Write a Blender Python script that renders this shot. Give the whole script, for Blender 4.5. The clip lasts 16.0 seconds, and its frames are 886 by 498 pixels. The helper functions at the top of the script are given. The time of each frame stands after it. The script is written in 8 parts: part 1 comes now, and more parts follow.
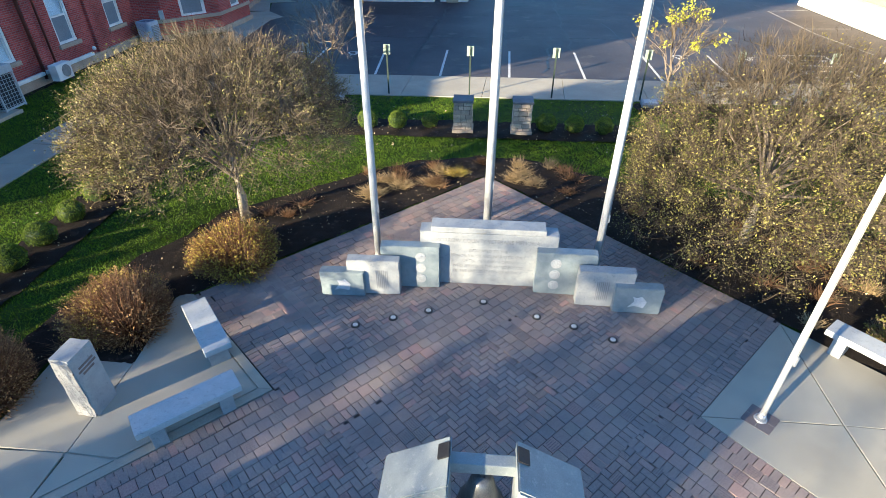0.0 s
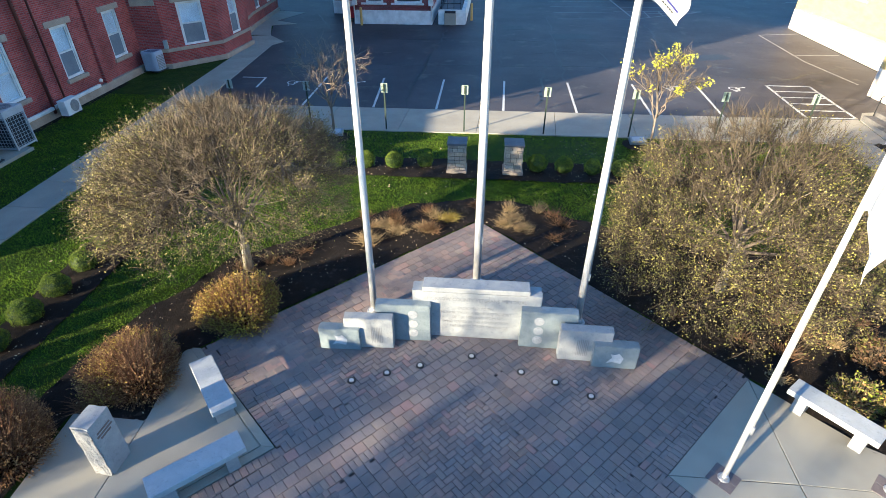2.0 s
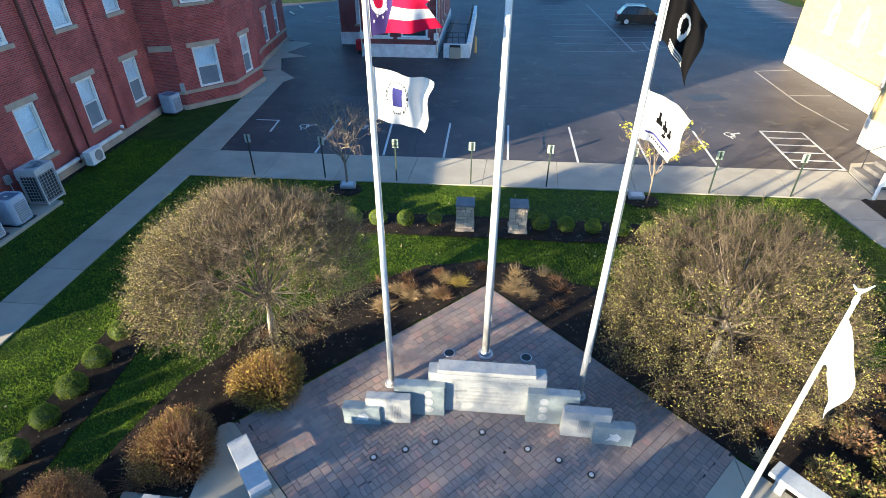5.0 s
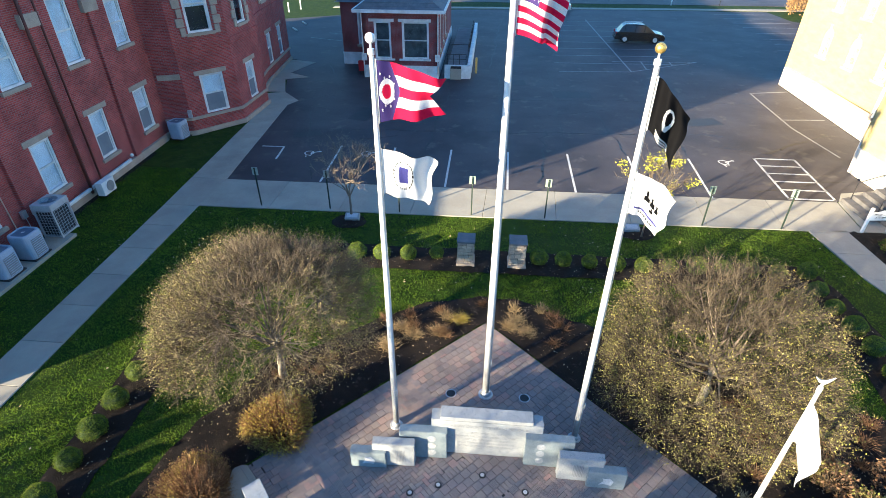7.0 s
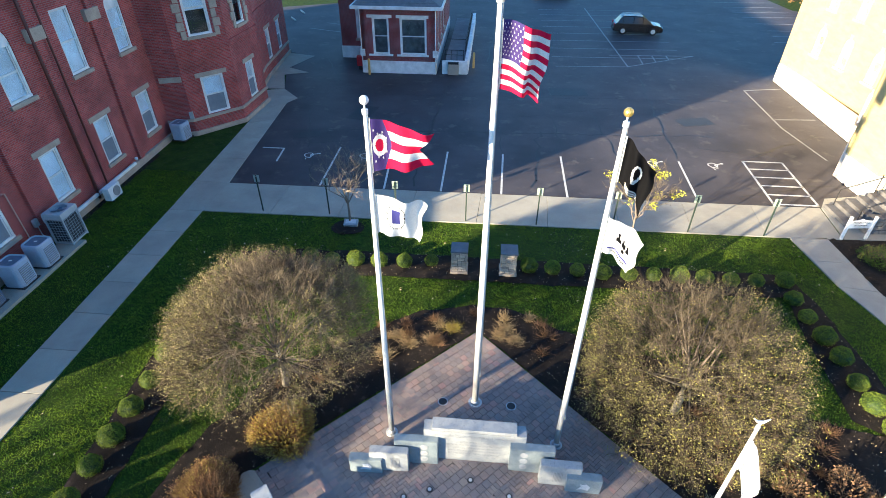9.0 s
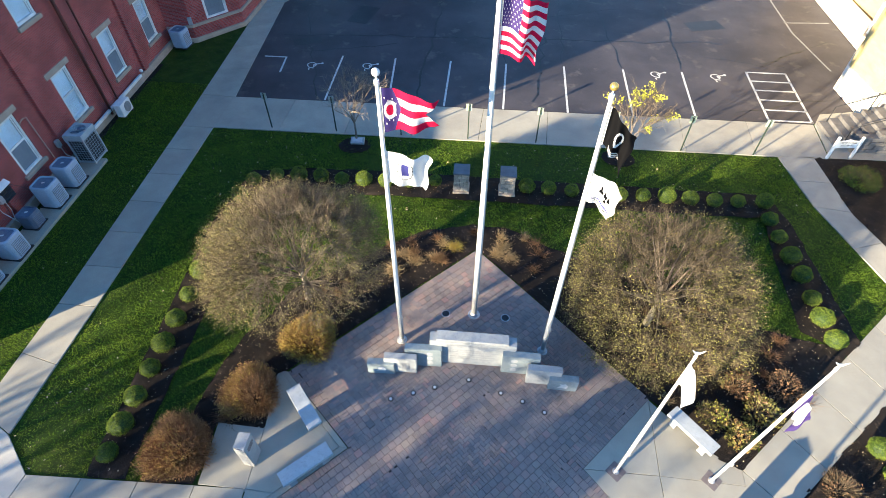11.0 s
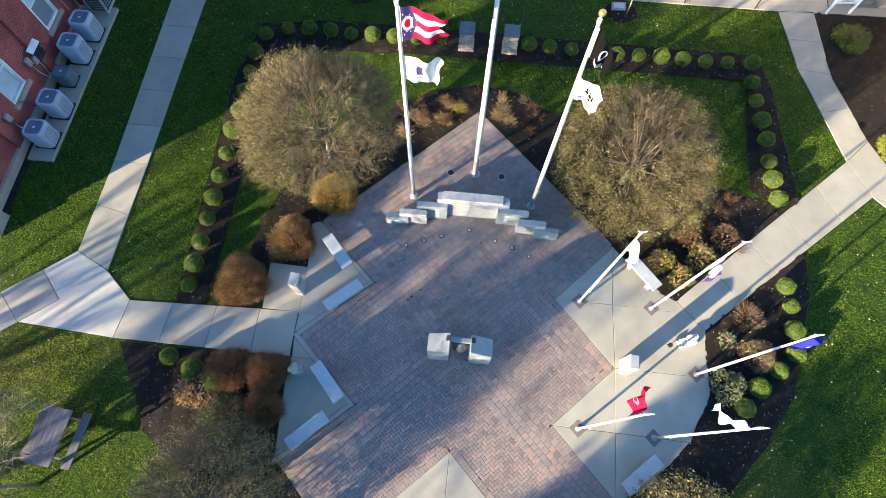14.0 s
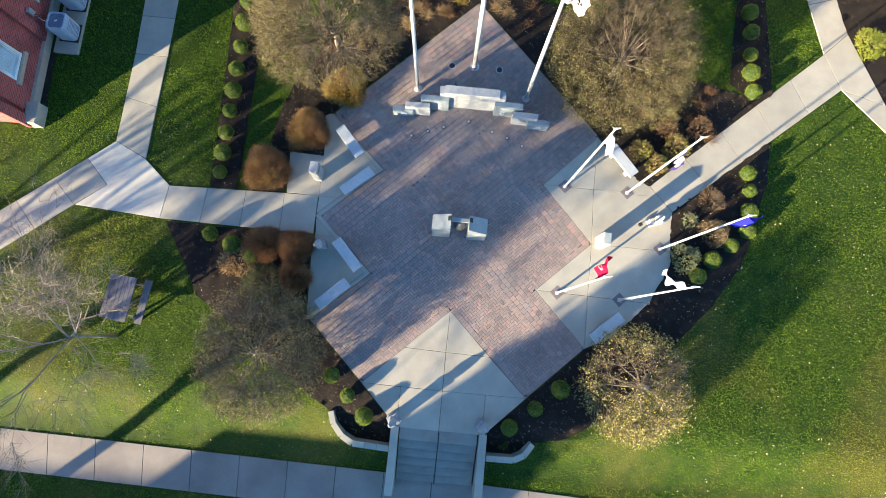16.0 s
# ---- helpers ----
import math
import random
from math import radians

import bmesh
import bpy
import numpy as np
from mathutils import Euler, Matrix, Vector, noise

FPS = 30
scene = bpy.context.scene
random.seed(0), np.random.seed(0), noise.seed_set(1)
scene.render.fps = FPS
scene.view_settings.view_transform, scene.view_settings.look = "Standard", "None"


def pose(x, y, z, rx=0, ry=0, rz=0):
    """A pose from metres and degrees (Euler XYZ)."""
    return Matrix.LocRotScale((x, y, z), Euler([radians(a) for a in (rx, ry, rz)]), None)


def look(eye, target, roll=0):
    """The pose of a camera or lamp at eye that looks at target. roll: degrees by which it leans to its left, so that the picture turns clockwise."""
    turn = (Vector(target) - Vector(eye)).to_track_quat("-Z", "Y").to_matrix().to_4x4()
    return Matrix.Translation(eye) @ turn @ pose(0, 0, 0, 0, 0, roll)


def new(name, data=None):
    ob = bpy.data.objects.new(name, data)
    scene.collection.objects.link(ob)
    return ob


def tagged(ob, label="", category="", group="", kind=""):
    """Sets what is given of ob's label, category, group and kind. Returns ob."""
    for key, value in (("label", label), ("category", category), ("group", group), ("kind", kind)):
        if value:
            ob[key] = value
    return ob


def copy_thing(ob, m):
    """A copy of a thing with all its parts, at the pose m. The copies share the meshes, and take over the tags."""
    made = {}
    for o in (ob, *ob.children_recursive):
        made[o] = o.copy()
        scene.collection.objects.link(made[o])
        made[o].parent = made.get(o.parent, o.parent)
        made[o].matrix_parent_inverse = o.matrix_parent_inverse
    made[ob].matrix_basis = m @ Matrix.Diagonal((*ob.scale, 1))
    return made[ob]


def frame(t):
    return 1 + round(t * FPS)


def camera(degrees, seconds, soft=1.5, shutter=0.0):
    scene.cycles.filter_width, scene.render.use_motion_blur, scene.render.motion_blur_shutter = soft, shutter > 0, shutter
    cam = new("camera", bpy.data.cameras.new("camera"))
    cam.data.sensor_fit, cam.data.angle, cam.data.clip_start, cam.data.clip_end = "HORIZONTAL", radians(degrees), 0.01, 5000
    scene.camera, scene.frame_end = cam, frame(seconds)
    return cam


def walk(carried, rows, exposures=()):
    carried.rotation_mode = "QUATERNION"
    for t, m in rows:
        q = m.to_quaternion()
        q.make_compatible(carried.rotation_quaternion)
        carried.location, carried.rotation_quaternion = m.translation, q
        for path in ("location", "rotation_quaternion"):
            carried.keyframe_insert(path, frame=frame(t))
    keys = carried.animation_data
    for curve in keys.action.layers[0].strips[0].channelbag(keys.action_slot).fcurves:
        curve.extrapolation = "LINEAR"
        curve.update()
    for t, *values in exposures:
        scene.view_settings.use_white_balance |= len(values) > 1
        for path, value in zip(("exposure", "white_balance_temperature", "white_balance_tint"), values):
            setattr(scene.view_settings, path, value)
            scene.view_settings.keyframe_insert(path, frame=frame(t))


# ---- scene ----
cam = camera(80.4, 16.0, soft=0.65)
PATH = [
    (0, (0.545, 0.33, 6.476), (0.413, 1.98, 5.354), 0.1),
    (0.5, (0.595, 0.336, 6.808), (0.462, 1.987, 5.688), 0.1),
    (1, (0.61, 0.358, 7.157), (0.477, 2.011, 6.039), 0.2),
    (1.5, (0.657, 0.39, 7.486), (0.524, 2.044, 6.37), 0.2),
    (2, (0.733, 0.409, 7.803), (0.599, 2.064, 6.688), 0.1),
    (2.5, (0.725, 0.448, 8.144), (0.592, 2.103, 7.029), 0.2),
    (3, (0.684, 0.477, 8.485), (0.55, 2.133, 7.372), 0.2),
    (3.5, (0.631, 0.497, 8.834), (0.496, 2.154, 7.722), 0.2),
    (4, (0.546, 0.547, 9.181), (0.411, 2.205, 8.072), 0.3),
    (6.5, (0.354, 0.563, 10.984), (0.217, 2.225, 9.88), 0.2),
    (7, (0.353, 0.649, 11.289), (0.216, 2.313, 10.188), 0.3),
    (7.5, (0.364, 0.677, 11.595), (0.226, 2.343, 10.496), 0.4),
    (8, (0.485, 0.667, 11.974), (0.348, 2.33, 10.87), 0.4),
    (8.2, (0.532, 0.659, 12.117), (0.396, 2.32, 11.012), 0.4),
    (10.5, (0.598, 0.294, 14.121), (0.471, 1.712, 12.715), 0.1),
    (11, (0.565, 0.223, 14.693), (0.449, 1.559, 13.21), 0.3),
    (11.5, (0.573, 0.132, 15.234), (0.46, 1.387, 13.681), 0.2),
    (12, (0.488, 0.09, 15.813), (0.385, 1.25, 14.187), 0.4),
    (12.5, (0.452, 0.067, 16.434), (0.362, 1.124, 14.738), 0.6),
    (13, (0.482, -0.002, 16.974), (0.403, 0.959, 15.222), 0.8),
    (13.5, (0.392, -0.005, 17.573), (0.326, 0.848, 15.764), 1.1),
    (14, (0.324, 0.042, 18.121), (0.269, 0.781, 16.263), 1.4),
    (14.5, (0.327, -0.005, 18.752), (0.283, 0.624, 16.854), 1.6),
    (15, (0.243, -0.122, 19.449), (0.214, 0.399, 17.518), 2.5),
    (15.5, (0.185, -0.302, 20.091), (0.17, 0.113, 18.134), 3.4),
    (16, (0.236, -0.582, 20.689), (0.228, -0.271, 18.713), 4.1),
]
walk(cam, [(t, look(eye, target, roll)) for t, eye, target, roll in PATH],
     exposures=[(0.0, 2.50, 4920.0, 0.0), (4.0, 2.54, 4930.0, 0.0), (8.0, 2.60, 4970.0, 0.0), (12.0, 2.68, 5050.0, 0.0), (16.0, 2.70, 5190.0, 0.0)])

# ---- world, sun, exposure ----
SUN_DIR = Vector((-0.75, -0.66, 0.0)).normalized()   # towards the sun, in plan
SUN_EL = radians(12.5)
world = bpy.data.worlds.new("sky")
scene.world = world
world.use_nodes = True
wn = world.node_tree.nodes
sky = wn.new("ShaderNodeTexSky")
sky.sky_type = "NISHITA"
sky.sun_disc = False
sky.sun_elevation = SUN_EL
sky.sun_rotation = math.atan2(SUN_DIR.x, SUN_DIR.y)
sky.altitude = 300.0
sky.ozone_density = 3.0
sky.dust_density = 0.3
wn["Background"].inputs["Strength"].default_value = 0.0612
world.node_tree.links.new(sky.outputs["Color"], wn["Background"].inputs["Color"])
sun = new("sun", bpy.data.lights.new("sun", "SUN"))
sun.data.energy, sun.data.angle, sun.data.color = 4.5, radians(0.6), (1.0, 0.68, 0.37)
to_sun = Vector((SUN_DIR.x * math.cos(SUN_EL), SUN_DIR.y * math.cos(SUN_EL), math.sin(SUN_EL)))
sun.matrix_world = look(to_sun * 60, (0, 0, 0))


# ---- materials ----
def surface(name, c1, c2, scale=3.0, rough=0.8, bump=0.15, fine=60.0, c3=None, metal=0.0, vary="", amount=0.3, spec=0.35,
            stain=0.0, bump_dist=0.01, squash=None, coat=0.0, hues=None, dry=None):
    """A two-scale surface: large noise blends c1 and c2 (and c3 in spots), fine noise gives grain and relief.
    vary: 'object' or 'island' shifts the lightness piece by piece."""
    m = bpy.data.materials.new(name)
    m.use_nodes = True
    n, l = m.node_tree.nodes, m.node_tree.links
    b = n["Principled BSDF"]
    geo = n.new("ShaderNodeNewGeometry")
    vec = geo.outputs["Position"]
    if squash:
        mp = n.new("ShaderNodeMapping")
        mp.inputs["Scale"].default_value = squash
        l.new(vec, mp.inputs["Vector"])
        vec = mp.outputs["Vector"]

    def tex(s, detail):
        t = n.new("ShaderNodeTexNoise")
        t.inputs["Scale"].default_value, t.inputs["Detail"].default_value = s, detail
        t.inputs["Roughness"].default_value = 0.62
        l.new(vec, t.inputs["Vector"])
        return t.outputs["Fac"]

    def mix(fac, a, bb, kind="MIX"):
        x = n.new("ShaderNodeMix")
        x.data_type, x.blend_type = "RGBA", kind
        for sock, v in ((x.inputs["Factor"], fac), (x.inputs["A"], a), (x.inputs["B"], bb)):
            if isinstance(v, (int, float)):
                sock.default_value = v
            elif isinstance(v, tuple):
                sock.default_value = (*v, 1)
            else:
                l.new(v, sock)
        return x.outputs["Result"]

    def ramp(fac, lo, hi, a=0.0, bb=1.0):
        r = n.new("ShaderNodeMapRange")
        r.inputs["From Min"].default_value, r.inputs["From Max"].default_value = lo, hi
        r.inputs["To Min"].default_value, r.inputs["To Max"].default_value = a, bb
        l.new(fac, r.inputs["Value"])
        return r.outputs["Result"]

    big, small = tex(scale, 4), tex(fine, 6)
    col = mix(ramp(big, 0.32, 0.68), c1, c2)
    if c3:
        col = mix(ramp(tex(scale * 3.1, 5), 0.58, 0.66), col, c3)
    if stain:
        col = mix(ramp(tex(scale * 0.37, 5), 0.5, 0.75, 0.0, stain), col, tuple(v * 0.45 for v in c1))
    if dry:         # straw-coloured patches, wide and ragged, on the southern lawns
        sep = n.new("ShaderNodeSeparateXYZ")
        l.new(geo.outputs["Position"], sep.inputs["Vector"])
        share = n.new("ShaderNodeMath")
        share.operation = "MULTIPLY"
        l.new(ramp(tex(0.16, 8), 0.47, 0.60, 0.0, 0.62), share.inputs[0])
        l.new(ramp(sep.outputs["Y"], 6.0, 0.0), share.inputs[1])
        col = mix(share.outputs["Value"], col, dry)
    col = mix(1.0, col, mix(ramp(small, 0.3, 0.7), (0.78, 0.78, 0.78), (1.2, 1.2, 1.2)), "MULTIPLY")
    if vary:
        if vary == "object":
            r = n.new("ShaderNodeObjectInfo").outputs["Random"]
        else:
            r = geo.outputs["Random Per Island"]
        cr = n.new("ShaderNodeValToRGB")
        cr.color_ramp.elements[0].color = (1 - amount, 1 - amount, 1 - amount * 0.9, 1)
        cr.color_ramp.elements[1].color = (1 + amount, 1 + amount * 0.93, 1 + amount * 0.85, 1)
        if hues:
            cr.color_ramp.elements[0].color, cr.color_ramp.elements[1].color = (*hues[0], 1), (*hues[-1], 1)
            for k in range(1, len(hues) - 1):
                cr.color_ramp.elements.new(k / (len(hues) - 1)).color = (*hues[k], 1)
        l.new(r, cr.inputs["Fac"])
        col = mix(1.0, col, cr.outputs["Color"], "MULTIPLY")
    l.new(col, b.inputs["Base Color"])
    l.new(ramp(small, 0.2, 0.8, max(0.03, rough - 0.1), min(1.0, rough + 0.1)), b.inputs["Roughness"])
    b.inputs["Metallic"].default_value = metal
    b.inputs["Specular IOR Level"].default_value = spec
    b.inputs["Coat Weight"].default_value = coat
    if bump:
        bp = n.new("ShaderNodeBump")
        bp.inputs["Strength"].default_value, bp.inputs["Distance"].default_value = bump, bump_dist
        l.new(small, bp.inputs["Height"])
        l.new(bp.outputs["Normal"], b.inputs["Normal"])
    return m


def leafy(name, c1, c2, amount=0.35, rough=0.6, trans=0.25, dry=None):
    """Leaves and twigs: colour varied leaf by leaf, thin and a little see-through."""
    m = surface(name, c1, c2, scale=1.7, rough=rough, bump=0, fine=25, vary="island", amount=amount, spec=0.25, dry=dry)
    n, l = m.node_tree.nodes, m.node_tree.links
    b = n["Principled BSDF"]
    if trans:
        t = n.new("ShaderNodeBsdfTranslucent")
        mx = n.new("ShaderNodeMixShader")
        mx.inputs["Fac"].default_value = trans
        l.new(b.inputs["Base Color"].links[0].from_socket, t.inputs["Color"])
        l.new(b.outputs["BSDF"], mx.inputs[1])
        l.new(t.outputs["BSDF"], mx.inputs[2])
        l.new(mx.outputs["Shader"], n["Material Output"].inputs["Surface"])
    return m


def brickwork(name, c1, c2, mortar, size=(0.215, 0.075), turn=0.0, bump=0.4):
    """Brick wall on upright faces: courses by height, bricks along the wall's own direction (turn, degrees in plan)."""
    m = bpy.data.materials.new(name)
    m.use_nodes = True
    n, l = m.node_tree.nodes, m.node_tree.links
    b = n["Principled BSDF"]
    geo = n.new("ShaderNodeNewGeometry")
    rot = n.new("ShaderNodeMapping")
    rot.vector_type = "POINT"
    rot.inputs["Rotation"].default_value = (0, 0, radians(-turn))
    l.new(geo.outputs["Position"], rot.inputs["Vector"])
    sep = n.new("ShaderNodeSeparateXYZ")
    l.new(rot.outputs["Vector"], sep.inputs["Vector"])
    com = n.new("ShaderNodeCombineXYZ")
    l.new(sep.outputs["X"], com.inputs["X"])
    l.new(sep.outputs["Z"], com.inputs["Y"])
    t = n.new("ShaderNodeTexBrick")
    t.inputs["Scale"].default_value = 1.0
    t.inputs["Brick Width"].default_value, t.inputs["Row Height"].default_value = size
    t.inputs["Mortar Size"].default_value = 0.011
    t.inputs["Mortar Smooth"].default_value = 0.3
    t.inputs["Color1"].default_value, t.inputs["Color2"].default_value = (*c1, 1), (*c2, 1)
    t.inputs["Mortar"].default_value = (*mortar, 1)
    l.new(com.outputs["Vector"], t.inputs["Vector"])
    no = n.new("ShaderNodeTexNoise")
    no.inputs["Scale"].default_value, no.inputs["Detail"].default_value = 0.9, 6
    l.new(geo.outputs["Position"], no.inputs["Vector"])
    mr = n.new("ShaderNodeMapRange")
    mr.inputs["From Min"].default_value, mr.inputs["From Max"].default_value = 0.3, 0.7
    mr.inputs["To Min"].default_value, mr.inputs["To Max"].default_value = 0.72, 1.22
    l.new(no.outputs["Fac"], mr.inputs["Value"])
    mx = n.new("ShaderNodeMix")
    mx.data_type, mx.blend_type = "RGBA", "MULTIPLY"
    mx.inputs["Factor"].default_value = 1
    l.new(t.outputs["Color"], mx.inputs["A"])
    l.new(mr.outputs["Result"], mx.inputs["B"])
    l.new(mx.outputs["Result"], b.inputs["Base Color"])
    b.inputs["Roughness"].default_value = 0.85
    bp = n.new("ShaderNodeBump")
    bp.invert = True
    bp.inputs["Strength"].default_value, bp.inputs["Distance"].default_value = bump, 0.01
    l.new(t.outputs["Fac"], bp.inputs["Height"])
    l.new(bp.outputs["Normal"], b.inputs["Normal"])
    return m


def glass_mat(name, tint=(0.9, 0.95, 1.0), rough=0.03):
    m = bpy.data.materials.new(name)
    m.use_nodes = True
    b = m.node_tree.nodes["Principled BSDF"]
    b.inputs["Base Color"].default_value = (*tint, 1)
    b.inputs["Transmission Weight"].default_value = 1.0
    b.inputs["Roughness"].default_value = rough
    b.inputs["IOR"].default_value = 1.45
    return m


GRASS = surface("grass", (0.014, 0.036, 0.004), (0.046, 0.074, 0.007), scale=1.6, rough=0.8, bump=0.7, fine=45, c3=(0.055, 0.066, 0.016), bump_dist=0.03, spec=0.15, dry=(0.10, 0.095, 0.022))
BLADE = leafy("grass_blade", (0.115, 0.214, 0.012), (0.246, 0.346, 0.024), amount=0.25, trans=0.6, dry=(0.36, 0.33, 0.06))
MULCH = surface("mulch", (0.014, 0.011, 0.0095), (0.025, 0.019, 0.015), scale=1.5, rough=0.95, bump=1.0, fine=38, c3=(0.055, 0.041, 0.031), bump_dist=0.04, spec=0.2)
CONCRETE = surface("concrete", (0.335, 0.315, 0.260), (0.412, 0.388, 0.318), scale=0.9, rough=0.85, bump=0.12, fine=70, vary="object", amount=0.07, stain=0.3)
OLD_CONCRETE = surface("old_concrete", (0.215, 0.190, 0.165), (0.285, 0.255, 0.220), scale=0.8, rough=0.9, bump=0.15, fine=60, vary="object", amount=0.08, stain=0.35)
STEP_CONCRETE = surface("worn_step_concrete", (0.225, 0.215, 0.19), (0.295, 0.28, 0.245), scale=1.4, rough=0.9, bump=0.2, fine=60, stain=0.4)
NEW_CONCRETE = surface("new_concrete", (0.48, 0.455, 0.39), (0.55, 0.525, 0.455), scale=1.3, rough=0.85, bump=0.1, fine=70, stain=0.15)
ASPHALT = surface("asphalt", (0.046, 0.041, 0.046), (0.088, 0.078, 0.083), scale=0.28, rough=0.6, bump=0.4, fine=90, stain=0.5, c3=(0.108, 0.095, 0.088), spec=0.25)
FADED_PAINT = surface("faded_line_paint", (0.22, 0.22, 0.22), (0.34, 0.34, 0.33), scale=3, rough=0.75, bump=0.1, fine=30, c3=(0.10, 0.10, 0.10))
LINE_PAINT = surface("line_paint", (0.55, 0.55, 0.53), (0.68, 0.68, 0.66), scale=4, rough=0.7, bump=0.1, fine=30, c3=(0.25, 0.25, 0.25))
HUES = [(0.76, 0.78, 0.82), (0.95, 0.94, 0.96), (0.88, 0.87, 0.87), (1.10, 1.0, 0.97), (0.82, 0.81, 0.85), (1.02, 1.0, 0.95), (1.22, 0.94, 0.92)]
PAVER = surface("paver", (0.260, 0.217, 0.195), (0.350, 0.292, 0.258), scale=0.9, rough=0.85, bump=0.3, fine=45, vary="island", amount=0.3, stain=0.35, hues=HUES)
PAVER_ONE = surface("paver_one", (0.260, 0.217, 0.195), (0.350, 0.292, 0.258), scale=0.9, rough=0.85, bump=0.3, fine=45, vary="object", amount=0.3, stain=0.35, hues=HUES)
POLE_PAD = surface("pole_pad_paver", (0.15, 0.125, 0.125), (0.20, 0.17, 0.165), scale=3, rough=0.85, bump=0.2)
PIPE = surface("brown_pipe", (0.10, 0.035, 0.03), (0.14, 0.05, 0.04), scale=4, rough=0.6, bump=0.05)
JOINT = surface("joint_sand", (0.035, 0.03, 0.028), (0.055, 0.047, 0.043), scale=3, rough=0.95, bump=0.3)
GRANITE = surface("light_granite", (0.29, 0.305, 0.315), (0.365, 0.38, 0.39), scale=6, rough=0.6, bump=0.1, fine=160, c3=(0.25, 0.265, 0.275), spec=0.35)
BENCH_GRANITE = surface("bench_granite", (0.40, 0.425, 0.44), (0.475, 0.50, 0.515), scale=6, rough=0.45, bump=0.08, fine=160, c3=(0.34, 0.36, 0.375), spec=0.45)
BELL_GRANITE = surface("bell_granite", (0.225, 0.255, 0.265), (0.285, 0.315, 0.325), scale=5, rough=0.5, bump=0.06, fine=140, c3=(0.33, 0.35, 0.355), spec=0.4)
ROCK_FACE = surface("rock_face", (0.30, 0.30, 0.30), (0.42, 0.42, 0.41), scale=7, rough=0.9, bump=0.8, fine=30, c3=(0.16, 0.155, 0.15), bump_dist=0.03)
GRANITE_POL = surface("polished_granite", (0.205, 0.245, 0.265), (0.265, 0.305, 0.325), scale=8, rough=0.3, bump=0.02, fine=200, spec=0.5)
ENGRAVED = surface("engraved_lettering", (0.22, 0.225, 0.235), (0.28, 0.285, 0.295), scale=20, rough=0.9, bump=0.2)
ENGRAVED_DARK = surface("paver_engraving", (0.145, 0.118, 0.112), (0.185, 0.152, 0.144), scale=9, rough=0.95, bump=0.1)
EMBLEM_DISC = surface("sandblasted_disc", (0.33, 0.345, 0.36), (0.44, 0.455, 0.47), scale=26, rough=0.85, bump=0.35, fine=120)
FROSTED = surface("frosted_carving", (0.50, 0.51, 0.53), (0.58, 0.59, 0.61), scale=20, rough=0.8, bump=0.2)
ALU = surface("satin_aluminium", (0.60, 0.61, 0.62), (0.67, 0.68, 0.69), scale=5, rough=0.42, bump=0.02, fine=120, metal=0.12, spec=0.5)
STEEL = surface("cast_collar", (0.55, 0.56, 0.58), (0.65, 0.66, 0.68), scale=5, rough=0.45, bump=0.05, metal=0.7)
GOLD = surface("gold_finial", (0.72, 0.50, 0.14), (0.85, 0.62, 0.2), scale=5, rough=0.3, bump=0.0, metal=0.8)
WHITE = surface("white_paint", (0.74, 0.74, 0.73), (0.80, 0.80, 0.79), scale=1.2, rough=0.55, bump=0.03, fine=1.6)
WHITE_BALL = surface("white_finial", (0.78, 0.78, 0.76), (0.82, 0.82, 0.8), scale=3, rough=0.35, bump=0.0)
DARK = surface("black_metal", (0.02, 0.02, 0.022), (0.035, 0.035, 0.037), scale=5, rough=0.5, bump=0.05)
GREEN_POST = surface("green_post", (0.028, 0.045, 0.034), (0.045, 0.062, 0.05), scale=5, rough=0.6, bump=0.05, metal=0.2)
SIGN_BACK = surface("sign_back", (0.42, 0.45, 0.43), (0.5, 0.53, 0.5), scale=5, rough=0.5, metal=0.4, bump=0.02)
BRICK_NS = brickwork("red_brick_east_wall", (0.245, 0.033, 0.031), (0.39, 0.066, 0.055), (0.27, 0.165, 0.155), turn=90)
BRICK_EW = brickwork("red_brick_south_wall", (0.245, 0.033, 0.031), (0.39, 0.066, 0.055), (0.27, 0.165, 0.155), turn=0)
BRICK_HUT = brickwork("dark_red_brick_south", (0.165, 0.026, 0.028), (0.25, 0.046, 0.046), (0.24, 0.17, 0.17), turn=0)
BRICK_HUT_SIDE = brickwork("dark_red_brick_side", (0.165, 0.026, 0.028), (0.25, 0.046, 0.046), (0.24, 0.17, 0.17), turn=90)
BRICK_DG = brickwork("red_brick_bay_wall", (0.245, 0.033, 0.031), (0.39, 0.066, 0.055), (0.27, 0.165, 0.155), turn=45)
LIMESTONE = surface("limestone", (0.36, 0.30, 0.24), (0.46, 0.39, 0.31), scale=2, rough=0.9, bump=0.25, fine=40, stain=0.3)
BUFF = surface("buff_brick", (0.46, 0.35, 0.15), (0.54, 0.42, 0.20), scale=1.4, rough=0.85, bump=0.2, fine=40, squash=(1, 1, 3))
BUFF_BASE = surface("pale_plinth", (0.66, 0.60, 0.50), (0.74, 0.68, 0.58), scale=1.4, rough=0.85, bump=0.15, fine=30)
GLASS = glass_mat("window_glass")
BLIND_TAN = surface("tan_window_blind", (0.26, 0.18, 0.09), (0.33, 0.23, 0.12), scale=0.6, rough=0.8, bump=0.0, fine=3)
BLIND = surface("window_blind", (0.80, 0.86, 0.91), (0.85, 0.90, 0.94), scale=0.4, rough=0.8, bump=0.0, fine=0.7)
SCREEN = surface("insect_screen", (0.17, 0.20, 0.24), (0.22, 0.25, 0.29), scale=1.5, rough=0.7, bump=0.05, fine=60)
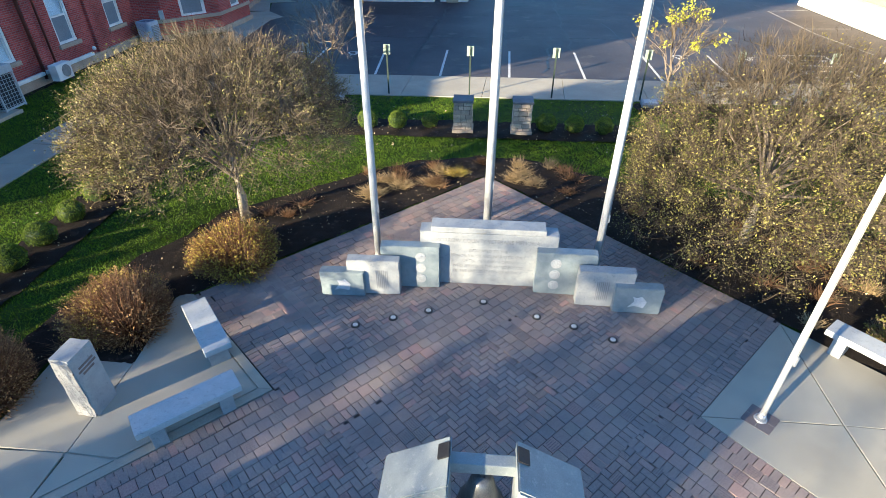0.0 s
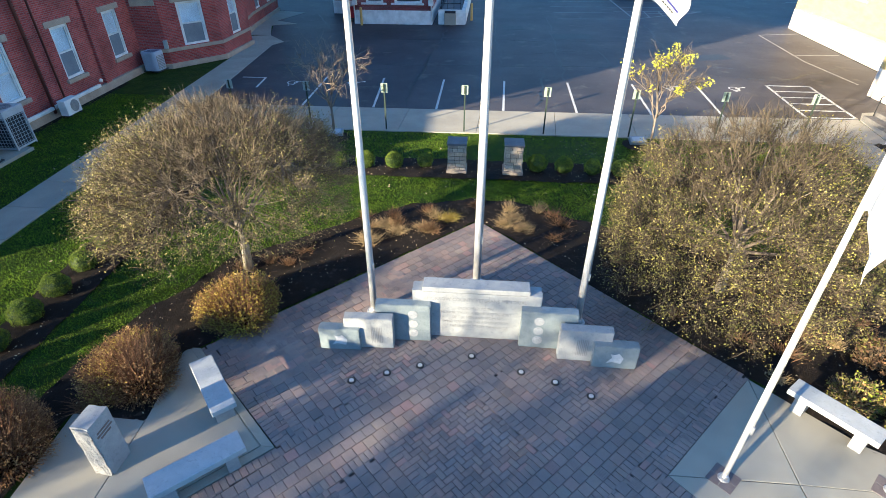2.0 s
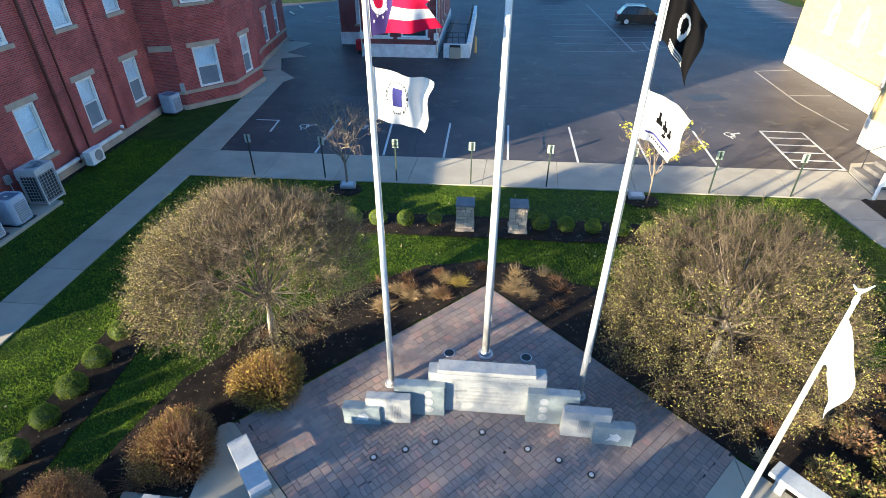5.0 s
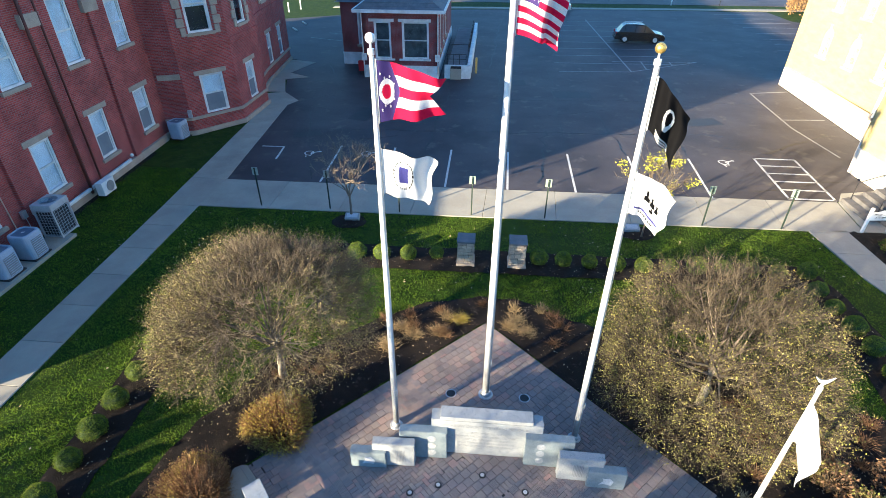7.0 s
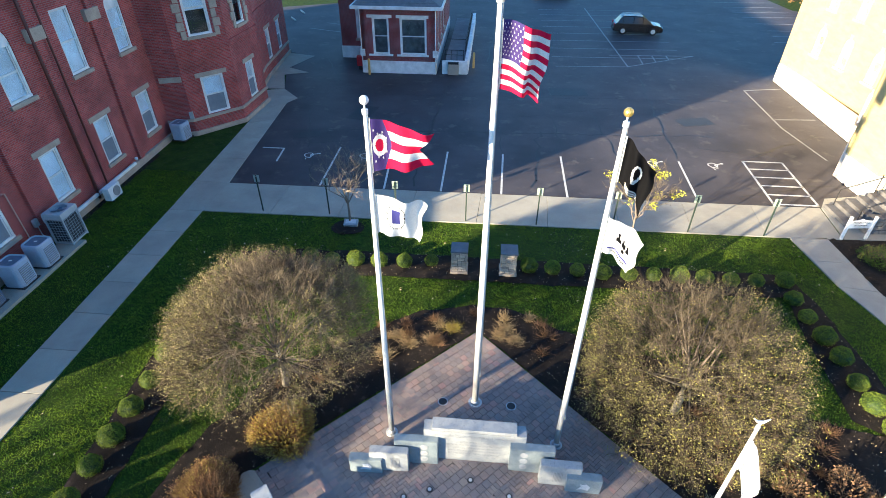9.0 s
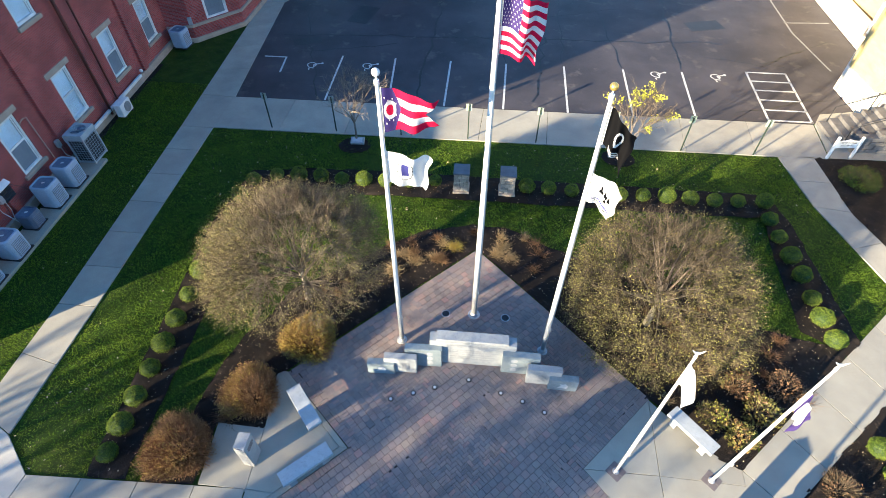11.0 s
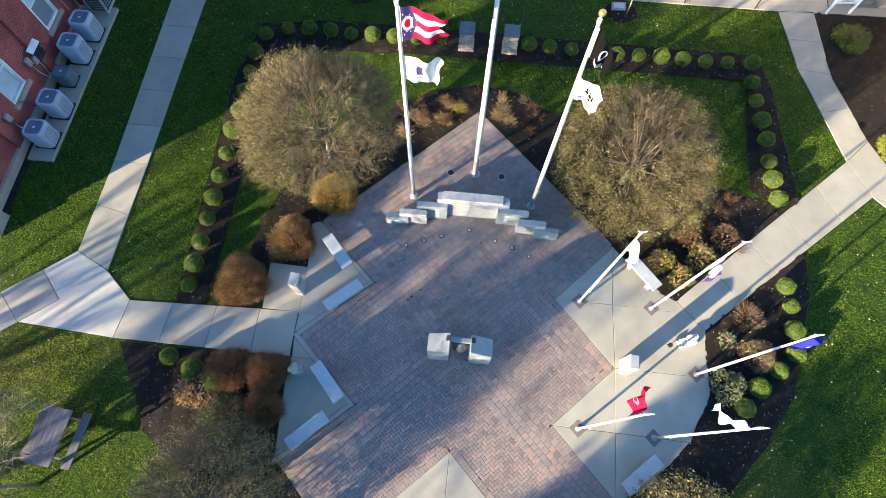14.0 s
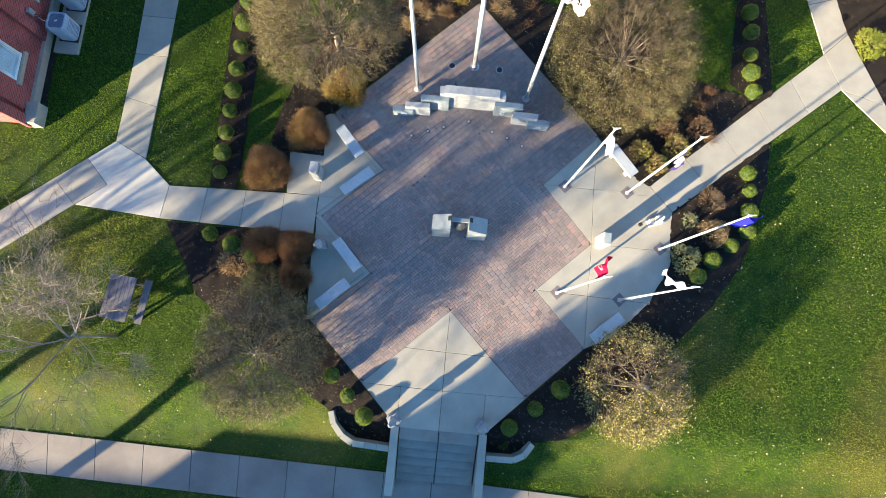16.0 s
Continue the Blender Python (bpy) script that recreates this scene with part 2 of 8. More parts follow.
CONDUIT_TAN = surface("tan_conduit", (0.42, 0.30, 0.24), (0.5, 0.37, 0.30), scale=6, rough=0.6, bump=0.05)
CAR_GLASS = surface("tinted_glass", (0.02, 0.024, 0.028), (0.03, 0.035, 0.04), scale=2, rough=0.06, bump=0, spec=0.6)
ROOM_PALE = surface("pale_room", (0.09, 0.10, 0.105), (0.24, 0.255, 0.25), scale=1.1, rough=0.9, bump=0, fine=2.5)
# near-black, so a flat panel passes for the unlit depth of a room
ROOM = surface("unlit_room_panel", (0.05, 0.052, 0.055), (0.07, 0.072, 0.075), scale=1, rough=0.9, bump=0)
SHINGLE = surface("grey_shingle", (0.13, 0.14, 0.155), (0.19, 0.20, 0.215), scale=2.5, rough=0.85, bump=0.3, fine=30, vary="object", amount=0.15)
AC_CASE = surface("ac_case", (0.36, 0.42, 0.52), (0.43, 0.49, 0.59), scale=3, rough=0.45, bump=0.03)
AC_GRILL = surface("ac_grille", (0.20, 0.205, 0.21), (0.28, 0.285, 0.29), scale=6, rough=0.5, bump=0.05)
STATUE = surface("statue_stone", (0.42, 0.41, 0.39), (0.52, 0.51, 0.48), scale=6, rough=0.85, bump=0.3, fine=40)
STATUE_GREY = surface("statue_grey", (0.26, 0.26, 0.27), (0.36, 0.36, 0.36), scale=6, rough=0.85, bump=0.3, fine=40)
FIELDSTONE = surface("fieldstone", (0.40, 0.34, 0.26), (0.52, 0.45, 0.36), scale=5, rough=0.9, bump=0.5, fine=25, vary="object", amount=0.3)
STEP_STONE = surface("step_stone", (0.115, 0.11, 0.108), (0.175, 0.168, 0.162), scale=3, rough=0.9, bump=0.35, fine=40, stain=0.4)
SLATE = surface("slate_cap", (0.12, 0.125, 0.14), (0.17, 0.175, 0.19), scale=4, rough=0.7, bump=0.3)
BARK = surface("bark", (0.16, 0.13, 0.10), (0.24, 0.20, 0.16), scale=8, rough=0.95, bump=0.6, fine=30, squash=(1, 1, 0.25))
PALE_BARK = surface("pale_bark", (0.36, 0.31, 0.24), (0.45, 0.40, 0.31), scale=8, rough=0.95, bump=0.6, fine=30, squash=(1, 1, 0.25))
LIMB_GREY = surface("grey_limb", (0.19, 0.165, 0.13), (0.27, 0.235, 0.19), scale=8, rough=0.95, bump=0.5, fine=30, squash=(1, 1, 0.25))
TWIG = leafy("twig", (0.088, 0.070, 0.044), (0.205, 0.166, 0.108), amount=0.5, trans=0.0, rough=0.9)
TWIG_DARK = leafy("dark_twig", (0.046, 0.037, 0.025), (0.112, 0.092, 0.062), amount=0.55, trans=0.0, rough=0.9)
TWIG_RED = leafy("red_twig", (0.165, 0.082, 0.042), (0.31, 0.185, 0.10), amount=0.5, trans=0.0, rough=0.85)
LEAF_OLIVE = leafy("olive_leaf", (0.20, 0.182, 0.07), (0.30, 0.265, 0.108), amount=0.4)
LEAF_SPRING = leafy("yellow_green_leaf", (0.26, 0.25, 0.05), (0.38, 0.35, 0.075), amount=0.35)
LEAF_YELLOW = leafy("yellow_leaf", (0.46, 0.37, 0.055), (0.58, 0.46, 0.08))
LEAF_MOSS = leafy("moss_leaf", (0.13, 0.135, 0.034), (0.25, 0.235, 0.06), amount=0.5)
LEAF_GOLD = leafy("gold_leaf", (0.40, 0.30, 0.07), (0.54, 0.41, 0.10))
LEAF_PALE = leafy("pale_olive_leaf", (0.25, 0.22, 0.085), (0.37, 0.33, 0.135))
LEAF_RUST = leafy("rust_leaf", (0.34, 0.20, 0.075), (0.48, 0.31, 0.13))
LEAF_BOX = leafy("boxwood_leaf", (0.115, 0.18, 0.016), (0.22, 0.28, 0.03), amount=0.35)
BRONZE = surface("dark_bronze", (0.13, 0.135, 0.14), (0.19, 0.195, 0.20), scale=6, rough=0.4, bump=0.05, metal=0.6)
LEAF_GREY = leafy("grey_olive_leaf", (0.27, 0.255, 0.10), (0.40, 0.37, 0.15))
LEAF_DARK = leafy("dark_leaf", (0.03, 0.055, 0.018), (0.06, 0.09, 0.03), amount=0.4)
LEAF_TAN = leafy("tan_grass", (0.31, 0.235, 0.12), (0.43, 0.33, 0.18), amount=0.3)
LEAF_FALLEN = leafy("fallen_leaf", (0.45, 0.36, 0.20), (0.60, 0.50, 0.32), amount=0.4, trans=0.1)
LEAF_BROWN = leafy("brown_leaf", (0.16, 0.095, 0.05), (0.24, 0.15, 0.08), amount=0.4)


# ---- building blocks ----
def mesh_of(verts, faces, name="mesh"):
    me = bpy.data.meshes.new(name)
    me.from_pydata([tuple(v) for v in verts], [], [tuple(f) for f in faces])
    me.update()
    return me


def part(name, bm, material, parent=None, label="", smooth=False):
    """Links a bmesh (or a finished mesh) as ONE mesh object under a thing or a part."""
    if isinstance(bm, bpy.types.Mesh):
        me = bm
    else:
        me = bpy.data.meshes.new(name)
        bmesh.ops.recalc_face_normals(bm, faces=bm.faces)
        bm.to_mesh(me)
        bm.free()
    if material and not me.materials:
        me.materials.append(material)
    if smooth:
        me.polygons.foreach_set("use_smooth", [True] * len(me.polygons))
    ob = new(name, me)
    ob.parent = parent
    if label:
        ob["label"] = label
    return ob


def thing(name, x, y, z=0.0, rz=0.0, label="", category="", group="", kind=""):
    ob = new(name)
    ob.empty_display_size = 0.2
    ob.matrix_basis = pose(x, y, z, 0, 0, rz)
    return tagged(ob, label, category, group, kind)


def box(size, at=(0, 0, 0), rz=0.0, bevel=0.0, bm=None, rx=0.0, ry=0.0):
    """A box with its middle at the given place; rounded edges with bevel."""
    bm = bm or bmesh.new()
    m = pose(*at, rx, ry, rz) @ Matrix.Diagonal((*size, 1))
    vs = bmesh.ops.create_cube(bm, size=1.0, matrix=m)["verts"]
    if bevel:
        es = list({e for v in vs for e in v.link_edges})
        bmesh.ops.bevel(bm, geom=es, offset=bevel, segments=2, affect="EDGES", profile=0.6)
    return bm


def cone(r1, r2, h, at=(0, 0, 0), n=24, bm=None, rx=0.0, ry=0.0, rz=0.0):
    bm = bm or bmesh.new()
    bmesh.ops.create_cone(bm, cap_ends=True, segments=n, radius1=r1, radius2=r2, depth=h, matrix=pose(*at, rx, ry, rz))
    return bm


def ball(r, at=(0, 0, 0), sub=3, bm=None, scale=(1, 1, 1)):
    bm = bm or bmesh.new()
    bmesh.ops.create_icosphere(bm, subdivisions=sub, radius=r, matrix=pose(*at) @ Matrix.Diagonal((*scale, 1)))
    return bm


def prism(poly, z0, z1, bm=None, bevel=0.0):
    bm = bm or bmesh.new()
    lo = [bm.verts.new((x, y, z0)) for x, y in poly]
    hi = [bm.verts.new((x, y, z1)) for x, y in poly]
    top = bm.faces.new(hi)
    bm.faces.new(lo[::-1])
    k = len(poly)
    for i in range(k):
        bm.faces.new((lo[i], lo[(i + 1) % k], hi[(i + 1) % k], hi[i]))
    if bevel:
        bmesh.ops.bevel(bm, geom=list(top.edges), offset=bevel, segments=1, affect="EDGES")
    return bm


def tube(points, radius, n=8, bm=None):
    """A round rod along points; radius may be one number or one for each point."""
    bm = bm or bmesh.new()
    pts = [Vector(p) for p in points]
    rad = radius if isinstance(radius, (list, tuple)) else [radius] * len(pts)
    rings = []
    for i, p in enumerate(pts):
        d = (pts[min(i + 1, len(pts) - 1)] - pts[max(i - 1, 0)]).normalized()
        q = d.to_track_quat("Z", "Y")
        rings.append([bm.verts.new(p + q @ Vector((rad[i] * math.cos(6.2832 * k / n), rad[i] * math.sin(6.2832 * k / n), 0))) for k in range(n)])
    for a, b in zip(rings, rings[1:]):
        for k in range(n):
            bm.faces.new((a[k], a[(k + 1) % n], b[(k + 1) % n], b[k]))
    bm.faces.new(rings[0][::-1])
    bm.faces.new(rings[-1])
    return bm


def inside(x, y, poly):
    c = False
    for (x1, y1), (x2, y2) in zip(poly, poly[1:] + poly[:1]):
        if (y1 > y) != (y2 > y) and x < (x2 - x1) * (y - y1) / (y2 - y1) + x1:
            c = not c
    return c


def strip_mesh(rng, starts, ends, width, bend=0.0, cross=True):
    """Many thin flat twigs, each two crossed tapering strips from start to end; arrays of points."""
    starts, ends = np.asarray(starts, float), np.asarray(ends, float)
    k = len(starts)
    d = ends - starts
    ln = np.linalg.norm(d, axis=1, keepdims=True) + 1e-9
    d = d / ln
    ref = rng.normal(size=(k, 3))
    s1 = np.cross(d, ref)
    s1 /= np.linalg.norm(s1, axis=1, keepdims=True) + 1e-9
    s2 = np.cross(d, s1)
    mid = (starts + ends) / 2 + s2 * ln * bend * rng.uniform(-1, 1, (k, 1))
    w = np.broadcast_to(np.asarray(width, float).reshape(-1, 1), (k, 1))
    verts, faces = [], []
    for j, s in enumerate((s1, s2) if cross else (s1,)):
        v = np.stack([starts - s * w, starts + s * w, mid + s * w * 0.75, mid - s * w * 0.75, ends + s * w * 0.25, ends - s * w * 0.25], 1)
        base = np.arange(k)[:, None] * 6 + j * k * 6
        verts.append(v.reshape(-1, 3))
        faces.append(np.concatenate([base + [0, 1, 2, 3], base + [3, 2, 4, 5]], 0))
    return fast_mesh(np.concatenate(verts), np.concatenate(faces))


def fast_mesh(verts, quads, name="mesh"):
    me = bpy.data.meshes.new(name)
    nv, nf, k = len(verts), len(quads), quads.shape[1]
    me.vertices.add(nv)
    me.vertices.foreach_set("co", np.asarray(verts, np.float32).ravel())
    me.loops.add(nf * k)
    me.loops.foreach_set("vertex_index", np.asarray(quads, np.int32).ravel())
    me.polygons.add(nf)
    me.polygons.foreach_set("loop_start", np.arange(0, nf * k, k, dtype=np.int32))
    me.update(calc_edges=True)
    return me


def leaf_mesh(rng, at, size, up=0.3):
    """Many small leaves: one bent quad each, at the given points."""
    at = np.asarray(at, float)
    k = len(at)
    a = rng.normal(size=(k, 3)) + [0, 0, up]
    a /= np.linalg.norm(a, axis=1, keepdims=True)
    b = np.cross(a, rng.normal(size=(k, 3)))
    b /= np.linalg.norm(b, axis=1, keepdims=True)
    c = np.cross(a, b)
    s = (size * rng.uniform(0.6, 1.4, (k, 1)))
    v = np.stack([at - c * s, at + b * s * 0.55 + a * s * 0.2, at + c * s, at - b * s * 0.55 + a * s * 0.2], 1).reshape(-1, 3)
    return fast_mesh(v, np.arange(k * 4).reshape(-1, 4))


# ---- the ground, one sheet to the horizon ----
def ground_z(x, y):
    """The lawn is level and falls about a metre to the southern pavement."""
    t = min(1.0, max(0.0, (-3.3 - y) / 2.6))
    return -0.03 - 0.97 * t * t * (3 - 2 * t)


def build_ground():
    xs = np.concatenate([[-3000, -1200, -500, -200, -90, -50, -35], np.arange(-26, 26.1, 0.5), [35, 50, 90, 200, 500, 1200, 3000]])
    ys = np.concatenate([[-3000, -1200, -500, -200, -90, -50, -30, -20], np.arange(-12, 24.1, 0.5), [35, 50, 90, 200, 500, 1200, 3000]])
    verts = []
    for y in ys:
        for x in xs:
            z = ground_z(x, y)
            if abs(x) < 26 and -12 < y < 24:
                z += 0.02 * noise.noise((x * 0.35, y * 0.35, 3.0))
            verts.append((x, y, z - 0.015))
    k = len(xs)
    faces = [(j * k + i, j * k + i + 1, (j + 1) * k + i + 1, (j + 1) * k + i) for j in range(len(ys) - 1) for i in range(k - 1)]
    ob = part("ground", mesh_of(verts, faces), GRASS, smooth=True)
    tagged(ob, "mown green autumn lawn with scattered fallen leaves", "ground", kind="structure")


build_ground()


def sheet(name, poly, z, mat, label, category, rough=0.0, step=0.3, kind="structure"):
    """A level or rough sheet over a polygon: cells of a grid whose middle lies in it, with an uneven top."""
    xs = [p[0] for p in poly]
    ys = [p[1] for p in poly]
    bm = bmesh.new()
    if not rough:
        prism(poly, z - 0.06, z, bm)
    else:
        nx, ny = int((max(xs) - min(xs)) / step) + 2, int((max(ys) - min(ys)) / step) + 2
        grid = {}

        def to_edge(x, y):
            """Moves a point near the outline onto it."""
            best = (step * 0.75, x, y)
            for (x1, y1), (x2, y2) in zip(poly, poly[1:] + poly[:1]):
                dx, dy = x2 - x1, y2 - y1
                t = max(0.0, min(1.0, ((x - x1) * dx + (y - y1) * dy) / (dx * dx + dy * dy)))
                px, py = x1 + dx * t, y1 + dy * t
                d = math.hypot(x - px, y - py)
                if d < best[0]:
                    best = (d, px, py)
            return best[1:]

        def vert(i, j):
            if (i, j) not in grid:
                x, y = to_edge(min(xs) + i * step, min(ys) + j * step)
                h = rough * noise.fractal((x * 2.3, y * 2.3, 1.7), 0.8, 2.0, 4)
                grid[i, j] = bm.verts.new((x + 0.05 * noise.noise((x * 2, y * 2, 8)), y + 0.05 * noise.noise((x * 2, y * 2, 5)), z + ground_z(x, y) + 0.03 + h))
            return grid[i, j]
        for i in range(nx):
            for j in range(ny):
                if inside(min(xs) + (i + 0.5) * step, min(ys) + (j + 0.5) * step, poly):
                    bm.faces.new((vert(i, j), vert(i + 1, j), vert(i + 1, j + 1), vert(i, j + 1)))
    ob = part(name, bm, mat, smooth=bool(rough))
    return tagged(ob, label, category, kind=kind)


# ---- asphalt, roads ----
LOT = [(-12.1, 23.0), (16.6, 23.25), (17.2, 24.2), (19.0, 24.6), (19.2, 27.0), (21.8, 30.6), (22.4, 42.2), (40.0, 46.0), (40.0, 66.5), (35.3, 69.0), (35.0, 75.6), (9.0, 74.9), (-9.0, 72.6), (-17.0, 68.0), (-26.0, 63.5), (-18.0, 46.2),
       (-16.1, 46.2), (-15.2, 41.0), (-14.0, 37.0), (-12.5, 35.2), (-13.0, 34.2)]
lot = sheet("parking_lot", LOT, -0.02, ASPHALT, "dark worn asphalt parking lot with faded white lines", "parking lot")
sheet("road", [(-120, 77.5), (120, 82.0), (120, 91.0), (-120, 86.5)], -0.01, ASPHALT, "grey asphalt road beyond the parking lot", "road")
sheet("far_pavement", [(-20, 72.9), (10, 75.0), (60, 77.6), (60, 78.9), (10, 76.2), (-20, 74.1)], 0.02, CONCRETE, "pale concrete pavement along the far road", "pavement")


def painted(name, pts, width, parent):
    """A painted line along points, lying on the asphalt."""
    bm = bmesh.new()
    for (x1, y1), (x2, y2) in zip(pts, pts[1:]):
        d = Vector((x2 - x1, y2 - y1))
        ln, a = d.length, math.degrees(math.atan2(d.y, d.x))
        box((ln + width * 0.9, width, 0.006), ((x1 + x2) / 2, (y1 + y2) / 2, -0.017), a, bm=bm)
    return part(name, bm, FADED_PAINT if pts[0][1] > 27.5 else LINE_PAINT, parent)


for x0, x1 in ((-7.5, -7.55), (-4.25, -4.55), (-1.42, -1.43), (1.55, 1.66), (4.75, 4.84), (7.95, 8.05), (10.97, 11.21)):
    painted("stall_line", [(x0, 23.15), (x1, 27.6)], 0.1, lot)
painted("stall_line", [(-11.9, 27.2), (-10.7, 27.2), (-10.58, 25.6)], 0.1, lot)
painted("hatch_outline", [(14.48, 23.4), (14.72, 28.0), (16.8, 28.0), (16.53, 23.4), (14.48, 23.4)], 0.11, lot)
for k in range(1, 5):
    y = 23.4 + 0.92 * k
    painted("hatch_bar", [(14.52 + 0.05 * k, y), (16.55 + 0.05 * k, y)], 0.1, lot)
painted("lot_line", [(11.9, 45.0), (11.4, 67.8)], 0.13, lot)
painted("lot_line", [(6.1, 44.6), (11.9, 45.0)], 0.1, lot)
for k in range(1, 9):
    painted("stall_line", [(6.0, 44.6 + 2.75 * k), (17.2, 45.0 + 2.75 * k)], 0.1, lot)
painted("lot_line", [(12.0, 45.1), (18.1, 48.7), (11.0, 48.3)], 0.1, lot)
for ax, ay, bx, by in ((13.4, 48.5, 13.3, 46.0), (14.6, 48.5, 14.5, 46.7), (15.8, 48.5, 15.75, 47.4)):
    painted("lot_line", [(ax, ay), (bx, by)], 0.1, lot)
painted("lot_line", [(19.2, 40.0), (18.9, 33.0), (19.4, 28.6)], 0.1, lot)
painted("lot_line", [(19.2, 40.0), (22.0, 40.6)], 0.1, lot)
painted("lot_line", [(18.9, 34.4), (21.6, 34.6)], 0.1, lot)
for k in range(5):
    painted("stall_line", [(-17.5 + 1.2 * k, 55.0 + 2.4 * k), (-13.0 + 1.2 * k, 53.4 + 2.4 * k)], 0.1, lot)


def access_mark(x, y, tilt):
    """A painted wheelchair symbol: a wheel ring, a back, a seat and a foot."""
    bm = bmesh.new()
    n = 20
    ring = [[bm.verts.new((r * math.cos(a), r * math.sin(a), 0.004)) for a in [0.6 + 4.9 * i / n for i in range(n + 1)]] for r in (0.30, 0.40)]
    for i in range(n):
        bm.faces.new((ring[0][i], ring[0][i + 1], ring[1][i + 1], ring[1][i]))
    for sx, sy, cx, cy, a in ((0.1, 0.6, -0.05, 0.45, 10), (0.45, 0.1, 0.2, 0.16, 0), (0.1, 0.5, 0.45, -0.08, -30), (0.25, 0.1, 0.66, -0.25, 0)):
        box((sx, sy, 0.006), (cx, cy, 0.003), a, bm=bm)
    bmesh.ops.create_circle(bm, cap_ends=True, segments=14, radius=0.12, matrix=pose(-0.1, 0.85, 0.004))
    bmesh.ops.scale(bm, vec=(0.68, 0.68, 1), verts=bm.verts)
    ob = part("access_mark", bm, LINE_PAINT, lot)
    ob.matrix_basis = pose(x, y, -0.018, 0, 0, tilt)


for x, y in ((-9.06, 26.5), (-5.99, 26.7), (9.74, 27.3), (12.93, 27.35)):
    access_mark(x, y, -75)


for y, xa, xb in ((54.2, 27.2, 28.8), (56.5, 28.0, 30.0), (58.85, 28.4, 31.0), (61.9, 28.4, 32.4), (65.0, 28.2, 34.4), (67.6, 28.1, 34.5), (70.4, 28.0, 33.8), (73.2, 27.8, 33.9)):
    painted("stall_line", [(xa, y), (xb, y + 0.05 * (xb - xa))], 0.1, lot)


# seams, sealed cracks and patches in the asphalt
SEAM = surface("tar_seam", (0.012, 0.012, 0.014), (0.02, 0.02, 0.022), scale=5, rough=0.45, bump=0.1)
PATCH = surface("asphalt_patch", (0.024, 0.025, 0.028), (0.034, 0.035, 0.038), scale=1.2, rough=0.55, bump=0.3, fine=90)


def seam(x0, y0, x1, y1, width, seed):
    rng = random.Random(seed)
    n = max(3, int(math.dist((x0, y0), (x1, y1)) / 0.7))
    pts = [(x0 + (x1 - x0) * i / n + rng.gauss(0, 0.09), y0 + (y1 - y0) * i / n + rng.gauss(0, 0.09)) for i in range(n + 1)]
    bm = bmesh.new()
    for (ax, ay), (bx, by) in zip(pts, pts[1:]):
        d = math.dist((ax, ay), (bx, by))
        box((d + width, width * rng.uniform(0.6, 1.3), 0.004), ((ax + bx) / 2, (ay + by) / 2, -0.0185), math.degrees(math.atan2(by - ay, bx - ax)), bm=bm)
    part("tar_seam", bm, SEAM, lot)


for n, c in enumerate(((1.6, 27.7, 1.1, 44.0), (-9.6, 28.0, -4.6, 29.4), (-3.0, 23.6, -2.2, 40.0), (4.75, 27.8, 5.35, 46.0), (8.0, 27.8, 7.4, 35.0), (-11.5, 30.0, 14.0, 31.2), (-11.0, 36.5, 20.0, 37.6),
                      (-8.0, 23.4, -11.0, 33.0), (11.2, 27.8, 12.2, 43.0), (2.0, 33.0, 9.0, 35.5), (13.2, 24.0, 18.2, 25.6), (16.0, 29.0, 20.5, 32.0), (-13.8, 47.0, -11.0, 60.0), (0.5, 45.0, 1.5, 66.0),
                      (-10.2, 39.0, -12.8, 44.5), (12.8, 29.5, 17.0, 28.8), (-12.5, 34.5, -9.5, 38.5), (3.2, 24.0, 3.9, 31.0))):
    seam(*c, 0.05 + 0.025 * (n % 3), n)
for n, (x, y, w, d, a) in enumerate(((-10.0, 29.2, 1.6, 0.8, 20), (6.4, 38.4, 2.6, 1.5, 4), (-7.4, 33.0, 1.3, 2.4, -12), (13.8, 33.5, 2.2, 1.2, 15), (2.5, 41.0, 1.4, 1.4, 8))):
    part("patch", box((w, d, 0.004), (x, y, -0.0187), a), PATCH, lot)

# ---- concrete pavements, slab by slab ----
def pavement(name, label):
    return tagged(new(name), label, "pavement", kind="structure")


def slab(poly, parent, mat=CONCRETE, z=0.0, gap=0.008):
    cx, cy = sum(p[0] for p in poly) / len(poly), sum(p[1] for p in poly) / len(poly)
    sh = []
    for x, y in poly:
        d = math.hypot(x - cx, y - cy)
        sh.append((x + (cx - x) * gap * 1.4 / d, y + (cy - y) * gap * 1.4 / d))
    return part("slab", prism(sh, z - 0.12, z, bevel=0.006), mat, parent)


def strip(left, right, parent, length=1.5, mat=CONCRETE, z=0.0):
    """A walk between two lines of points, cut into slabs of about the given length."""
    for (l0, r0), (l1, r1) in zip(zip(left, right), zip(left[1:], right[1:])):
        d = (math.dist(l0, l1) + math.dist(r0, r1)) / 2
        k = max(1, round(d / length))
        for i in range(k):
            a, b = i / k, (i + 1) / k
            q = [(l0[0] + (l1[0] - l0[0]) * a, l0[1] + (l1[1] - l0[1]) * a), (r0[0] + (r1[0] - r0[0]) * a, r0[1] + (r1[1] - r0[1]) * a),
                 (r0[0] + (r1[0] - r0[0]) * b, r0[1] + (r1[1] - r0[1]) * b), (l0[0] + (l1[0] - l0[0]) * b, l0[1] + (l1[1] - l0[1]) * b)]
            slab(q, parent, mat, z)


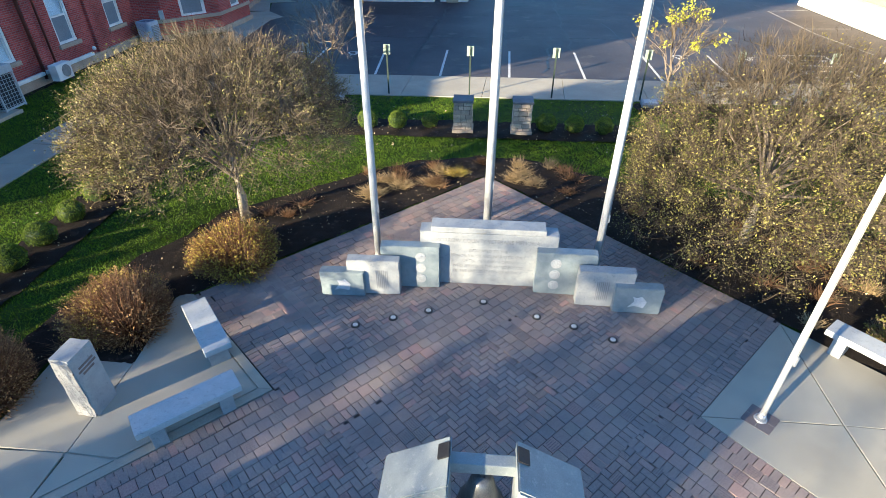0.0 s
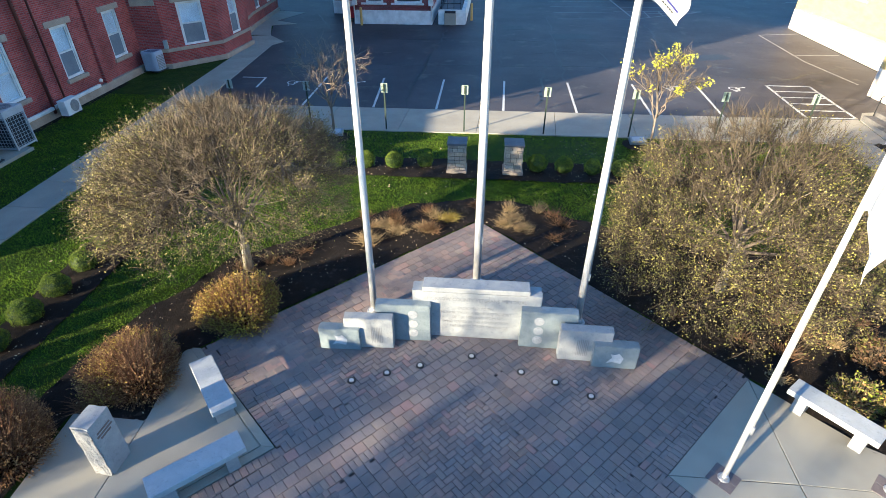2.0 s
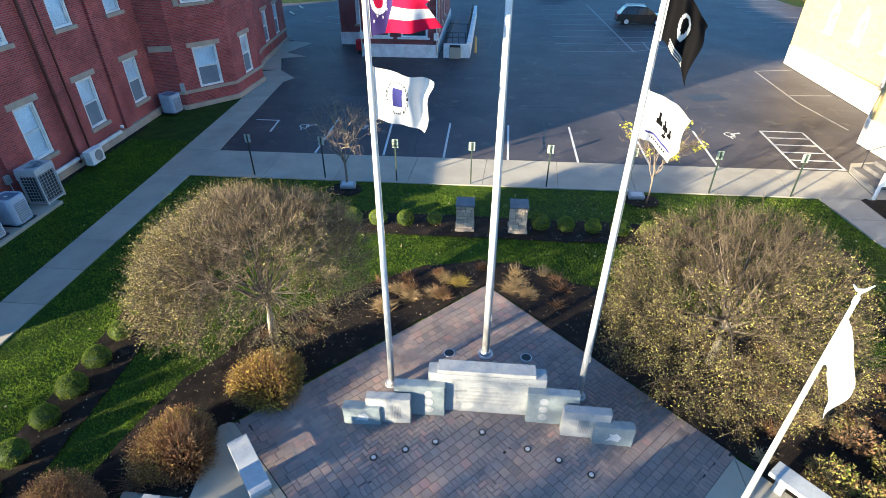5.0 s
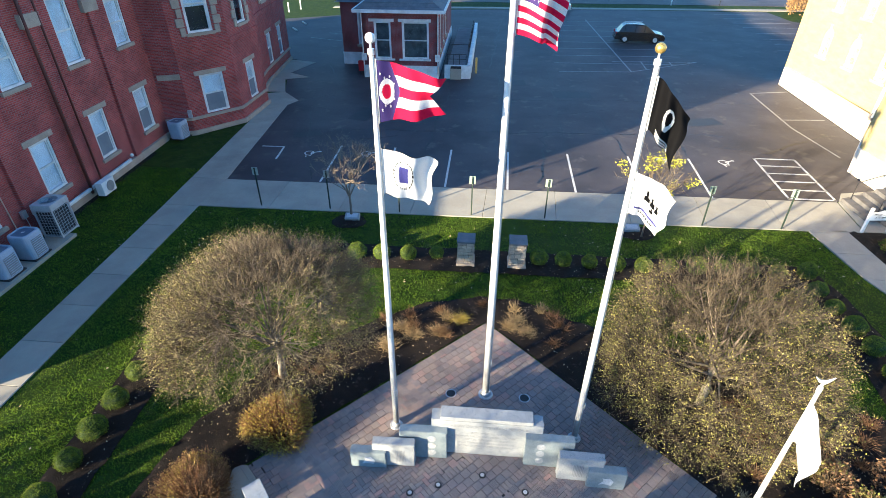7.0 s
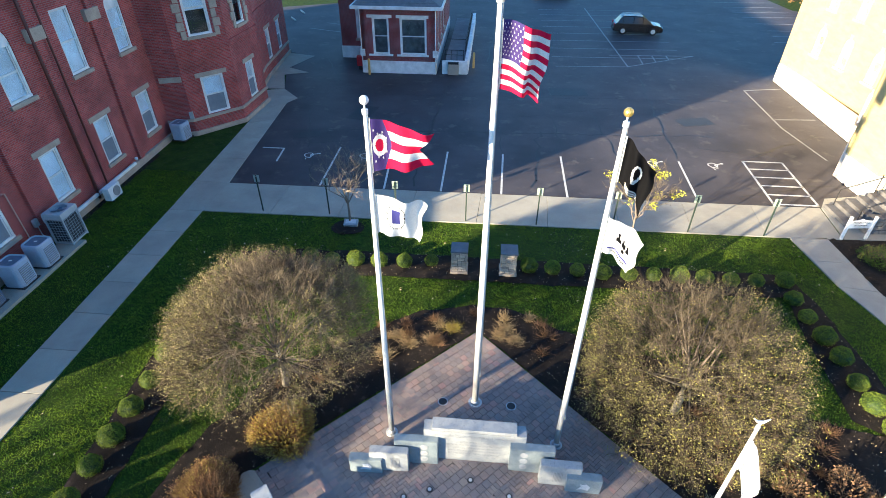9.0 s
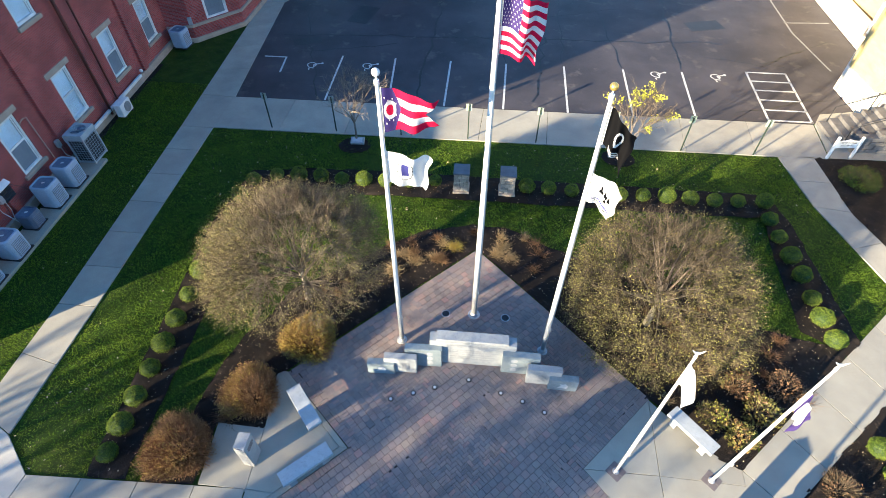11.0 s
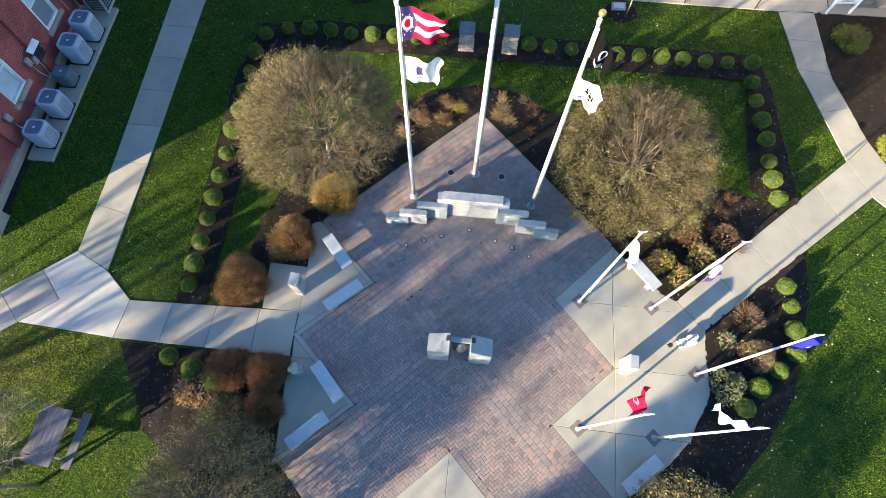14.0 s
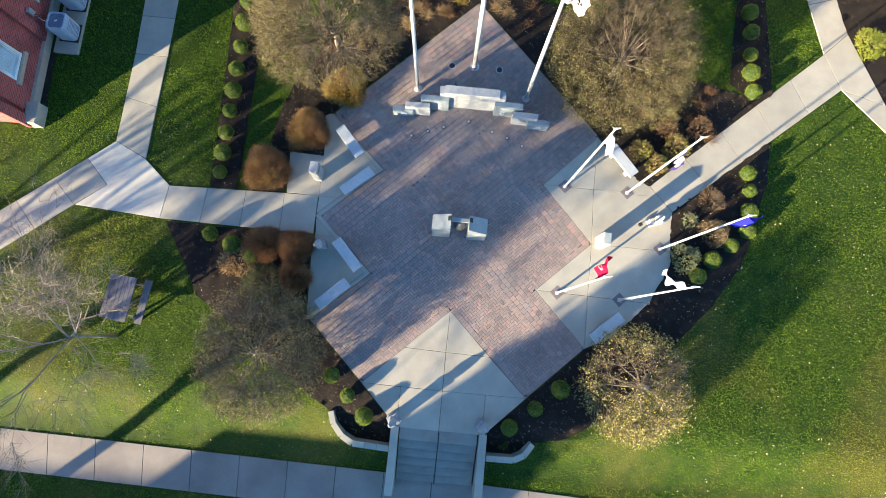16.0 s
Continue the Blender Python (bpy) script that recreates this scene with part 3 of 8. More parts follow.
west_pad = pavement("pavement_west_pad", "pale concrete pads with tooled joints beside the brick plaza")
for q in ([(-5.16, 7.9), (-5.24, 7.75), (-5.08, 6.05), (-5.05, 4.36), (-4.30, 4.33), (-2.83, 5.70)],
          [(-5.08, 6.05), (-6.47, 6.1), (-6.38, 4.36), (-5.05, 4.36)],
          [(-5.05, 4.36), (-5.07, 3.62), (-4.32, 4.31)],
          [(-4.98, 2.78), (-4.31, 2.76), (-5.06, 3.46)],
          [(-4.98, 2.78), (-5.05, 1.96), (-4.90, -0.45), (-2.87, 1.42), (-4.29, 2.74)]):
    slab(q, west_pad)
part("bedding", prism([(-4.85, 7.8), (-5.1, 7.6), (-5.0, 6.1), (-6.3, 6.0), (-6.3, 4.4), (-5.0, 4.3), (-5.0, 2.0), (-4.8, -0.5), (-2.65, 1.42), (-4.85, 3.54), (-2.62, 5.70)], -0.16, -0.02), CONCRETE, west_pad)
# the narrow kerb band between the pads and the pavers
for a, b in (((-4.93, 7.88), (-2.58, 5.70)), ((-2.58, 5.70), (-4.88, 3.54)), ((-4.88, 3.54), (-2.62, 1.42)), ((-2.62, 1.42), (-4.76, -0.58))):
    part("kerb_band", prism([a, b, (b[0] - 0.226, b[1]), (a[0] - 0.226, a[1])], -0.12, 0.006, bevel=0.006), CONCRETE, west_pad)

west_walk = pavement("pavement_west", "pale concrete walk leading west from the plaza")
strip([(-5.08, 4.36), (-6.45, 4.34), (-11.12, 4.19)], [(-5.08, 2.78), (-6.45, 2.77), (-11.28, 2.81)], west_walk, 1.5)
slab([(-11.12, 4.19), (-12.3, 5.2), (-13.62, 5.82), (-14.62, 4.99), (-13.6, 3.95), (-14.75, 3.03), (-11.28, 2.81)], west_walk, NEW_CONCRETE)
slab([(-14.62, 4.99), (-13.62, 3.95), (-14.78, 3.03), (-15.8, 4.02)], west_walk)
strip([(-15.8, 4.02), (-21.0, -0.25)], [(-14.78, 3.03), (-20.2, -1.5)], west_walk, 1.55)
strip([(-13.62, 5.82), (-13.55, 9.7), (-13.78, 20.2)], [(-12.28, 5.2), (-12.18, 9.7), (-12.2, 20.2)], west_walk, 1.75)
north_walk = pavement("pavement_north", "broad concrete walk along the edge of the parking lot")
strip([(-13.78, 20.2), (-13.9, 23.0), (-14.3, 33.0)], [(-12.2, 20.2), (-12.1, 22.9), (-12.9, 34.2)], north_walk, 2.4)
slab([(-14.3, 33.0), (-12.9, 34.2), (-12.45, 35.2), (-14.0, 37.0), (-15.3, 36.6)], north_walk)
slab([(-14.0, 37.0), (-15.1, 40.2), (-13.4, 40.9), (-15.3, 42.0), (-14.2, 45.4), (-17.0, 46.2), (-16.0, 37.0)], north_walk)
strip([(-12.15, 22.95), (16.5, 23.2)], [(-12.2, 20.25), (16.2, 20.5)], north_walk, 3.1)
east_walk = pavement("pavement_east", "sunlit concrete walk running from the plaza to the stone steps")
strip([(8.32, 6.09), (15.58, 12.66)], [(9.28, 5.09), (16.3, 11.1)], east_walk, 1.75)
strip([(13.95, 20.45), (14.33, 17.2), (15.58, 12.66)], [(15.55, 20.6), (15.7, 17.0), (16.62, 13.7)], east_walk, 2.0)
strip([(15.58, 12.66), (16.3, 11.1), (18.1, 9.4), (24.0, 4.6)], [(16.62, 13.7), (18.15, 10.6), (19.0, 9.8), (25.0, 5.5)], east_walk, 2.0)
slab([(16.25, 20.55), (16.55, 23.2), (17.15, 24.15), (19.2, 24.6), (19.4, 22.0), (19.3, 20.65)], east_walk)
slab([(19.3, 20.65), (19.4, 22.0), (19.3, 24.4), (26.0, 24.4), (26.0, 20.85)], east_walk)
east_pad = pavement("pavement_east_pad", "pale concrete pad round the service flagpoles")
slab([(6.1, 7.95), (3.98, 5.72), (6.04, 5.72)], east_pad)
slab([(6.1, 7.95), (6.04, 5.72), (8.30, 5.66), (8.32, 6.09), (7.49, 6.55)], east_pad)
slab([(3.98, 5.72), (6.07, 3.47), (6.04, 5.72)], east_pad)
slab([(6.04, 5.72), (6.07, 3.47), (9.25, 3.45), (9.28, 5.09), (8.32, 6.09), (8.30, 5.66)], east_pad)
slab([(6.07, 3.47), (3.96, 1.40), (6.03, 1.36)], east_pad)
slab([(6.07, 3.47), (6.03, 1.36), (8.50, 1.30), (9.29, 2.90), (9.25, 3.45)], east_pad)
slab([(3.96, 1.40), (6.0, -0.70), (6.03, 1.36)], east_pad)
slab([(6.03, 1.36), (6.0, -0.70), (6.99, -0.22), (8.50, 1.30)], east_pad)
south_pad = pavement("pavement_south_pad", "pale concrete triangle between the stairs and the brick plaza")
slab([(0.68, 0.26), (-0.95, -1.31), (0.66, -1.35)], south_pad)
slab([(0.68, 0.26), (0.66, -1.35), (2.36, -1.37)], south_pad)
slab([(-0.95, -1.31), (-2.46, -2.79), (-0.95, -2.80), (0.66, -2.82), (0.66, -1.35)], south_pad)
slab([(2.36, -1.37), (0.66, -1.35), (0.66, -2.82), (3.86, -2.79)], south_pad)
slab([(-2.46, -2.79), (-1.2, -4.05), (-0.95, -4.30), (-0.95, -2.80)], south_pad)
slab([(-0.95, -2.80), (-0.95, -4.30), (0.66, -4.30), (0.66, -2.82)], south_pad)
slab([(0.66, -2.82), (0.66, -4.30), (2.32, -4.30), (2.32, -2.80)], south_pad)
slab([(2.32, -2.80), (2.32, -4.30), (2.5, -4.15), (3.86, -2.79)], south_pad)
south_walk = pavement("pavement_south", "concrete pavement below the stairs")
strip([(-30.0, -5.75), (-16.5, -5.97), (-1.3, -6.2), (12.0, -6.6), (30, -7.1)], [(-30.0, -7.25), (-16.2, -7.5), (-1.3, -7.75), (12.0, -8.1), (30, -8.6)], south_walk, 1.9, OLD_CONCRETE, z=-0.97)

# ---- stairs with cheek walls ----
stairs = tagged(new("stairs"), "five concrete steps down to the pavement between low walls", "stairs", kind="structure")
for k in range(6):
    part("step", box((2.95, 0.42, 0.17), (0.66, -4.5 - 0.33 * k, -0.085 - 0.16 * (k + 1) + 0.16), bevel=0.012), STEP_CONCRETE, stairs)
for x in (-1.0, 2.34):
    part("cheek_wall", box((0.30, 2.5, 1.25), (x, -5.5, -0.52), bevel=0.02), CONCRETE, stairs)
part("handrail_post", box((0.04, 0.04, 0.9), (0.66, -4.35, 0.45)), DARK, stairs)
part("handrail_post", box((0.04, 0.04, 0.9), (0.66, -6.05, -0.45)), DARK, stairs)
part("handrail", tube([(0.66, -4.2, 0.9), (0.66, -4.35, 0.9), (0.66, -6.05, 0.0), (0.66, -6.2, 0.0)], 0.022), DARK, stairs, "black steel handrail", smooth=True)


def low_wall(name, pts):
    ob = tagged(new(name), "low curved concrete block retaining wall round the planting bed", "retaining wall", kind="structure")
    for (x1, y1), (x2, y2) in zip(pts, pts[1:]):
        d = math.dist((x1, y1), (x2, y2))
        k = max(1, round(d / 0.4))
        a = math.degrees(math.atan2(y2 - y1, x2 - x1))
        for i in range(k):
            t = (i + 0.5) / k
            for c in range(4):
                part("block", box((d / k - 0.008, 0.22, 0.145), (x1 + (x2 - x1) * t, y1 + (y2 - y1) * t, -0.10 - 0.15 * c), a, bevel=0.012), CONCRETE, ob)


low_wall("retaining_wall_1", [(-3.5, -3.95), (-3.35, -4.4), (-3.0, -4.8), (-2.55, -5.05), (-1.16, -5.12)])
low_wall("retaining_wall_2", [(2.52, -5.12), (3.55, -5.1), (3.95, -4.9), (4.25, -4.45)])

# ---- planting beds ----
BED_NORTH = [(-6.5, 4.36), (-7.9, 4.3), (-8.3, 5.2), (-7.35, 6.3), (-7.1, 7.9), (-6.7, 9.1), (-6.1, 10.0), (-5.7, 11.1), (-4.3, 12.1), (-2.8, 13.4), (-1.3, 14.4), (0.5, 14.85),
             (2.0, 14.75), (3.0, 14.1), (4.2, 13.6), (6.2, 12.9), (8.8, 12.3), (9.6, 11.0), (11.4, 10.6), (12.95, 10.3), (8.3, 6.04), (7.45, 6.5), (6.1, 8.05), (0.7, 13.6), (-5.0, 7.9),
             (-5.23, 7.73), (-5.07, 6.04), (-6.5, 6.07)]
sheet("planting_bed_north", BED_NORTH, 0.0, MULCH, "planting bed of dark shredded bark mulch round the plaza", "planting bed", rough=0.05, step=0.16)
HEDGE = [(-9.5, 4.3), (-8.4, 4.3), (-8.35, 15.9), (-5.6, 16.1), (-2.8, 16.25), (12.0, 16.3), (11.75, 13.9), (11.55, 10.9), (12.9, 10.0), (13.35, 10.6), (13.0, 16.2), (12.6, 17.75), (2.3, 17.75),
         (-0.6, 17.8), (-6.5, 17.7), (-9.3, 17.3), (-9.8, 14.0)]
sheet("planting_bed_hedge", HEDGE, 0.0, MULCH, "dark mulch strip under the clipped boxwood hedge", "planting bed", rough=0.05, step=0.16)
BED_SW = [(-11.0, 2.7), (-9.9, 1.0), (-9.3, -0.1), (-8.0, -0.9), (-6.5, -2.2), (-5.0, -3.0), (-3.5, -4.0), (-3.3, -4.5), (-2.6, -5.0), (-1.2, -5.1), (-1.2, -4.05), (-4.8, -0.6), (-4.95, -0.4), (-5.1, 1.9), (-5.02, 2.72)]
sheet("planting_bed_southwest", BED_SW, 0.0, MULCH, "dark mulch bed with low shrubs beside the west walk", "planting bed", rough=0.05, step=0.16)
BED_SE = [(9.2, 5.12), (13.25, 8.5), (13.1, 6.6), (12.6, 4.9), (12.1, 3.2), (11.0, 1.5), (9.7, 0.0), (8.6, -1.6), (7.5, -2.8), (5.5, -4.2), (4.2, -4.5), (3.5, -5.05), (2.52, -5.1), (2.5, -4.2),
          (3.9, -2.8), (6.0, -0.75), (6.95, -0.2), (8.47, 1.36), (9.24, 2.92)]
sheet("planting_bed_southeast", BED_SE, 0.0, MULCH, "dark mulch bed with shrubs beside the east walk", "planting bed", rough=0.05, step=0.16)
BED_CHURCH = [(15.55, 20.6), (15.66, 17.0), (16.58, 13.75), (18.15, 10.6), (22.0, 9.5), (26.0, 12.0), (26.0, 20.75), (16.2, 20.55)]
sheet("planting_bed_east", BED_CHURCH, 0.0, MULCH, "brown mulch bed in front of the stone steps", "planting bed", rough=0.05, step=0.25)

SOIL = surface("bare_soil", (0.016, 0.014, 0.013), (0.034, 0.029, 0.025), scale=2.5, rough=0.95, bump=0.8, fine=40, c3=(0.07, 0.062, 0.055), bump_dist=0.03, spec=0.15)
sheet("soil_strip", [(-17.2, 6.3), (-16.78, 6.3), (-16.88, 9.35), (-17.3, 9.35)], -0.02, SOIL, "bare dark soil along the foot of the brick wall", "soil", rough=0.03, step=0.14)
sheet("soil_strip", [(-17.35, 17.9), (-17.02, 17.9), (-17.2, 25.8), (-17.55, 25.8)], -0.02, SOIL, "bare dark soil along the foot of the brick wall", "soil", rough=0.03, step=0.14)

# ---- the brick plaza ----
PLAZA = [(0.7, 13.55), (6.15, 8.0), (3.98, 5.72), (6.07, 3.47), (3.96, 1.40), (6.0, -0.70), (3.86, -2.79), (0.68, 0.26), (-2.46, -2.79), (-4.76, -0.60), (-2.60, 1.42),
         (-4.87, 3.54), (-2.55, 5.70), (-4.93, 7.88)]
plaza = tagged(part("plaza_floor", prism(PLAZA, -0.12, -0.022), JOINT), "red and mauve clay pavers in herringbone and square bands, worn and stained", "paving", kind="structure")
R2 = math.sqrt(0.5)


def to_pq(x, y):
    return ((x - 0.7) + y) * R2, (y - (x - 0.7)) * R2


def to_xy(p, q):
    return (p - q) * R2 + 0.7, (p + q) * R2


EDGES = list(zip(PLAZA, PLAZA[1:] + PLAZA[:1]))


def edge_distance(x, y):
    best = 9.0
    for (x1, y1), (x2, y2) in EDGES:
        dx, dy = x2 - x1, y2 - y1
        t = max(0.0, min(1.0, ((x - x1) * dx + (y - y1) * dy) / (dx * dx + dy * dy)))
        best = min(best, math.hypot(x - x1 - t * dx, y - y1 - t * dy))
    return best


A = 0.106            # half a paver
BANDS_Q = [(8.95 * R2 - 1.24, 8.95 * R2), (4.72 * R2 - 1.2, 4.72 * R2)]     # bands running north-east, across q
BANDS_P = [(8.97 * R2 - 1.24, 8.97 * R2), (4.66 * R2 - 1.2, 4.66 * R2)]     # bands running north-west, across p


def in_band(v, bands, margin=0.0):
    return next((b for b in bands if b[0] + margin <= v <= b[1] - margin), None)


def paver_list():
    """All pavers as (p, q, length along p, length along q, kind)."""
    out = []
    p0, p1, q0, q1 = -8.0, 11.0, -8.0, 11.0
    # bands: a soldier course on each side, rows of square pavers between
    for bands, other, along_p in ((BANDS_Q, BANDS_P, True), (BANDS_P, BANDS_Q, False)):
        for lo, hi in bands:
            rows = [(lo, lo + 0.2, 0.106)]
            k = max(1, round((hi - lo - 0.4) / 0.21))
            h = (hi - lo - 0.4) / k
            rows += [(lo + 0.2 + i * h, lo + 0.2 + (i + 1) * h, 0.212) for i in range(k)]
            rows.append((hi - 0.2, hi, 0.106))
            for n, (a, b, ln) in enumerate(rows):
                s = p0 + (0.5 * ln if n % 2 else 0.0)
                while s < p1:
                    c = s + ln / 2
                    if along_p:
                        out.append((c, (a + b) / 2, ln, b - a, "square" if ln > 0.15 else "soldier"))
                    elif not in_band(c, other):
                        out.append(((a + b) / 2, c, b - a, ln, "square" if ln > 0.15 else "soldier"))
                    s += ln
    # the northern corner: square pavers in running bond
    top_q, top_p = BANDS_Q[0][1], BANDS_P[0][1]
    n = 0
    q = top_q
    while q < q1:
        s = top_p - 8 + (0.106 if n % 2 else 0)
        while s < p1:
            if s > top_p or (q > top_q + 1.1):
                out.append((s + 0.106, q + 0.106, 0.212, 0.212, "square"))
            s += 0.212
        q += 0.212
        n += 1
    # herringbone in the rest
    for j in range(-90, 110):
        for k in range(-60, 60):
            x0, y0 = j + 4 * k, j
            for (ci, cj, li, lj) in ((x0 + 1, y0 + 0.5, 2, 1), (x0 + 0.5, y0 + 2, 1, 2)):
                p, q = ci * A, cj * A
                if not (p0 < p < p1 and q0 < q < q1) or in_band(p, BANDS_P, 0.09) or in_band(q, BANDS_Q, 0.09):
                    continue
                if q > top_q and (p > top_p or q > top_q + 1.1):
                    continue
                out.append((p, q, li * A, lj * A, "herringbone"))
    return out


def paver_verts(lp, lq, top, bottom=-0.05, gap=0.009, cham=0.008):
    a, b = lp / 2 - gap / 2, lq / 2 - gap / 2
    v = [(sx * a, sy * b, bottom) for sx, sy in ((-1, -1), (1, -1), (1, 1), (-1, 1))]
    v += [(sx * a, sy * b, top - cham * 0.6) for sx, sy in ((-1, -1), (1, -1), (1, 1), (-1, 1))]
    v += [(sx * (a - cham), sy * (b - cham), top) for sx, sy in ((-1, -1), (1, -1), (1, 1), (-1, 1))]
    return v


PAVER_FACES = [(4, 5, 9, 8), (5, 6, 10, 9), (6, 7, 11, 10), (7, 4, 8, 11), (8, 9, 10, 11), (0, 1, 5, 4), (1, 2, 6, 5), (2, 3, 7, 6), (3, 0, 4, 7)]
SINGLE = (-0.75, 4.15, 2.15, 5.95)      # the stretch whose pavers are objects of their own


def build_pavers():
    rng = random.Random(4)
    pieces = []
    for p, q, lp, lq, kind in paver_list():
        x, y = to_xy(p, q)
        if inside(x, y, PLAZA) and edge_distance(x, y) > 0.13:
            pieces.append((x, y, lp, lq, 45.0, kind))
    for (x1, y1), (x2, y2) in EDGES:        # a soldier course along every edge
        dx, dy = x2 - x1, y2 - y1
        d = math.hypot(dx, dy)
        nx, ny = -dy / d, dx / d
        if not inside((x1 + x2) / 2 + nx * 0.1, (y1 + y2) / 2 + ny * 0.1, PLAZA):
            nx, ny = -nx, -ny
        k = int(d / 0.106)
        for i in range(k):
            t = (i + 0.5) / k
            x, y = x1 + dx * t + nx * 0.105, y1 + dy * t + ny * 0.105
            if edge_distance(x, y) > 0.095:
                pieces.append((x, y, d / k, 0.205, math.degrees(math.atan2(dy, dx)), "soldier"))
    # cut pieces fill what the whole pavers leave open
    cell = 0.025
    nu = int(20 / cell)
    used = np.zeros((nu, nu), bool)
    for x, y, lp, lq, turn, kind in pieces:
        p, q = to_pq(x, y)
        if round((turn - 45) / 90) % 2:
            lp, lq = lq, lp
        used[int((p - lp / 2 + 9) / cell):int((p + lp / 2 + 9) / cell) + 1, int((q - lq / 2 + 9) / cell):int((q + lq / 2 + 9) / cell) + 1] = True
    for i in range(0, nu - 4, 4):
        for j in range(0, nu - 4, 4):
            if used[i:i + 4, j:j + 4].sum() < 13:
                x, y = to_xy((i + 2) * cell - 9, (j + 2) * cell - 9)
                if inside(x, y, PLAZA) and edge_distance(x, y) > 0.06:
                    pieces.append((x, y, 0.105, 0.105, 45.0, "cut"))
                    used[i:i + 4, j:j + 4] = True
    for i in range(0, nu - 2):
        for j in range(0, nu - 2):
            if not used[i:i + 2, j:j + 2].any():
                x, y = to_xy((i + 1) * cell - 9, (j + 1) * cell - 9)
                if inside(x, y, PLAZA) and edge_distance(x, y) > 0.02:
                    pieces.append((x, y, 0.085, 0.085, 45.0, "cut"))
                    used[i:i + 3, j:j + 3] = True
    shared, verts, faces, bars = {}, [], [], []
    singles = 0
    for x, y, lp, lq, turn, kind in pieces:
        top = rng.uniform(-0.004, 0.002) + {"cut": -0.006, "herringbone": -0.003, "square": -0.001, "soldier": 0.0015}[kind]
        tilt = rng.gauss(0, 0.7)
        m = pose(x, y, 0, 0, 0, turn + tilt)
        if SINGLE[0] < x < SINGLE[2] and SINGLE[1] < y < SINGLE[3] and singles < 300:
            key = (round(lp, 3), round(lq, 3))
            if key not in shared:
                shared[key] = mesh_of(paver_verts(lp, lq, 0.0), PAVER_FACES, "paver")
                shared[key].materials.append(PAVER_ONE)
            ob = part("paver", shared[key], None, plaza)
            ob.matrix_basis = pose(x, y, top, 0, 0, turn + tilt)
            singles += 1
        else:
            b = len(verts)
            verts += [m @ Vector(v) for v in paver_verts(lp, lq, top)]
            faces += [tuple(i + b for i in f) for f in PAVER_FACES]
        if kind in ("square", "herringbone") and rng.random() < (0.25 if (abs(x - 0.7) < 4 and 1 < y < 8) else 0.12):
            rows = 3 if min(lp, lq) < 0.15 else 5
            for r in range(rows):
                w = rng.uniform(0.55, 0.85) * max(lp, lq)
                o = (r - (rows - 1) / 2) * min(lp, lq) / (rows + 0.6)
                u0 = -w / 2
                while u0 < w / 2 - 0.012:       # word by word
                    u1 = min(w / 2, u0 + rng.uniform(0.02, 0.06))
                    c = [(u0, o - 0.006), (u1, o - 0.006), (u1, o + 0.006), (u0, o + 0.006)]
                    if lq > lp:
                        c = [(-v, u) for u, v in c]
                    bars.append([m @ Vector((u, v, top + 0.003)) for u, v in c])
                    u0 = u1 + 0.012
    rest = part("pavers", mesh_of(verts, faces), PAVER, plaza)
    rest["kind"] = "stuff"
    if bars:
        bv = [v for b in bars for v in b]
        eng = part("engraving", fast_mesh(np.array([tuple(v) for v in bv]), np.arange(len(bv)).reshape(-1, 4)), ENGRAVED_DARK, plaza, "worn engraved lettering on the pavers")
        eng["kind"] = "stuff"




# ---- the memorial ----
def writing(text, size, at, parent, mat, rx=90.0, rz=0.0, align="CENTER", name="lettering", stretch=1.0):
    """Letters in the built-in font, made into a mesh part."""
    cu = bpy.data.curves.new(name, "FONT")
    cu.body, cu.size, cu.align_x, cu.align_y, cu.extrude = text, size, align, "CENTER", 0.002
    cu.resolution_u = 2
    tmp = bpy.data.objects.new("tmp", cu)
    me = bpy.data.meshes.new_from_object(tmp)
    bpy.data.objects.remove(tmp)
    me.materials.clear()
    ob = part(name, me, mat, parent)
    ob.matrix_basis = pose(*at, rx, 0, rz) @ Matrix.Diagonal((stretch, 1, 1, 1))
    return ob


def rough_slab(w, d, h, seed, jitter=0.012):
    """A standing stone slab with sawn faces and slightly rock-pitched edges."""
    bm = box((w, d, h), (0, 0, h / 2))
    bmesh.ops.subdivide_edges(bm, edges=list(bm.edges), cuts=5, use_grid_fill=True)
    for v in bm.verts:
        if abs(v.co.x) > w / 2 - 0.01 and v.co.z > 0.02:
            k = Vector((v.co.y * 9 + seed, v.co.z * 7, seed))
            v.co.x += jitter * noise.noise(k) * 2
    bmesh.ops.bevel(bm, geom=[e for e in bm.edges if e.calc_face_angle(0) > 0.8], offset=0.012, segments=2, affect="EDGES")
    return bm


wall = thing("memorial_wall", 0.75, 8.83, label="light grey granite memorial wall with engraved dedication, sunlit", category="memorial")
part("wall_slab", rough_slab(2.62, 0.34, 1.20, 1), GRANITE, wall)
part("raised_cap", box((2.16, 0.342, 0.11), (-0.02, 0, 1.253), bevel=0.01), GRANITE, wall)
for n, (line, size) in enumerate((("MORROW COUNTY VETERANS MEMORIAL", 0.122), ("DEDICATED TO THE", 0.093), ("HONOR, VALOR AND PATRIOTIC SPIRIT", 0.093),
                                  ("OF THE MEN AND WOMEN", 0.093), ("WHO SERVED IN THE ARMED FORCES", 0.093), ("OF THE UNITED STATES OF AMERICA", 0.093))):
    writing(line, size, (0, -0.171, (1.02 if n == 0 else 0.92 - 0.12 * n)), wall, ENGRAVED, stretch=0.86)

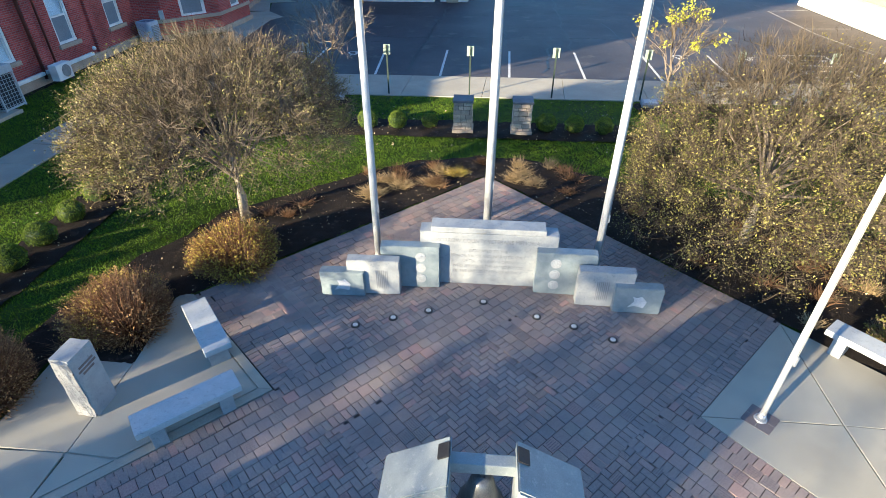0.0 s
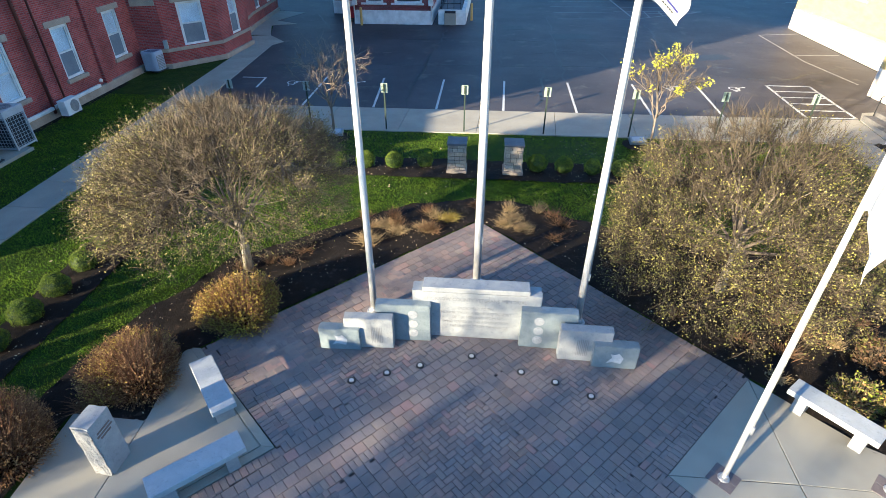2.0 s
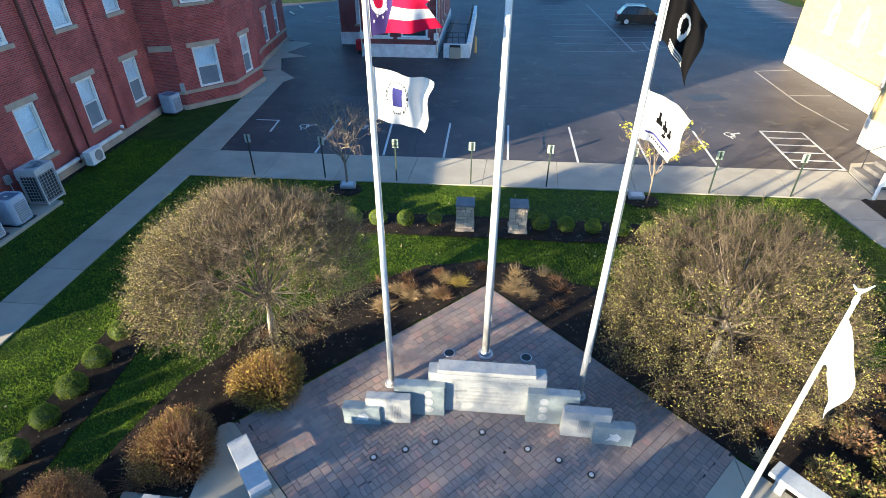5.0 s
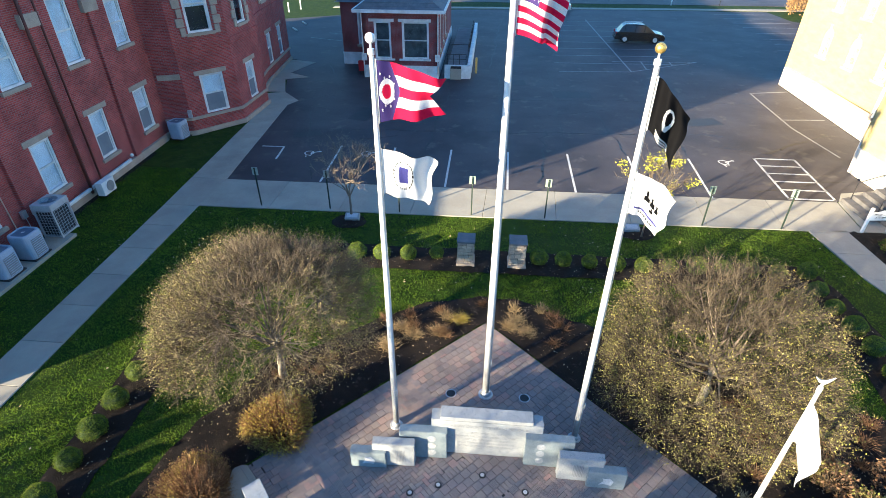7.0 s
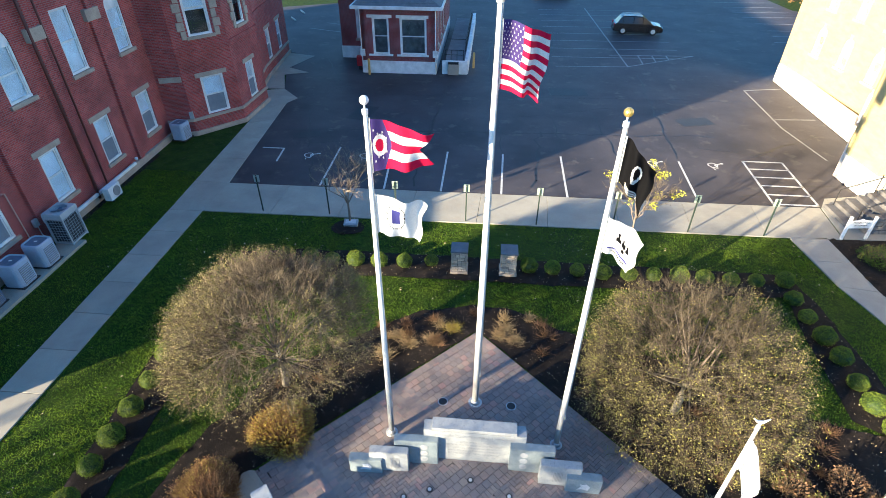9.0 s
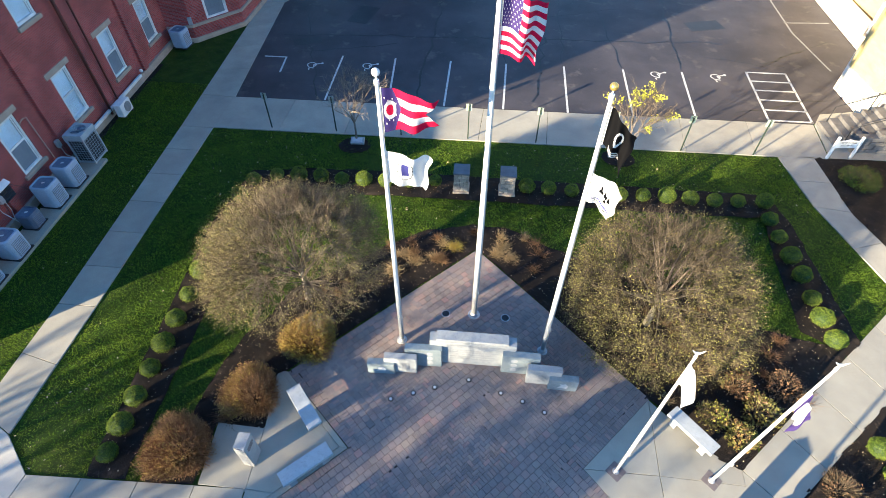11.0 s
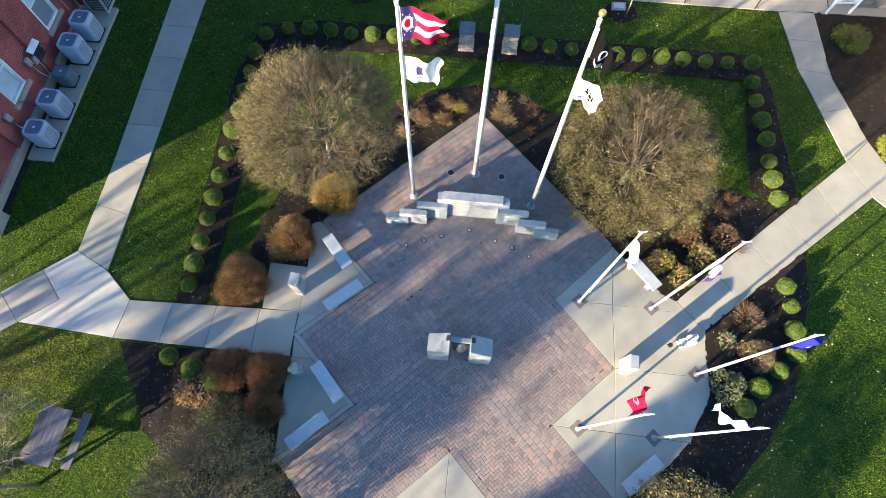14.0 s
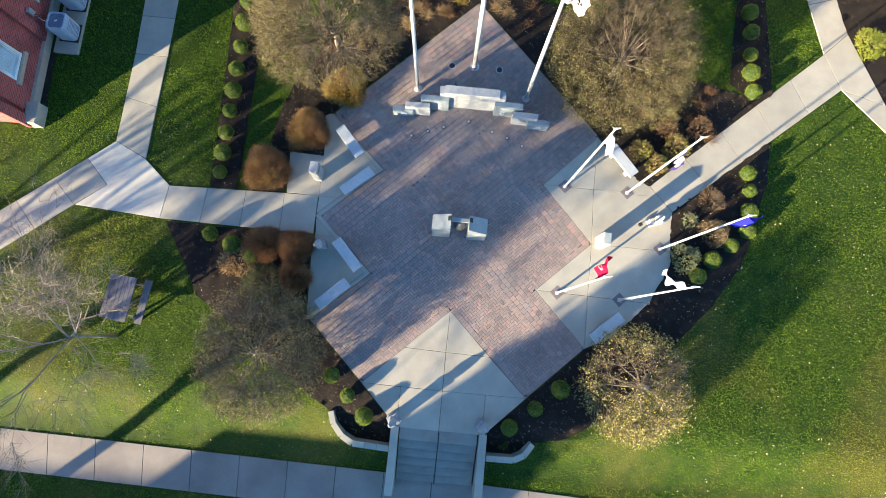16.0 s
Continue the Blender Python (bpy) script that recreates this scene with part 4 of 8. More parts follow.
SLABS = ((-0.74, 8.58, 1.13, 0.95, "medals"), (-1.42, 8.30, 1.0, 0.78, "lines"), (-2.01, 8.20, 0.84, 0.55, "emblem"),
         (2.23, 8.58, 1.13, 0.95, "medals"), (2.94, 8.28, 1.02, 0.79, "lines"), (3.52, 8.13, 0.86, 0.57, "emblem"))
for n, (x, y, w, h, kind) in enumerate(SLABS):
    label = {"medals": "grey granite memorial stone with three round service emblems", "lines": "grey granite memorial stone with engraved upright lines",
             "emblem": "small polished granite memorial stone with a carved emblem"}[kind]
    ob = thing("memorial_stone", x, y, rz=(1.5 if x < 0.7 else -1.0), label=label, category="memorial stone", group="memorial stones")
    part("stone_slab", rough_slab(w, 0.22, h, 3.0 + n), GRANITE_POL if kind != "lines" else GRANITE, ob)
    f = -0.112
    if kind == "medals":
        for z in (0.72, 0.47, 0.22):
            part("emblem_disc", cone(0.1, 0.1, 0.008, (0.2 if x < 0.7 else -0.2, f - 0.003, z), 24, rx=90), EMBLEM_DISC, ob, "pale sandblasted round emblem")
            part("emblem_core", cone(0.06, 0.055, 0.006, (0.2 if x < 0.7 else -0.2, f - 0.009, z), 16, rx=90), EMBLEM_DISC, ob)
    elif kind == "lines":
        for k in range(7):
            part("engraved_bar", box((0.012, 0.006, 0.42), (0.06 + 0.035 * k if x < 0.7 else -0.16 + 0.035 * k, f - 0.002, 0.36)), ENGRAVED, ob)
    else:
        bm = bmesh.new()
        pts = [(-0.16, 0.14), (-0.05, 0.18), (0.12, 0.14), (0.16, 0.28), (0.06, 0.40), (-0.02, 0.36), (-0.1, 0.38), (-0.06, 0.28)]
        lo = [bm.verts.new((u, f - 0.006, v)) for u, v in pts]
        hi = [bm.verts.new((u, f + 0.004, v)) for u, v in pts]
        bm.faces.new(lo)
        for i in range(len(pts)):
            bm.faces.new((lo[i], lo[(i + 1) % len(pts)], hi[(i + 1) % len(pts)], hi[i]))
        part("carved_emblem", bm, FROSTED, ob)

# lamps set in the paving
for x, y in ((-1.60, 7.27), (-0.95, 7.52), (-0.32, 7.77), (0.70, 8.11), (1.69, 7.76), (2.34, 7.55), (2.98, 7.26)):
    ob = thing("ground_lamp", x, y, label="small round in-ground uplight with a dark rim", category="lamp", group="uplights before the memorial")
    bm = cone(0.085, 0.078, 0.016, (0, 0, 0.008), 20)
    part("rim", bm, DARK, ob)
    part("lens", cone(0.05, 0.046, 0.01, (0, 0, 0.02), 16), STEEL, ob)
for x, y in ((-0.22, 10.52), (1.79, 10.53)):
    ob = thing("drain_cover", x, y, label="round dark cover set in the brick paving", category="cover", group="paving covers")
    part("cover", cone(0.13, 0.125, 0.012, (0, 0, 0.005), 24), DARK, ob)
    part("cover_rim", cone(0.15, 0.145, 0.008, (0, 0, 0.003), 24), STEEL, ob)

# ---- bell between two granite blocks ----
bell_stand = thing("bell_monument", 0.70, 3.45, label="bronze bell hung between two tapered granite blocks", category="monument")
for s in (-1, 1):
    bm = bmesh.new()
    pts = [(s * 0.33, 0), (s * 1.06, 0), (s * 1.04, 1.45), (s * 0.33, 1.86)]
    fr = [bm.verts.new((x, -0.30, z)) for x, z in pts]
    bk = [bm.verts.new((x, 0.28, z)) for x, z in pts]
    bm.faces.new(fr)
    bm.faces.new(bk[::-1])
    for i in range(4):
        bm.faces.new((fr[i], bk[i], bk[(i + 1) % 4], fr[(i + 1) % 4]))
    bmesh.ops.bevel(bm, geom=list(bm.edges), offset=0.02, segments=2, affect="EDGES")
    part("granite_block", bm, BELL_GRANITE, bell_stand)
    part("beam_socket", box((0.13, 0.17, 0.02), (s * 0.40, 0.10, 1.84), ry=s * 29), DARK, bell_stand)
part("beam", box((0.86, 0.14, 0.16), (0, 0.10, 1.66), bevel=0.012), BELL_GRANITE, bell_stand, "pale timber-sized bell beam")
bm = bmesh.new()
prof = [(0.0, 1.52), (0.08, 1.52), (0.12, 1.48), (0.15, 1.36), (0.17, 1.24), (0.21, 1.14), (0.25, 1.08), (0.23, 1.07), (0.18, 1.13), (0.0, 1.15)]
rings = [[bm.verts.new((r * math.cos(a), 0.06 + r * math.sin(a), z)) for a in [6.2832 * k / 24 for k in range(24)]] for r, z in prof[1:-1]]
for a, b in zip(rings, rings[1:]):
    for k in range(24):
        bm.faces.new((a[k], a[(k + 1) % 24], b[(k + 1) % 24], b[k]))
bm.faces.new(rings[0])
bm.faces.new(rings[-1][::-1])
part("bell", bm, BRONZE, bell_stand, "dark bronze bell", smooth=True)
part("bell_yoke", box((0.05, 0.05, 0.10), (0, 0.06, 1.56)), DARK, bell_stand)


# ---- benches and single stones ----
def bench(x, y, rz, length=1.45, depth=0.42):
    ob = thing("granite_bench", x, y, rz=rz, label="plain light granite bench with two block legs", category="bench", group="granite benches")
    bm = box((length, depth, 0.11), (0, 0, 0.405), bevel=0.012)
    part("seat", bm, BENCH_GRANITE, ob)
    for s in (-1, 1):
        part("leg", box((0.20, depth - 0.1, 0.35), (s * length * 0.33, 0, 0.175), bevel=0.01), GRANITE, ob)
    return ob


bench(-4.0, 6.62, -49)
bench(-3.52, 5.02, 42)
bench(-3.55, 2.02, -47)
bench(-3.92, 0.46, 44)
bench(7.05, 6.92, -49)
bench(6.72, 0.18, 42)


def block_stone(x, y, rz, w, d, h, slope, label, mat):
    ob = thing("inscribed_stone", x, y, rz=rz, label=label, category="memorial stone")
    bm = bmesh.new()
    fr = [bm.verts.new(p) for p in ((-w / 2, -d / 2, 0), (w / 2, -d / 2, 0), (w / 2, -d / 2, h - slope), (-w / 2, -d / 2, h - slope))]
    bk = [bm.verts.new(p) for p in ((-w / 2, d / 2, 0), (w / 2, d / 2, 0), (w / 2, d / 2, h), (-w / 2, d / 2, h))]
    bm.faces.new(fr)
    bm.faces.new(bk[::-1])
    for i in range(4):
        bm.faces.new((fr[i], bk[i], bk[(i + 1) % 4], fr[(i + 1) % 4]))
    bmesh.ops.subdivide_edges(bm, edges=list(bm.edges), cuts=4, use_grid_fill=True)
    for v in bm.verts:
        if abs(v.co.x) > w / 2 - 0.01 or v.co.y > d / 2 - 0.01:
            v.co += Vector((1 if v.co.x > 0 else -1, 0.6, 0)) * 0.025 * noise.noise(v.co * 9)
    part("block", bm, mat, ob)
    return ob


stone_w = block_stone(-5.13, 5.21, 87, 0.43, 0.31, 1.15, 0.0, "rock-faced light granite marker with engraved lettering on concrete", GRANITE)
for k, wd in enumerate((0.28, 0.33, 0.22)):
    part("lettering_bar", box((wd, 0.006, 0.035), (0, -0.157, 0.92 - 0.065 * k)), ENGRAVED_DARK, stone_w)
bm = box((0.29, 0.05, 1.10), (-0.215, 0.0, 0.56), rz=90)
bmesh.ops.subdivide_edges(bm, edges=list(bm.edges), cuts=7, use_grid_fill=True)
for v in bm.verts:
    if v.co.x < -0.225:
        v.co.x += 0.03 * noise.noise(v.co * 11)
part("rock_face", bm, ROCK_FACE, stone_w, "weathered rock-pitched face")
stone_e = block_stone(6.35, 3.52, -93, 0.46, 0.29, 1.17, 0.05, "white granite block stone with a polished plaque on top", GRANITE)
part("plaque", box((0.42, 0.23, 0.012), (0, 0.01, 1.152), rx=10), GRANITE_POL, stone_e, "polished dark plaque")


# ---- flagpoles ----
HALYARD = surface("halyard_rope", (0.30, 0.30, 0.30), (0.38, 0.38, 0.37), scale=30, rough=0.9, bump=0.2)


def flagpole(x, y, h, r, finial, label, rope=True):
    ob = thing("flagpole", x, y, label=label, category="flagpole", group="flagpoles")
    part("pole", tube([(0, 0, 0), (0, 0, h * 0.35), (0, 0, h * 0.7), (0, 0, h)], [r, r * 0.92, r * 0.72, r * 0.5], 20), ALU, ob, smooth=True)
    part("collar", cone(r * 2.2, r * 2.0, 0.03, (0, 0, 0.015), 28), STEEL, ob)
    part("collar_cone", cone(r * 1.7, r * 1.05, 0.10, (0, 0, 0.075), 28), STEEL, ob, smooth=True)
    part("truck", cone(r * 0.75, r * 0.75, 0.09, (0, 0, h + 0.03), 16), ALU, ob)
    part("stem", cone(0.018, 0.018, 0.12, (0, 0, h + 0.12), 10), ALU, ob)
    if finial == "spread":
        bm = tube([(-0.12, 0, h + 0.25), (-0.05, 0, h + 0.18), (0, 0, h + 0.16), (0.05, 0, h + 0.18), (0.12, 0, h + 0.25)], [0.006, 0.02, 0.034, 0.02, 0.006], 8)
        part("finial", bm, ALU, ob, "spread-winged pale finial")
    else:
        part("finial", ball(0.085, (0, 0, h + 0.24)), GOLD if finial == "gold" else WHITE_BALL, ob, smooth=True)
    if rope:
        part("halyard", tube([(r * 0.6, -0.01, h), (r * 0.93, -0.02, h * 0.5), (r * 1.05, -0.02, 1.3)], 0.004, 5), HALYARD, ob)
        part("cleat", box((0.03, 0.05, 0.16), (r * 0.98, -0.03, 1.25), bevel=0.006), STEEL, ob)
    return ob


flagpole(-1.55, 9.36, 9.25, 0.076, "white", "tall satin aluminium flagpole with a white ball")
flagpole(0.73, 10.58, 10.9, 0.093, "gold", "tallest satin aluminium flagpole behind the memorial")
flagpole(2.99, 9.36, 9.2, 0.076, "gold", "tall satin aluminium flagpole with a gilt ball")
FRONT = ((4.86, 5.74), (7.41, 5.73), (8.82, 3.53), (4.81, 1.38), (7.28, 1.33))
for x, y in FRONT:
    flagpole(x, y, 6.0, 0.043, "spread", "shorter white flagpole with a spread-winged finial")
    pad = thing("pole_pad", x, y, rz=45, label="square of dark pavers round the flagpole foot", category="paving", group="pole pads")
    for i, j in ((-1, -1), (-1, 1), (1, -1), (1, 1)):
        part("paver", box((0.2, 0.2, 0.02), (i * 0.105, j * 0.105, -0.004), bevel=0.006), POLE_PAD, pad)


# ---- stone pillars at the northern gap of the hedge ----
def stone_pillar(x, y, seed):
    rng = random.Random(seed)
    ob = thing("stone_pillar", x, y, label="short fieldstone pillar with a grey slate cap in the hedge bed", category="pillar", group="stone pillars")
    part("footing", box((0.68, 0.68, 0.12), (0, 0, 0.05), bevel=0.015), LIMESTONE, ob)
    part("core", box((0.50, 0.50, 0.92), (0, 0, 0.55)), JOINT, ob)
    z = 0.11
    while z < 0.96:
        h = min(rng.choice((0.10, 0.13, 0.16)), 1.0 - z)
        for turn in (0, 90, 180, 270):
            u = -0.28
            while u < 0.27:
                w = min(rng.uniform(0.14, 0.30), 0.28 - u)
                if w < 0.05:
                    break
                m = pose(0, 0, 0, 0, 0, turn) @ pose(u + w / 2, -0.265, z + h / 2)
                bm = box((w - 0.012, 0.06 + rng.uniform(0, 0.03), h - 0.012), bevel=0.012)
                bmesh.ops.transform(bm, matrix=m, verts=bm.verts)
                part("stone", bm, FIELDSTONE, ob)
                u += w
        z += h
    part("cap", box((0.66, 0.66, 0.07), (0, 0, 1.03), bevel=0.012), SLATE, ob, "grey slate cap")


stone_pillar(-0.13, 16.95, 1)
stone_pillar(1.77, 16.98, 2)


# ---- trees and shrubs ----
def dome_points(rng, k, rx, ry, z0, z1, lo=0.0, shell=0.75):
    """Random points in the outer shell of a flattened dome."""
    d = rng.normal(size=(k, 3))
    d[:, 2] = np.abs(d[:, 2]) - lo
    d /= np.linalg.norm(d, axis=1, keepdims=True)
    r = rng.uniform(shell ** 3, 1.0, (k, 1)) ** (1 / 3)
    bump = 1 + 0.05 * np.sin(d[:, :1] * 5.1 + 1.3) * np.cos(d[:, 1:2] * 4.7) + 0.03 * np.sin(d[:, 2:3] * 11 + d[:, :1] * 9)
    p = d * r * bump * [rx, ry, 1]
    p[:, 2] = z0 + (p[:, 2]) * (z1 - z0)
    return p


def dome_tree(name, x, y, rx, ry, z0, z1, seed, twigs, leaves, label, leaf_mats, trunk_h=1.3, r=0.11, leaf=0.021, twig_mat=None, bare=0.4, thin=None, full=1.0, lean=(0.0, 0.0)):
    """A bushy bare crown: a pale trunk, forking limbs, thousands of fine twigs and the last small leaves."""
    rng = np.random.default_rng(seed)
    ob = thing(name, x, y, z=ground_z(x, y), label=label, category="tree", group="ornamental trees")
    part("trunk", tube([(0, 0, -0.05), (0.03, 0.02, trunk_h * 0.5), (0, 0.03, trunk_h), (0.02, 0.0, trunk_h + 0.4)], [r * 1.25, r, r * 0.9, r * 0.7], 12), PALE_BARK, ob, smooth=True)
    forks = []
    for k in range(18):
        a = 6.2832 * (k * 0.382) + rng.uniform(-0.2, 0.2)
        el = rng.uniform(0.1, 1.3)
        ln = rng.uniform(0.5, 0.72)
        e = np.array([rx * ln * math.cos(a) * math.cos(el), ry * ln * math.sin(a) * math.cos(el), z0 + (z1 - z0) * ln * math.sin(el)])
        s = np.array([0, 0, trunk_h * rng.uniform(0.85, 1.25)])
        m = (s + e) / 2 + rng.normal(size=3) * 0.08 + [0, 0, 0.1]
        part("limb", tube([s, m, e], [r * 0.38, r * 0.23, r * 0.09], 6), BARK, ob)
        forks += [s * (1 - t) ** 2 + 2 * m * t * (1 - t) + e * t * t for t in (0.3, 0.5, 0.65, 0.8, 1.0)]
    forks = np.array(forks)

    def nearest(points, pool, spread):
        out = np.empty_like(points)
        for i in range(0, len(points), 500):
            q = points[i:i + 500]
            d = ((q[:, None] - pool[None]) ** 2).sum(2) + rng.uniform(0, spread, (len(q), len(pool)))
            out[i:i + 500] = pool[np.argmin(d, 1)]
        return out
    # branches from the limbs, side branches from those, then twigs
    mid = dome_points(rng, int(520 * full), rx * 0.86, ry * 0.86, z0, z0 + (z1 - z0) * 0.86, lo=0.2, shell=0.45)
    a0 = nearest(mid, forks, 0.5)
    part("branchwork", strip_mesh(rng, a0, mid, rng.uniform(0.008, 0.014, len(mid)), 0.12), twig_mat or BARK, ob)["kind"] = "stuff"
    pool = np.concatenate([a0 + (mid - a0) * t for t in (0.5, 0.75, 1.0)])
    far = dome_points(rng, int(5200 * full), rx * 0.95, ry * 0.95, z0, z0 + (z1 - z0) * 0.95, lo=0.25, shell=0.4)
    if thin:        # one side of the crown is more open than the rest
        side = (far[:, 0] * thin[0] / rx + far[:, 1] * thin[1] / ry) - 0.5 * (far[:, 2] - z0) / (z1 - z0)
        far = far[rng.uniform(0.0, 1.0, len(far)) > np.clip(side * 1.3, 0, 0.55)]
    b0 = nearest(far, pool, 0.25)
    part("branchwork", strip_mesh(rng, b0, far, rng.uniform(0.004, 0.008, len(far)), 0.2, cross=False), twig_mat or TWIG, ob)["kind"] = "stuff"
    # fine twigs, forking off at a wide angle and curving upwards
    pick = rng.integers(0, len(far), twigs)
    base = b0[pick] + (far[pick] - b0[pick]) * rng.uniform(0.25, 1.0, (twigs, 1))
    out = base - [0, 0, z0 - 0.4]
    out /= np.linalg.norm(out, axis=1, keepdims=True)
    d = out + rng.normal(size=(twigs, 3)) * 0.62 + [0, 0, 0.25]
    d /= np.linalg.norm(d, axis=1, keepdims=True)
    ends = base + d * rng.uniform(0.10, 0.36, (twigs, 1)) * rng.choice((0.7, 1.0, 1.0, 1.35), (twigs, 1))
    part("crown", strip_mesh(rng, base, ends, rng.choice((0.0024, 0.0032, 0.0046), twigs), 0.25, cross=False), twig_mat or TWIG, ob)["kind"] = "stuff"
    for mat, share in leaf_mats:
        k = int(leaves * share)
        p = ends[rng.integers(0, twigs, k)] + rng.normal(size=(k, 3)) * 0.04
        # leaves hang on in patches, mostly low, towards the rim and on one side
        w = 0.8 * np.sin(p[:, 0] * 1.9 + seed) + 0.8 * np.sin(p[:, 1] * 2.3 + 2 * seed) - 0.9 * (p[:, 2] - z0) + 0.9 * np.hypot(p[:, 0] / rx, p[:, 1] / ry) * 2.0 + 1.4 * (p[:, 0] * lean[0] / rx + p[:, 1] * lean[1] / ry) + rng.normal(size=k) * 0.6
        p = p[w > np.quantile(w, bare)]
        part("foliage", leaf_mesh(rng, p, leaf), mat, ob)["kind"] = "stuff"
    return ob


dome_tree("crabapple_tree", -5.05, 10.75, 3.05, 3.05, 2.2, 4.4, 11, 46000, 42000, "dome-shaped ornamental tree, nearly bare, with sparse olive leaves",
          ((LEAF_OLIVE, 0.5), (LEAF_PALE, 0.25), (LEAF_MOSS, 0.30), (LEAF_SPRING, 0.12)), leaf=0.020, bare=0.3, lean=(-0.7, -0.1), thin=(0.75, -0.65))
dome_tree("crabapple_tree", 6.5, 10.75, 3.05, 3.1, 1.25, 4.65, 12, 44000, 46000, "dome-shaped ornamental tree, nearly bare, with yellowing leaves",
          ((LEAF_MOSS, 0.62), (LEAF_OLIVE, 0.30), (LEAF_SPRING, 0.14)), twig_mat=TWIG_DARK, leaf=0.021, bare=0.2, lean=(0.75, -0.35))
dome_tree("crabapple_tree", -6.15, -2.0, 2.4, 2.7, 1.0, 3.3, 13, 16000, 18000, "bushy ornamental tree with thin olive foliage beside the lawn",
          ((LEAF_GREY, 0.6), (LEAF_MOSS, 0.36), (LEAF_YELLOW, 0.04)), leaf=0.024, bare=0.2)
dome_tree("crabapple_tree", 7.8, -1.85, 2.1, 2.25, 0.6, 2.45, 14, 9000, 15000, "bushy open ornamental tree with pale yellow-green leaves beside the lawn",
          ((LEAF_GREY, 0.45), (LEAF_MOSS, 0.35), (LEAF_YELLOW, 0.06)), leaf=0.036, full=0.45, bare=0.3)


def shrub_mesh(seed, r, k, size, mat_twig=None):
    rng = np.random.default_rng(seed)
    d = rng.normal(size=(k, 3))
    d /= np.linalg.norm(d, axis=1, keepdims=True)
    d[:, 2] = np.where(d[:, 2] < -0.5, -d[:, 2], d[:, 2])
    bump = 1 + 0.06 * np.sin(d[:, :1] * 6 + seed) * np.cos(d[:, 1:2] * 5) + 0.05 * np.sin(9 * d[:, 2:3])
    p = d * r * bump * rng.uniform(0.86, 1.03, (k, 1)) * [1, 1, 0.92] + [0, 0, r * 0.84]
    return leaf_mesh(rng, p[p[:, 2] > 0.0], size)


# solid ball whose dark colour stands for the shaded inside of the shrub
def shade_core_mesh(seed, r):
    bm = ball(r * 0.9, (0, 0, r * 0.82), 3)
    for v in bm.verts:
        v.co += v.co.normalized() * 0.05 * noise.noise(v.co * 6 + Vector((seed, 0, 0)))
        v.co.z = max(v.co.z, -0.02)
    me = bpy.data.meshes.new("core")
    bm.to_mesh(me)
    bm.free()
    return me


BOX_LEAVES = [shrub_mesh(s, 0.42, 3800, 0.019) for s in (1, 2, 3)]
BOX_SHADE_CORES = [shade_core_mesh(s, 0.42) for s in (1, 2, 3)]
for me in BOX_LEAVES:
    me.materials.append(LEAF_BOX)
for me in BOX_SHADE_CORES:
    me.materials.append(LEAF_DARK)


def boxwood(x, y, scale, seed):
    ob = thing("boxwood", x, y, z=ground_z(x, y) + 0.01, rz=seed * 77.0, label="clipped round green boxwood in dark mulch", category="shrub", group="boxwood hedge")
    a = part("foliage", BOX_LEAVES[seed % 3], None, ob)
    a["kind"] = "stuff"
    b = part("core", BOX_SHADE_CORES[seed % 3], None, ob)
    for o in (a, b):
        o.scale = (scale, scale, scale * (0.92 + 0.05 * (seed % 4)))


HEDGE_AT = [(-9.1, y) for y in (4.9, 5.7, 6.55, 7.5, 8.4, 9.35, 10.35, 11.4, 12.4, 13.4, 14.4, 15.4)]
HEDGE_AT += [(-8.9, 16.5), (-8.0, 16.9), (-7.05, 16.95), (-6.1, 16.95), (-5.2, 16.9), (-4.25, 16.9), (-3.3, 16.9), (-2.3, 16.95), (-1.25, 17.15), (2.6, 17.1), (3.5, 17.05), (4.45, 17.0),
             (5.4, 16.95), (6.4, 16.95), (7.35, 17.0), (8.3, 17.0), (9.25, 17.0), (10.2, 16.95), (11.15, 17.0), (12.2, 17.05)]
HEDGE_AT += [(12.1, 16.05), (12.15, 15.1), (12.22, 14.1), (12.3, 13.2), (12.3, 12.2), (12.3, 11.35), (12.4, 10.5)]
HEDGE_AT += [(12.2, 6.95), (12.3, 6.25), (12.26, 5.35), (12.2, 4.55), (11.55, 3.9), (10.8, 3.25), (10.25, 2.55)]
HEDGE_AT += [(-9.05, 2.35), (-8.1, 2.0), (-7.3, 1.65), (-3.6, -2.6), (-2.9, -3.3), (-2.2, -4.0), (3.3, -3.9), (4.2, -3.1), (5.1, -2.3)]
for n, (x, y) in enumerate(HEDGE_AT):
    boxwood(x, y, 0.66 + 0.2 * ((n * 37) % 10) / 10, n)


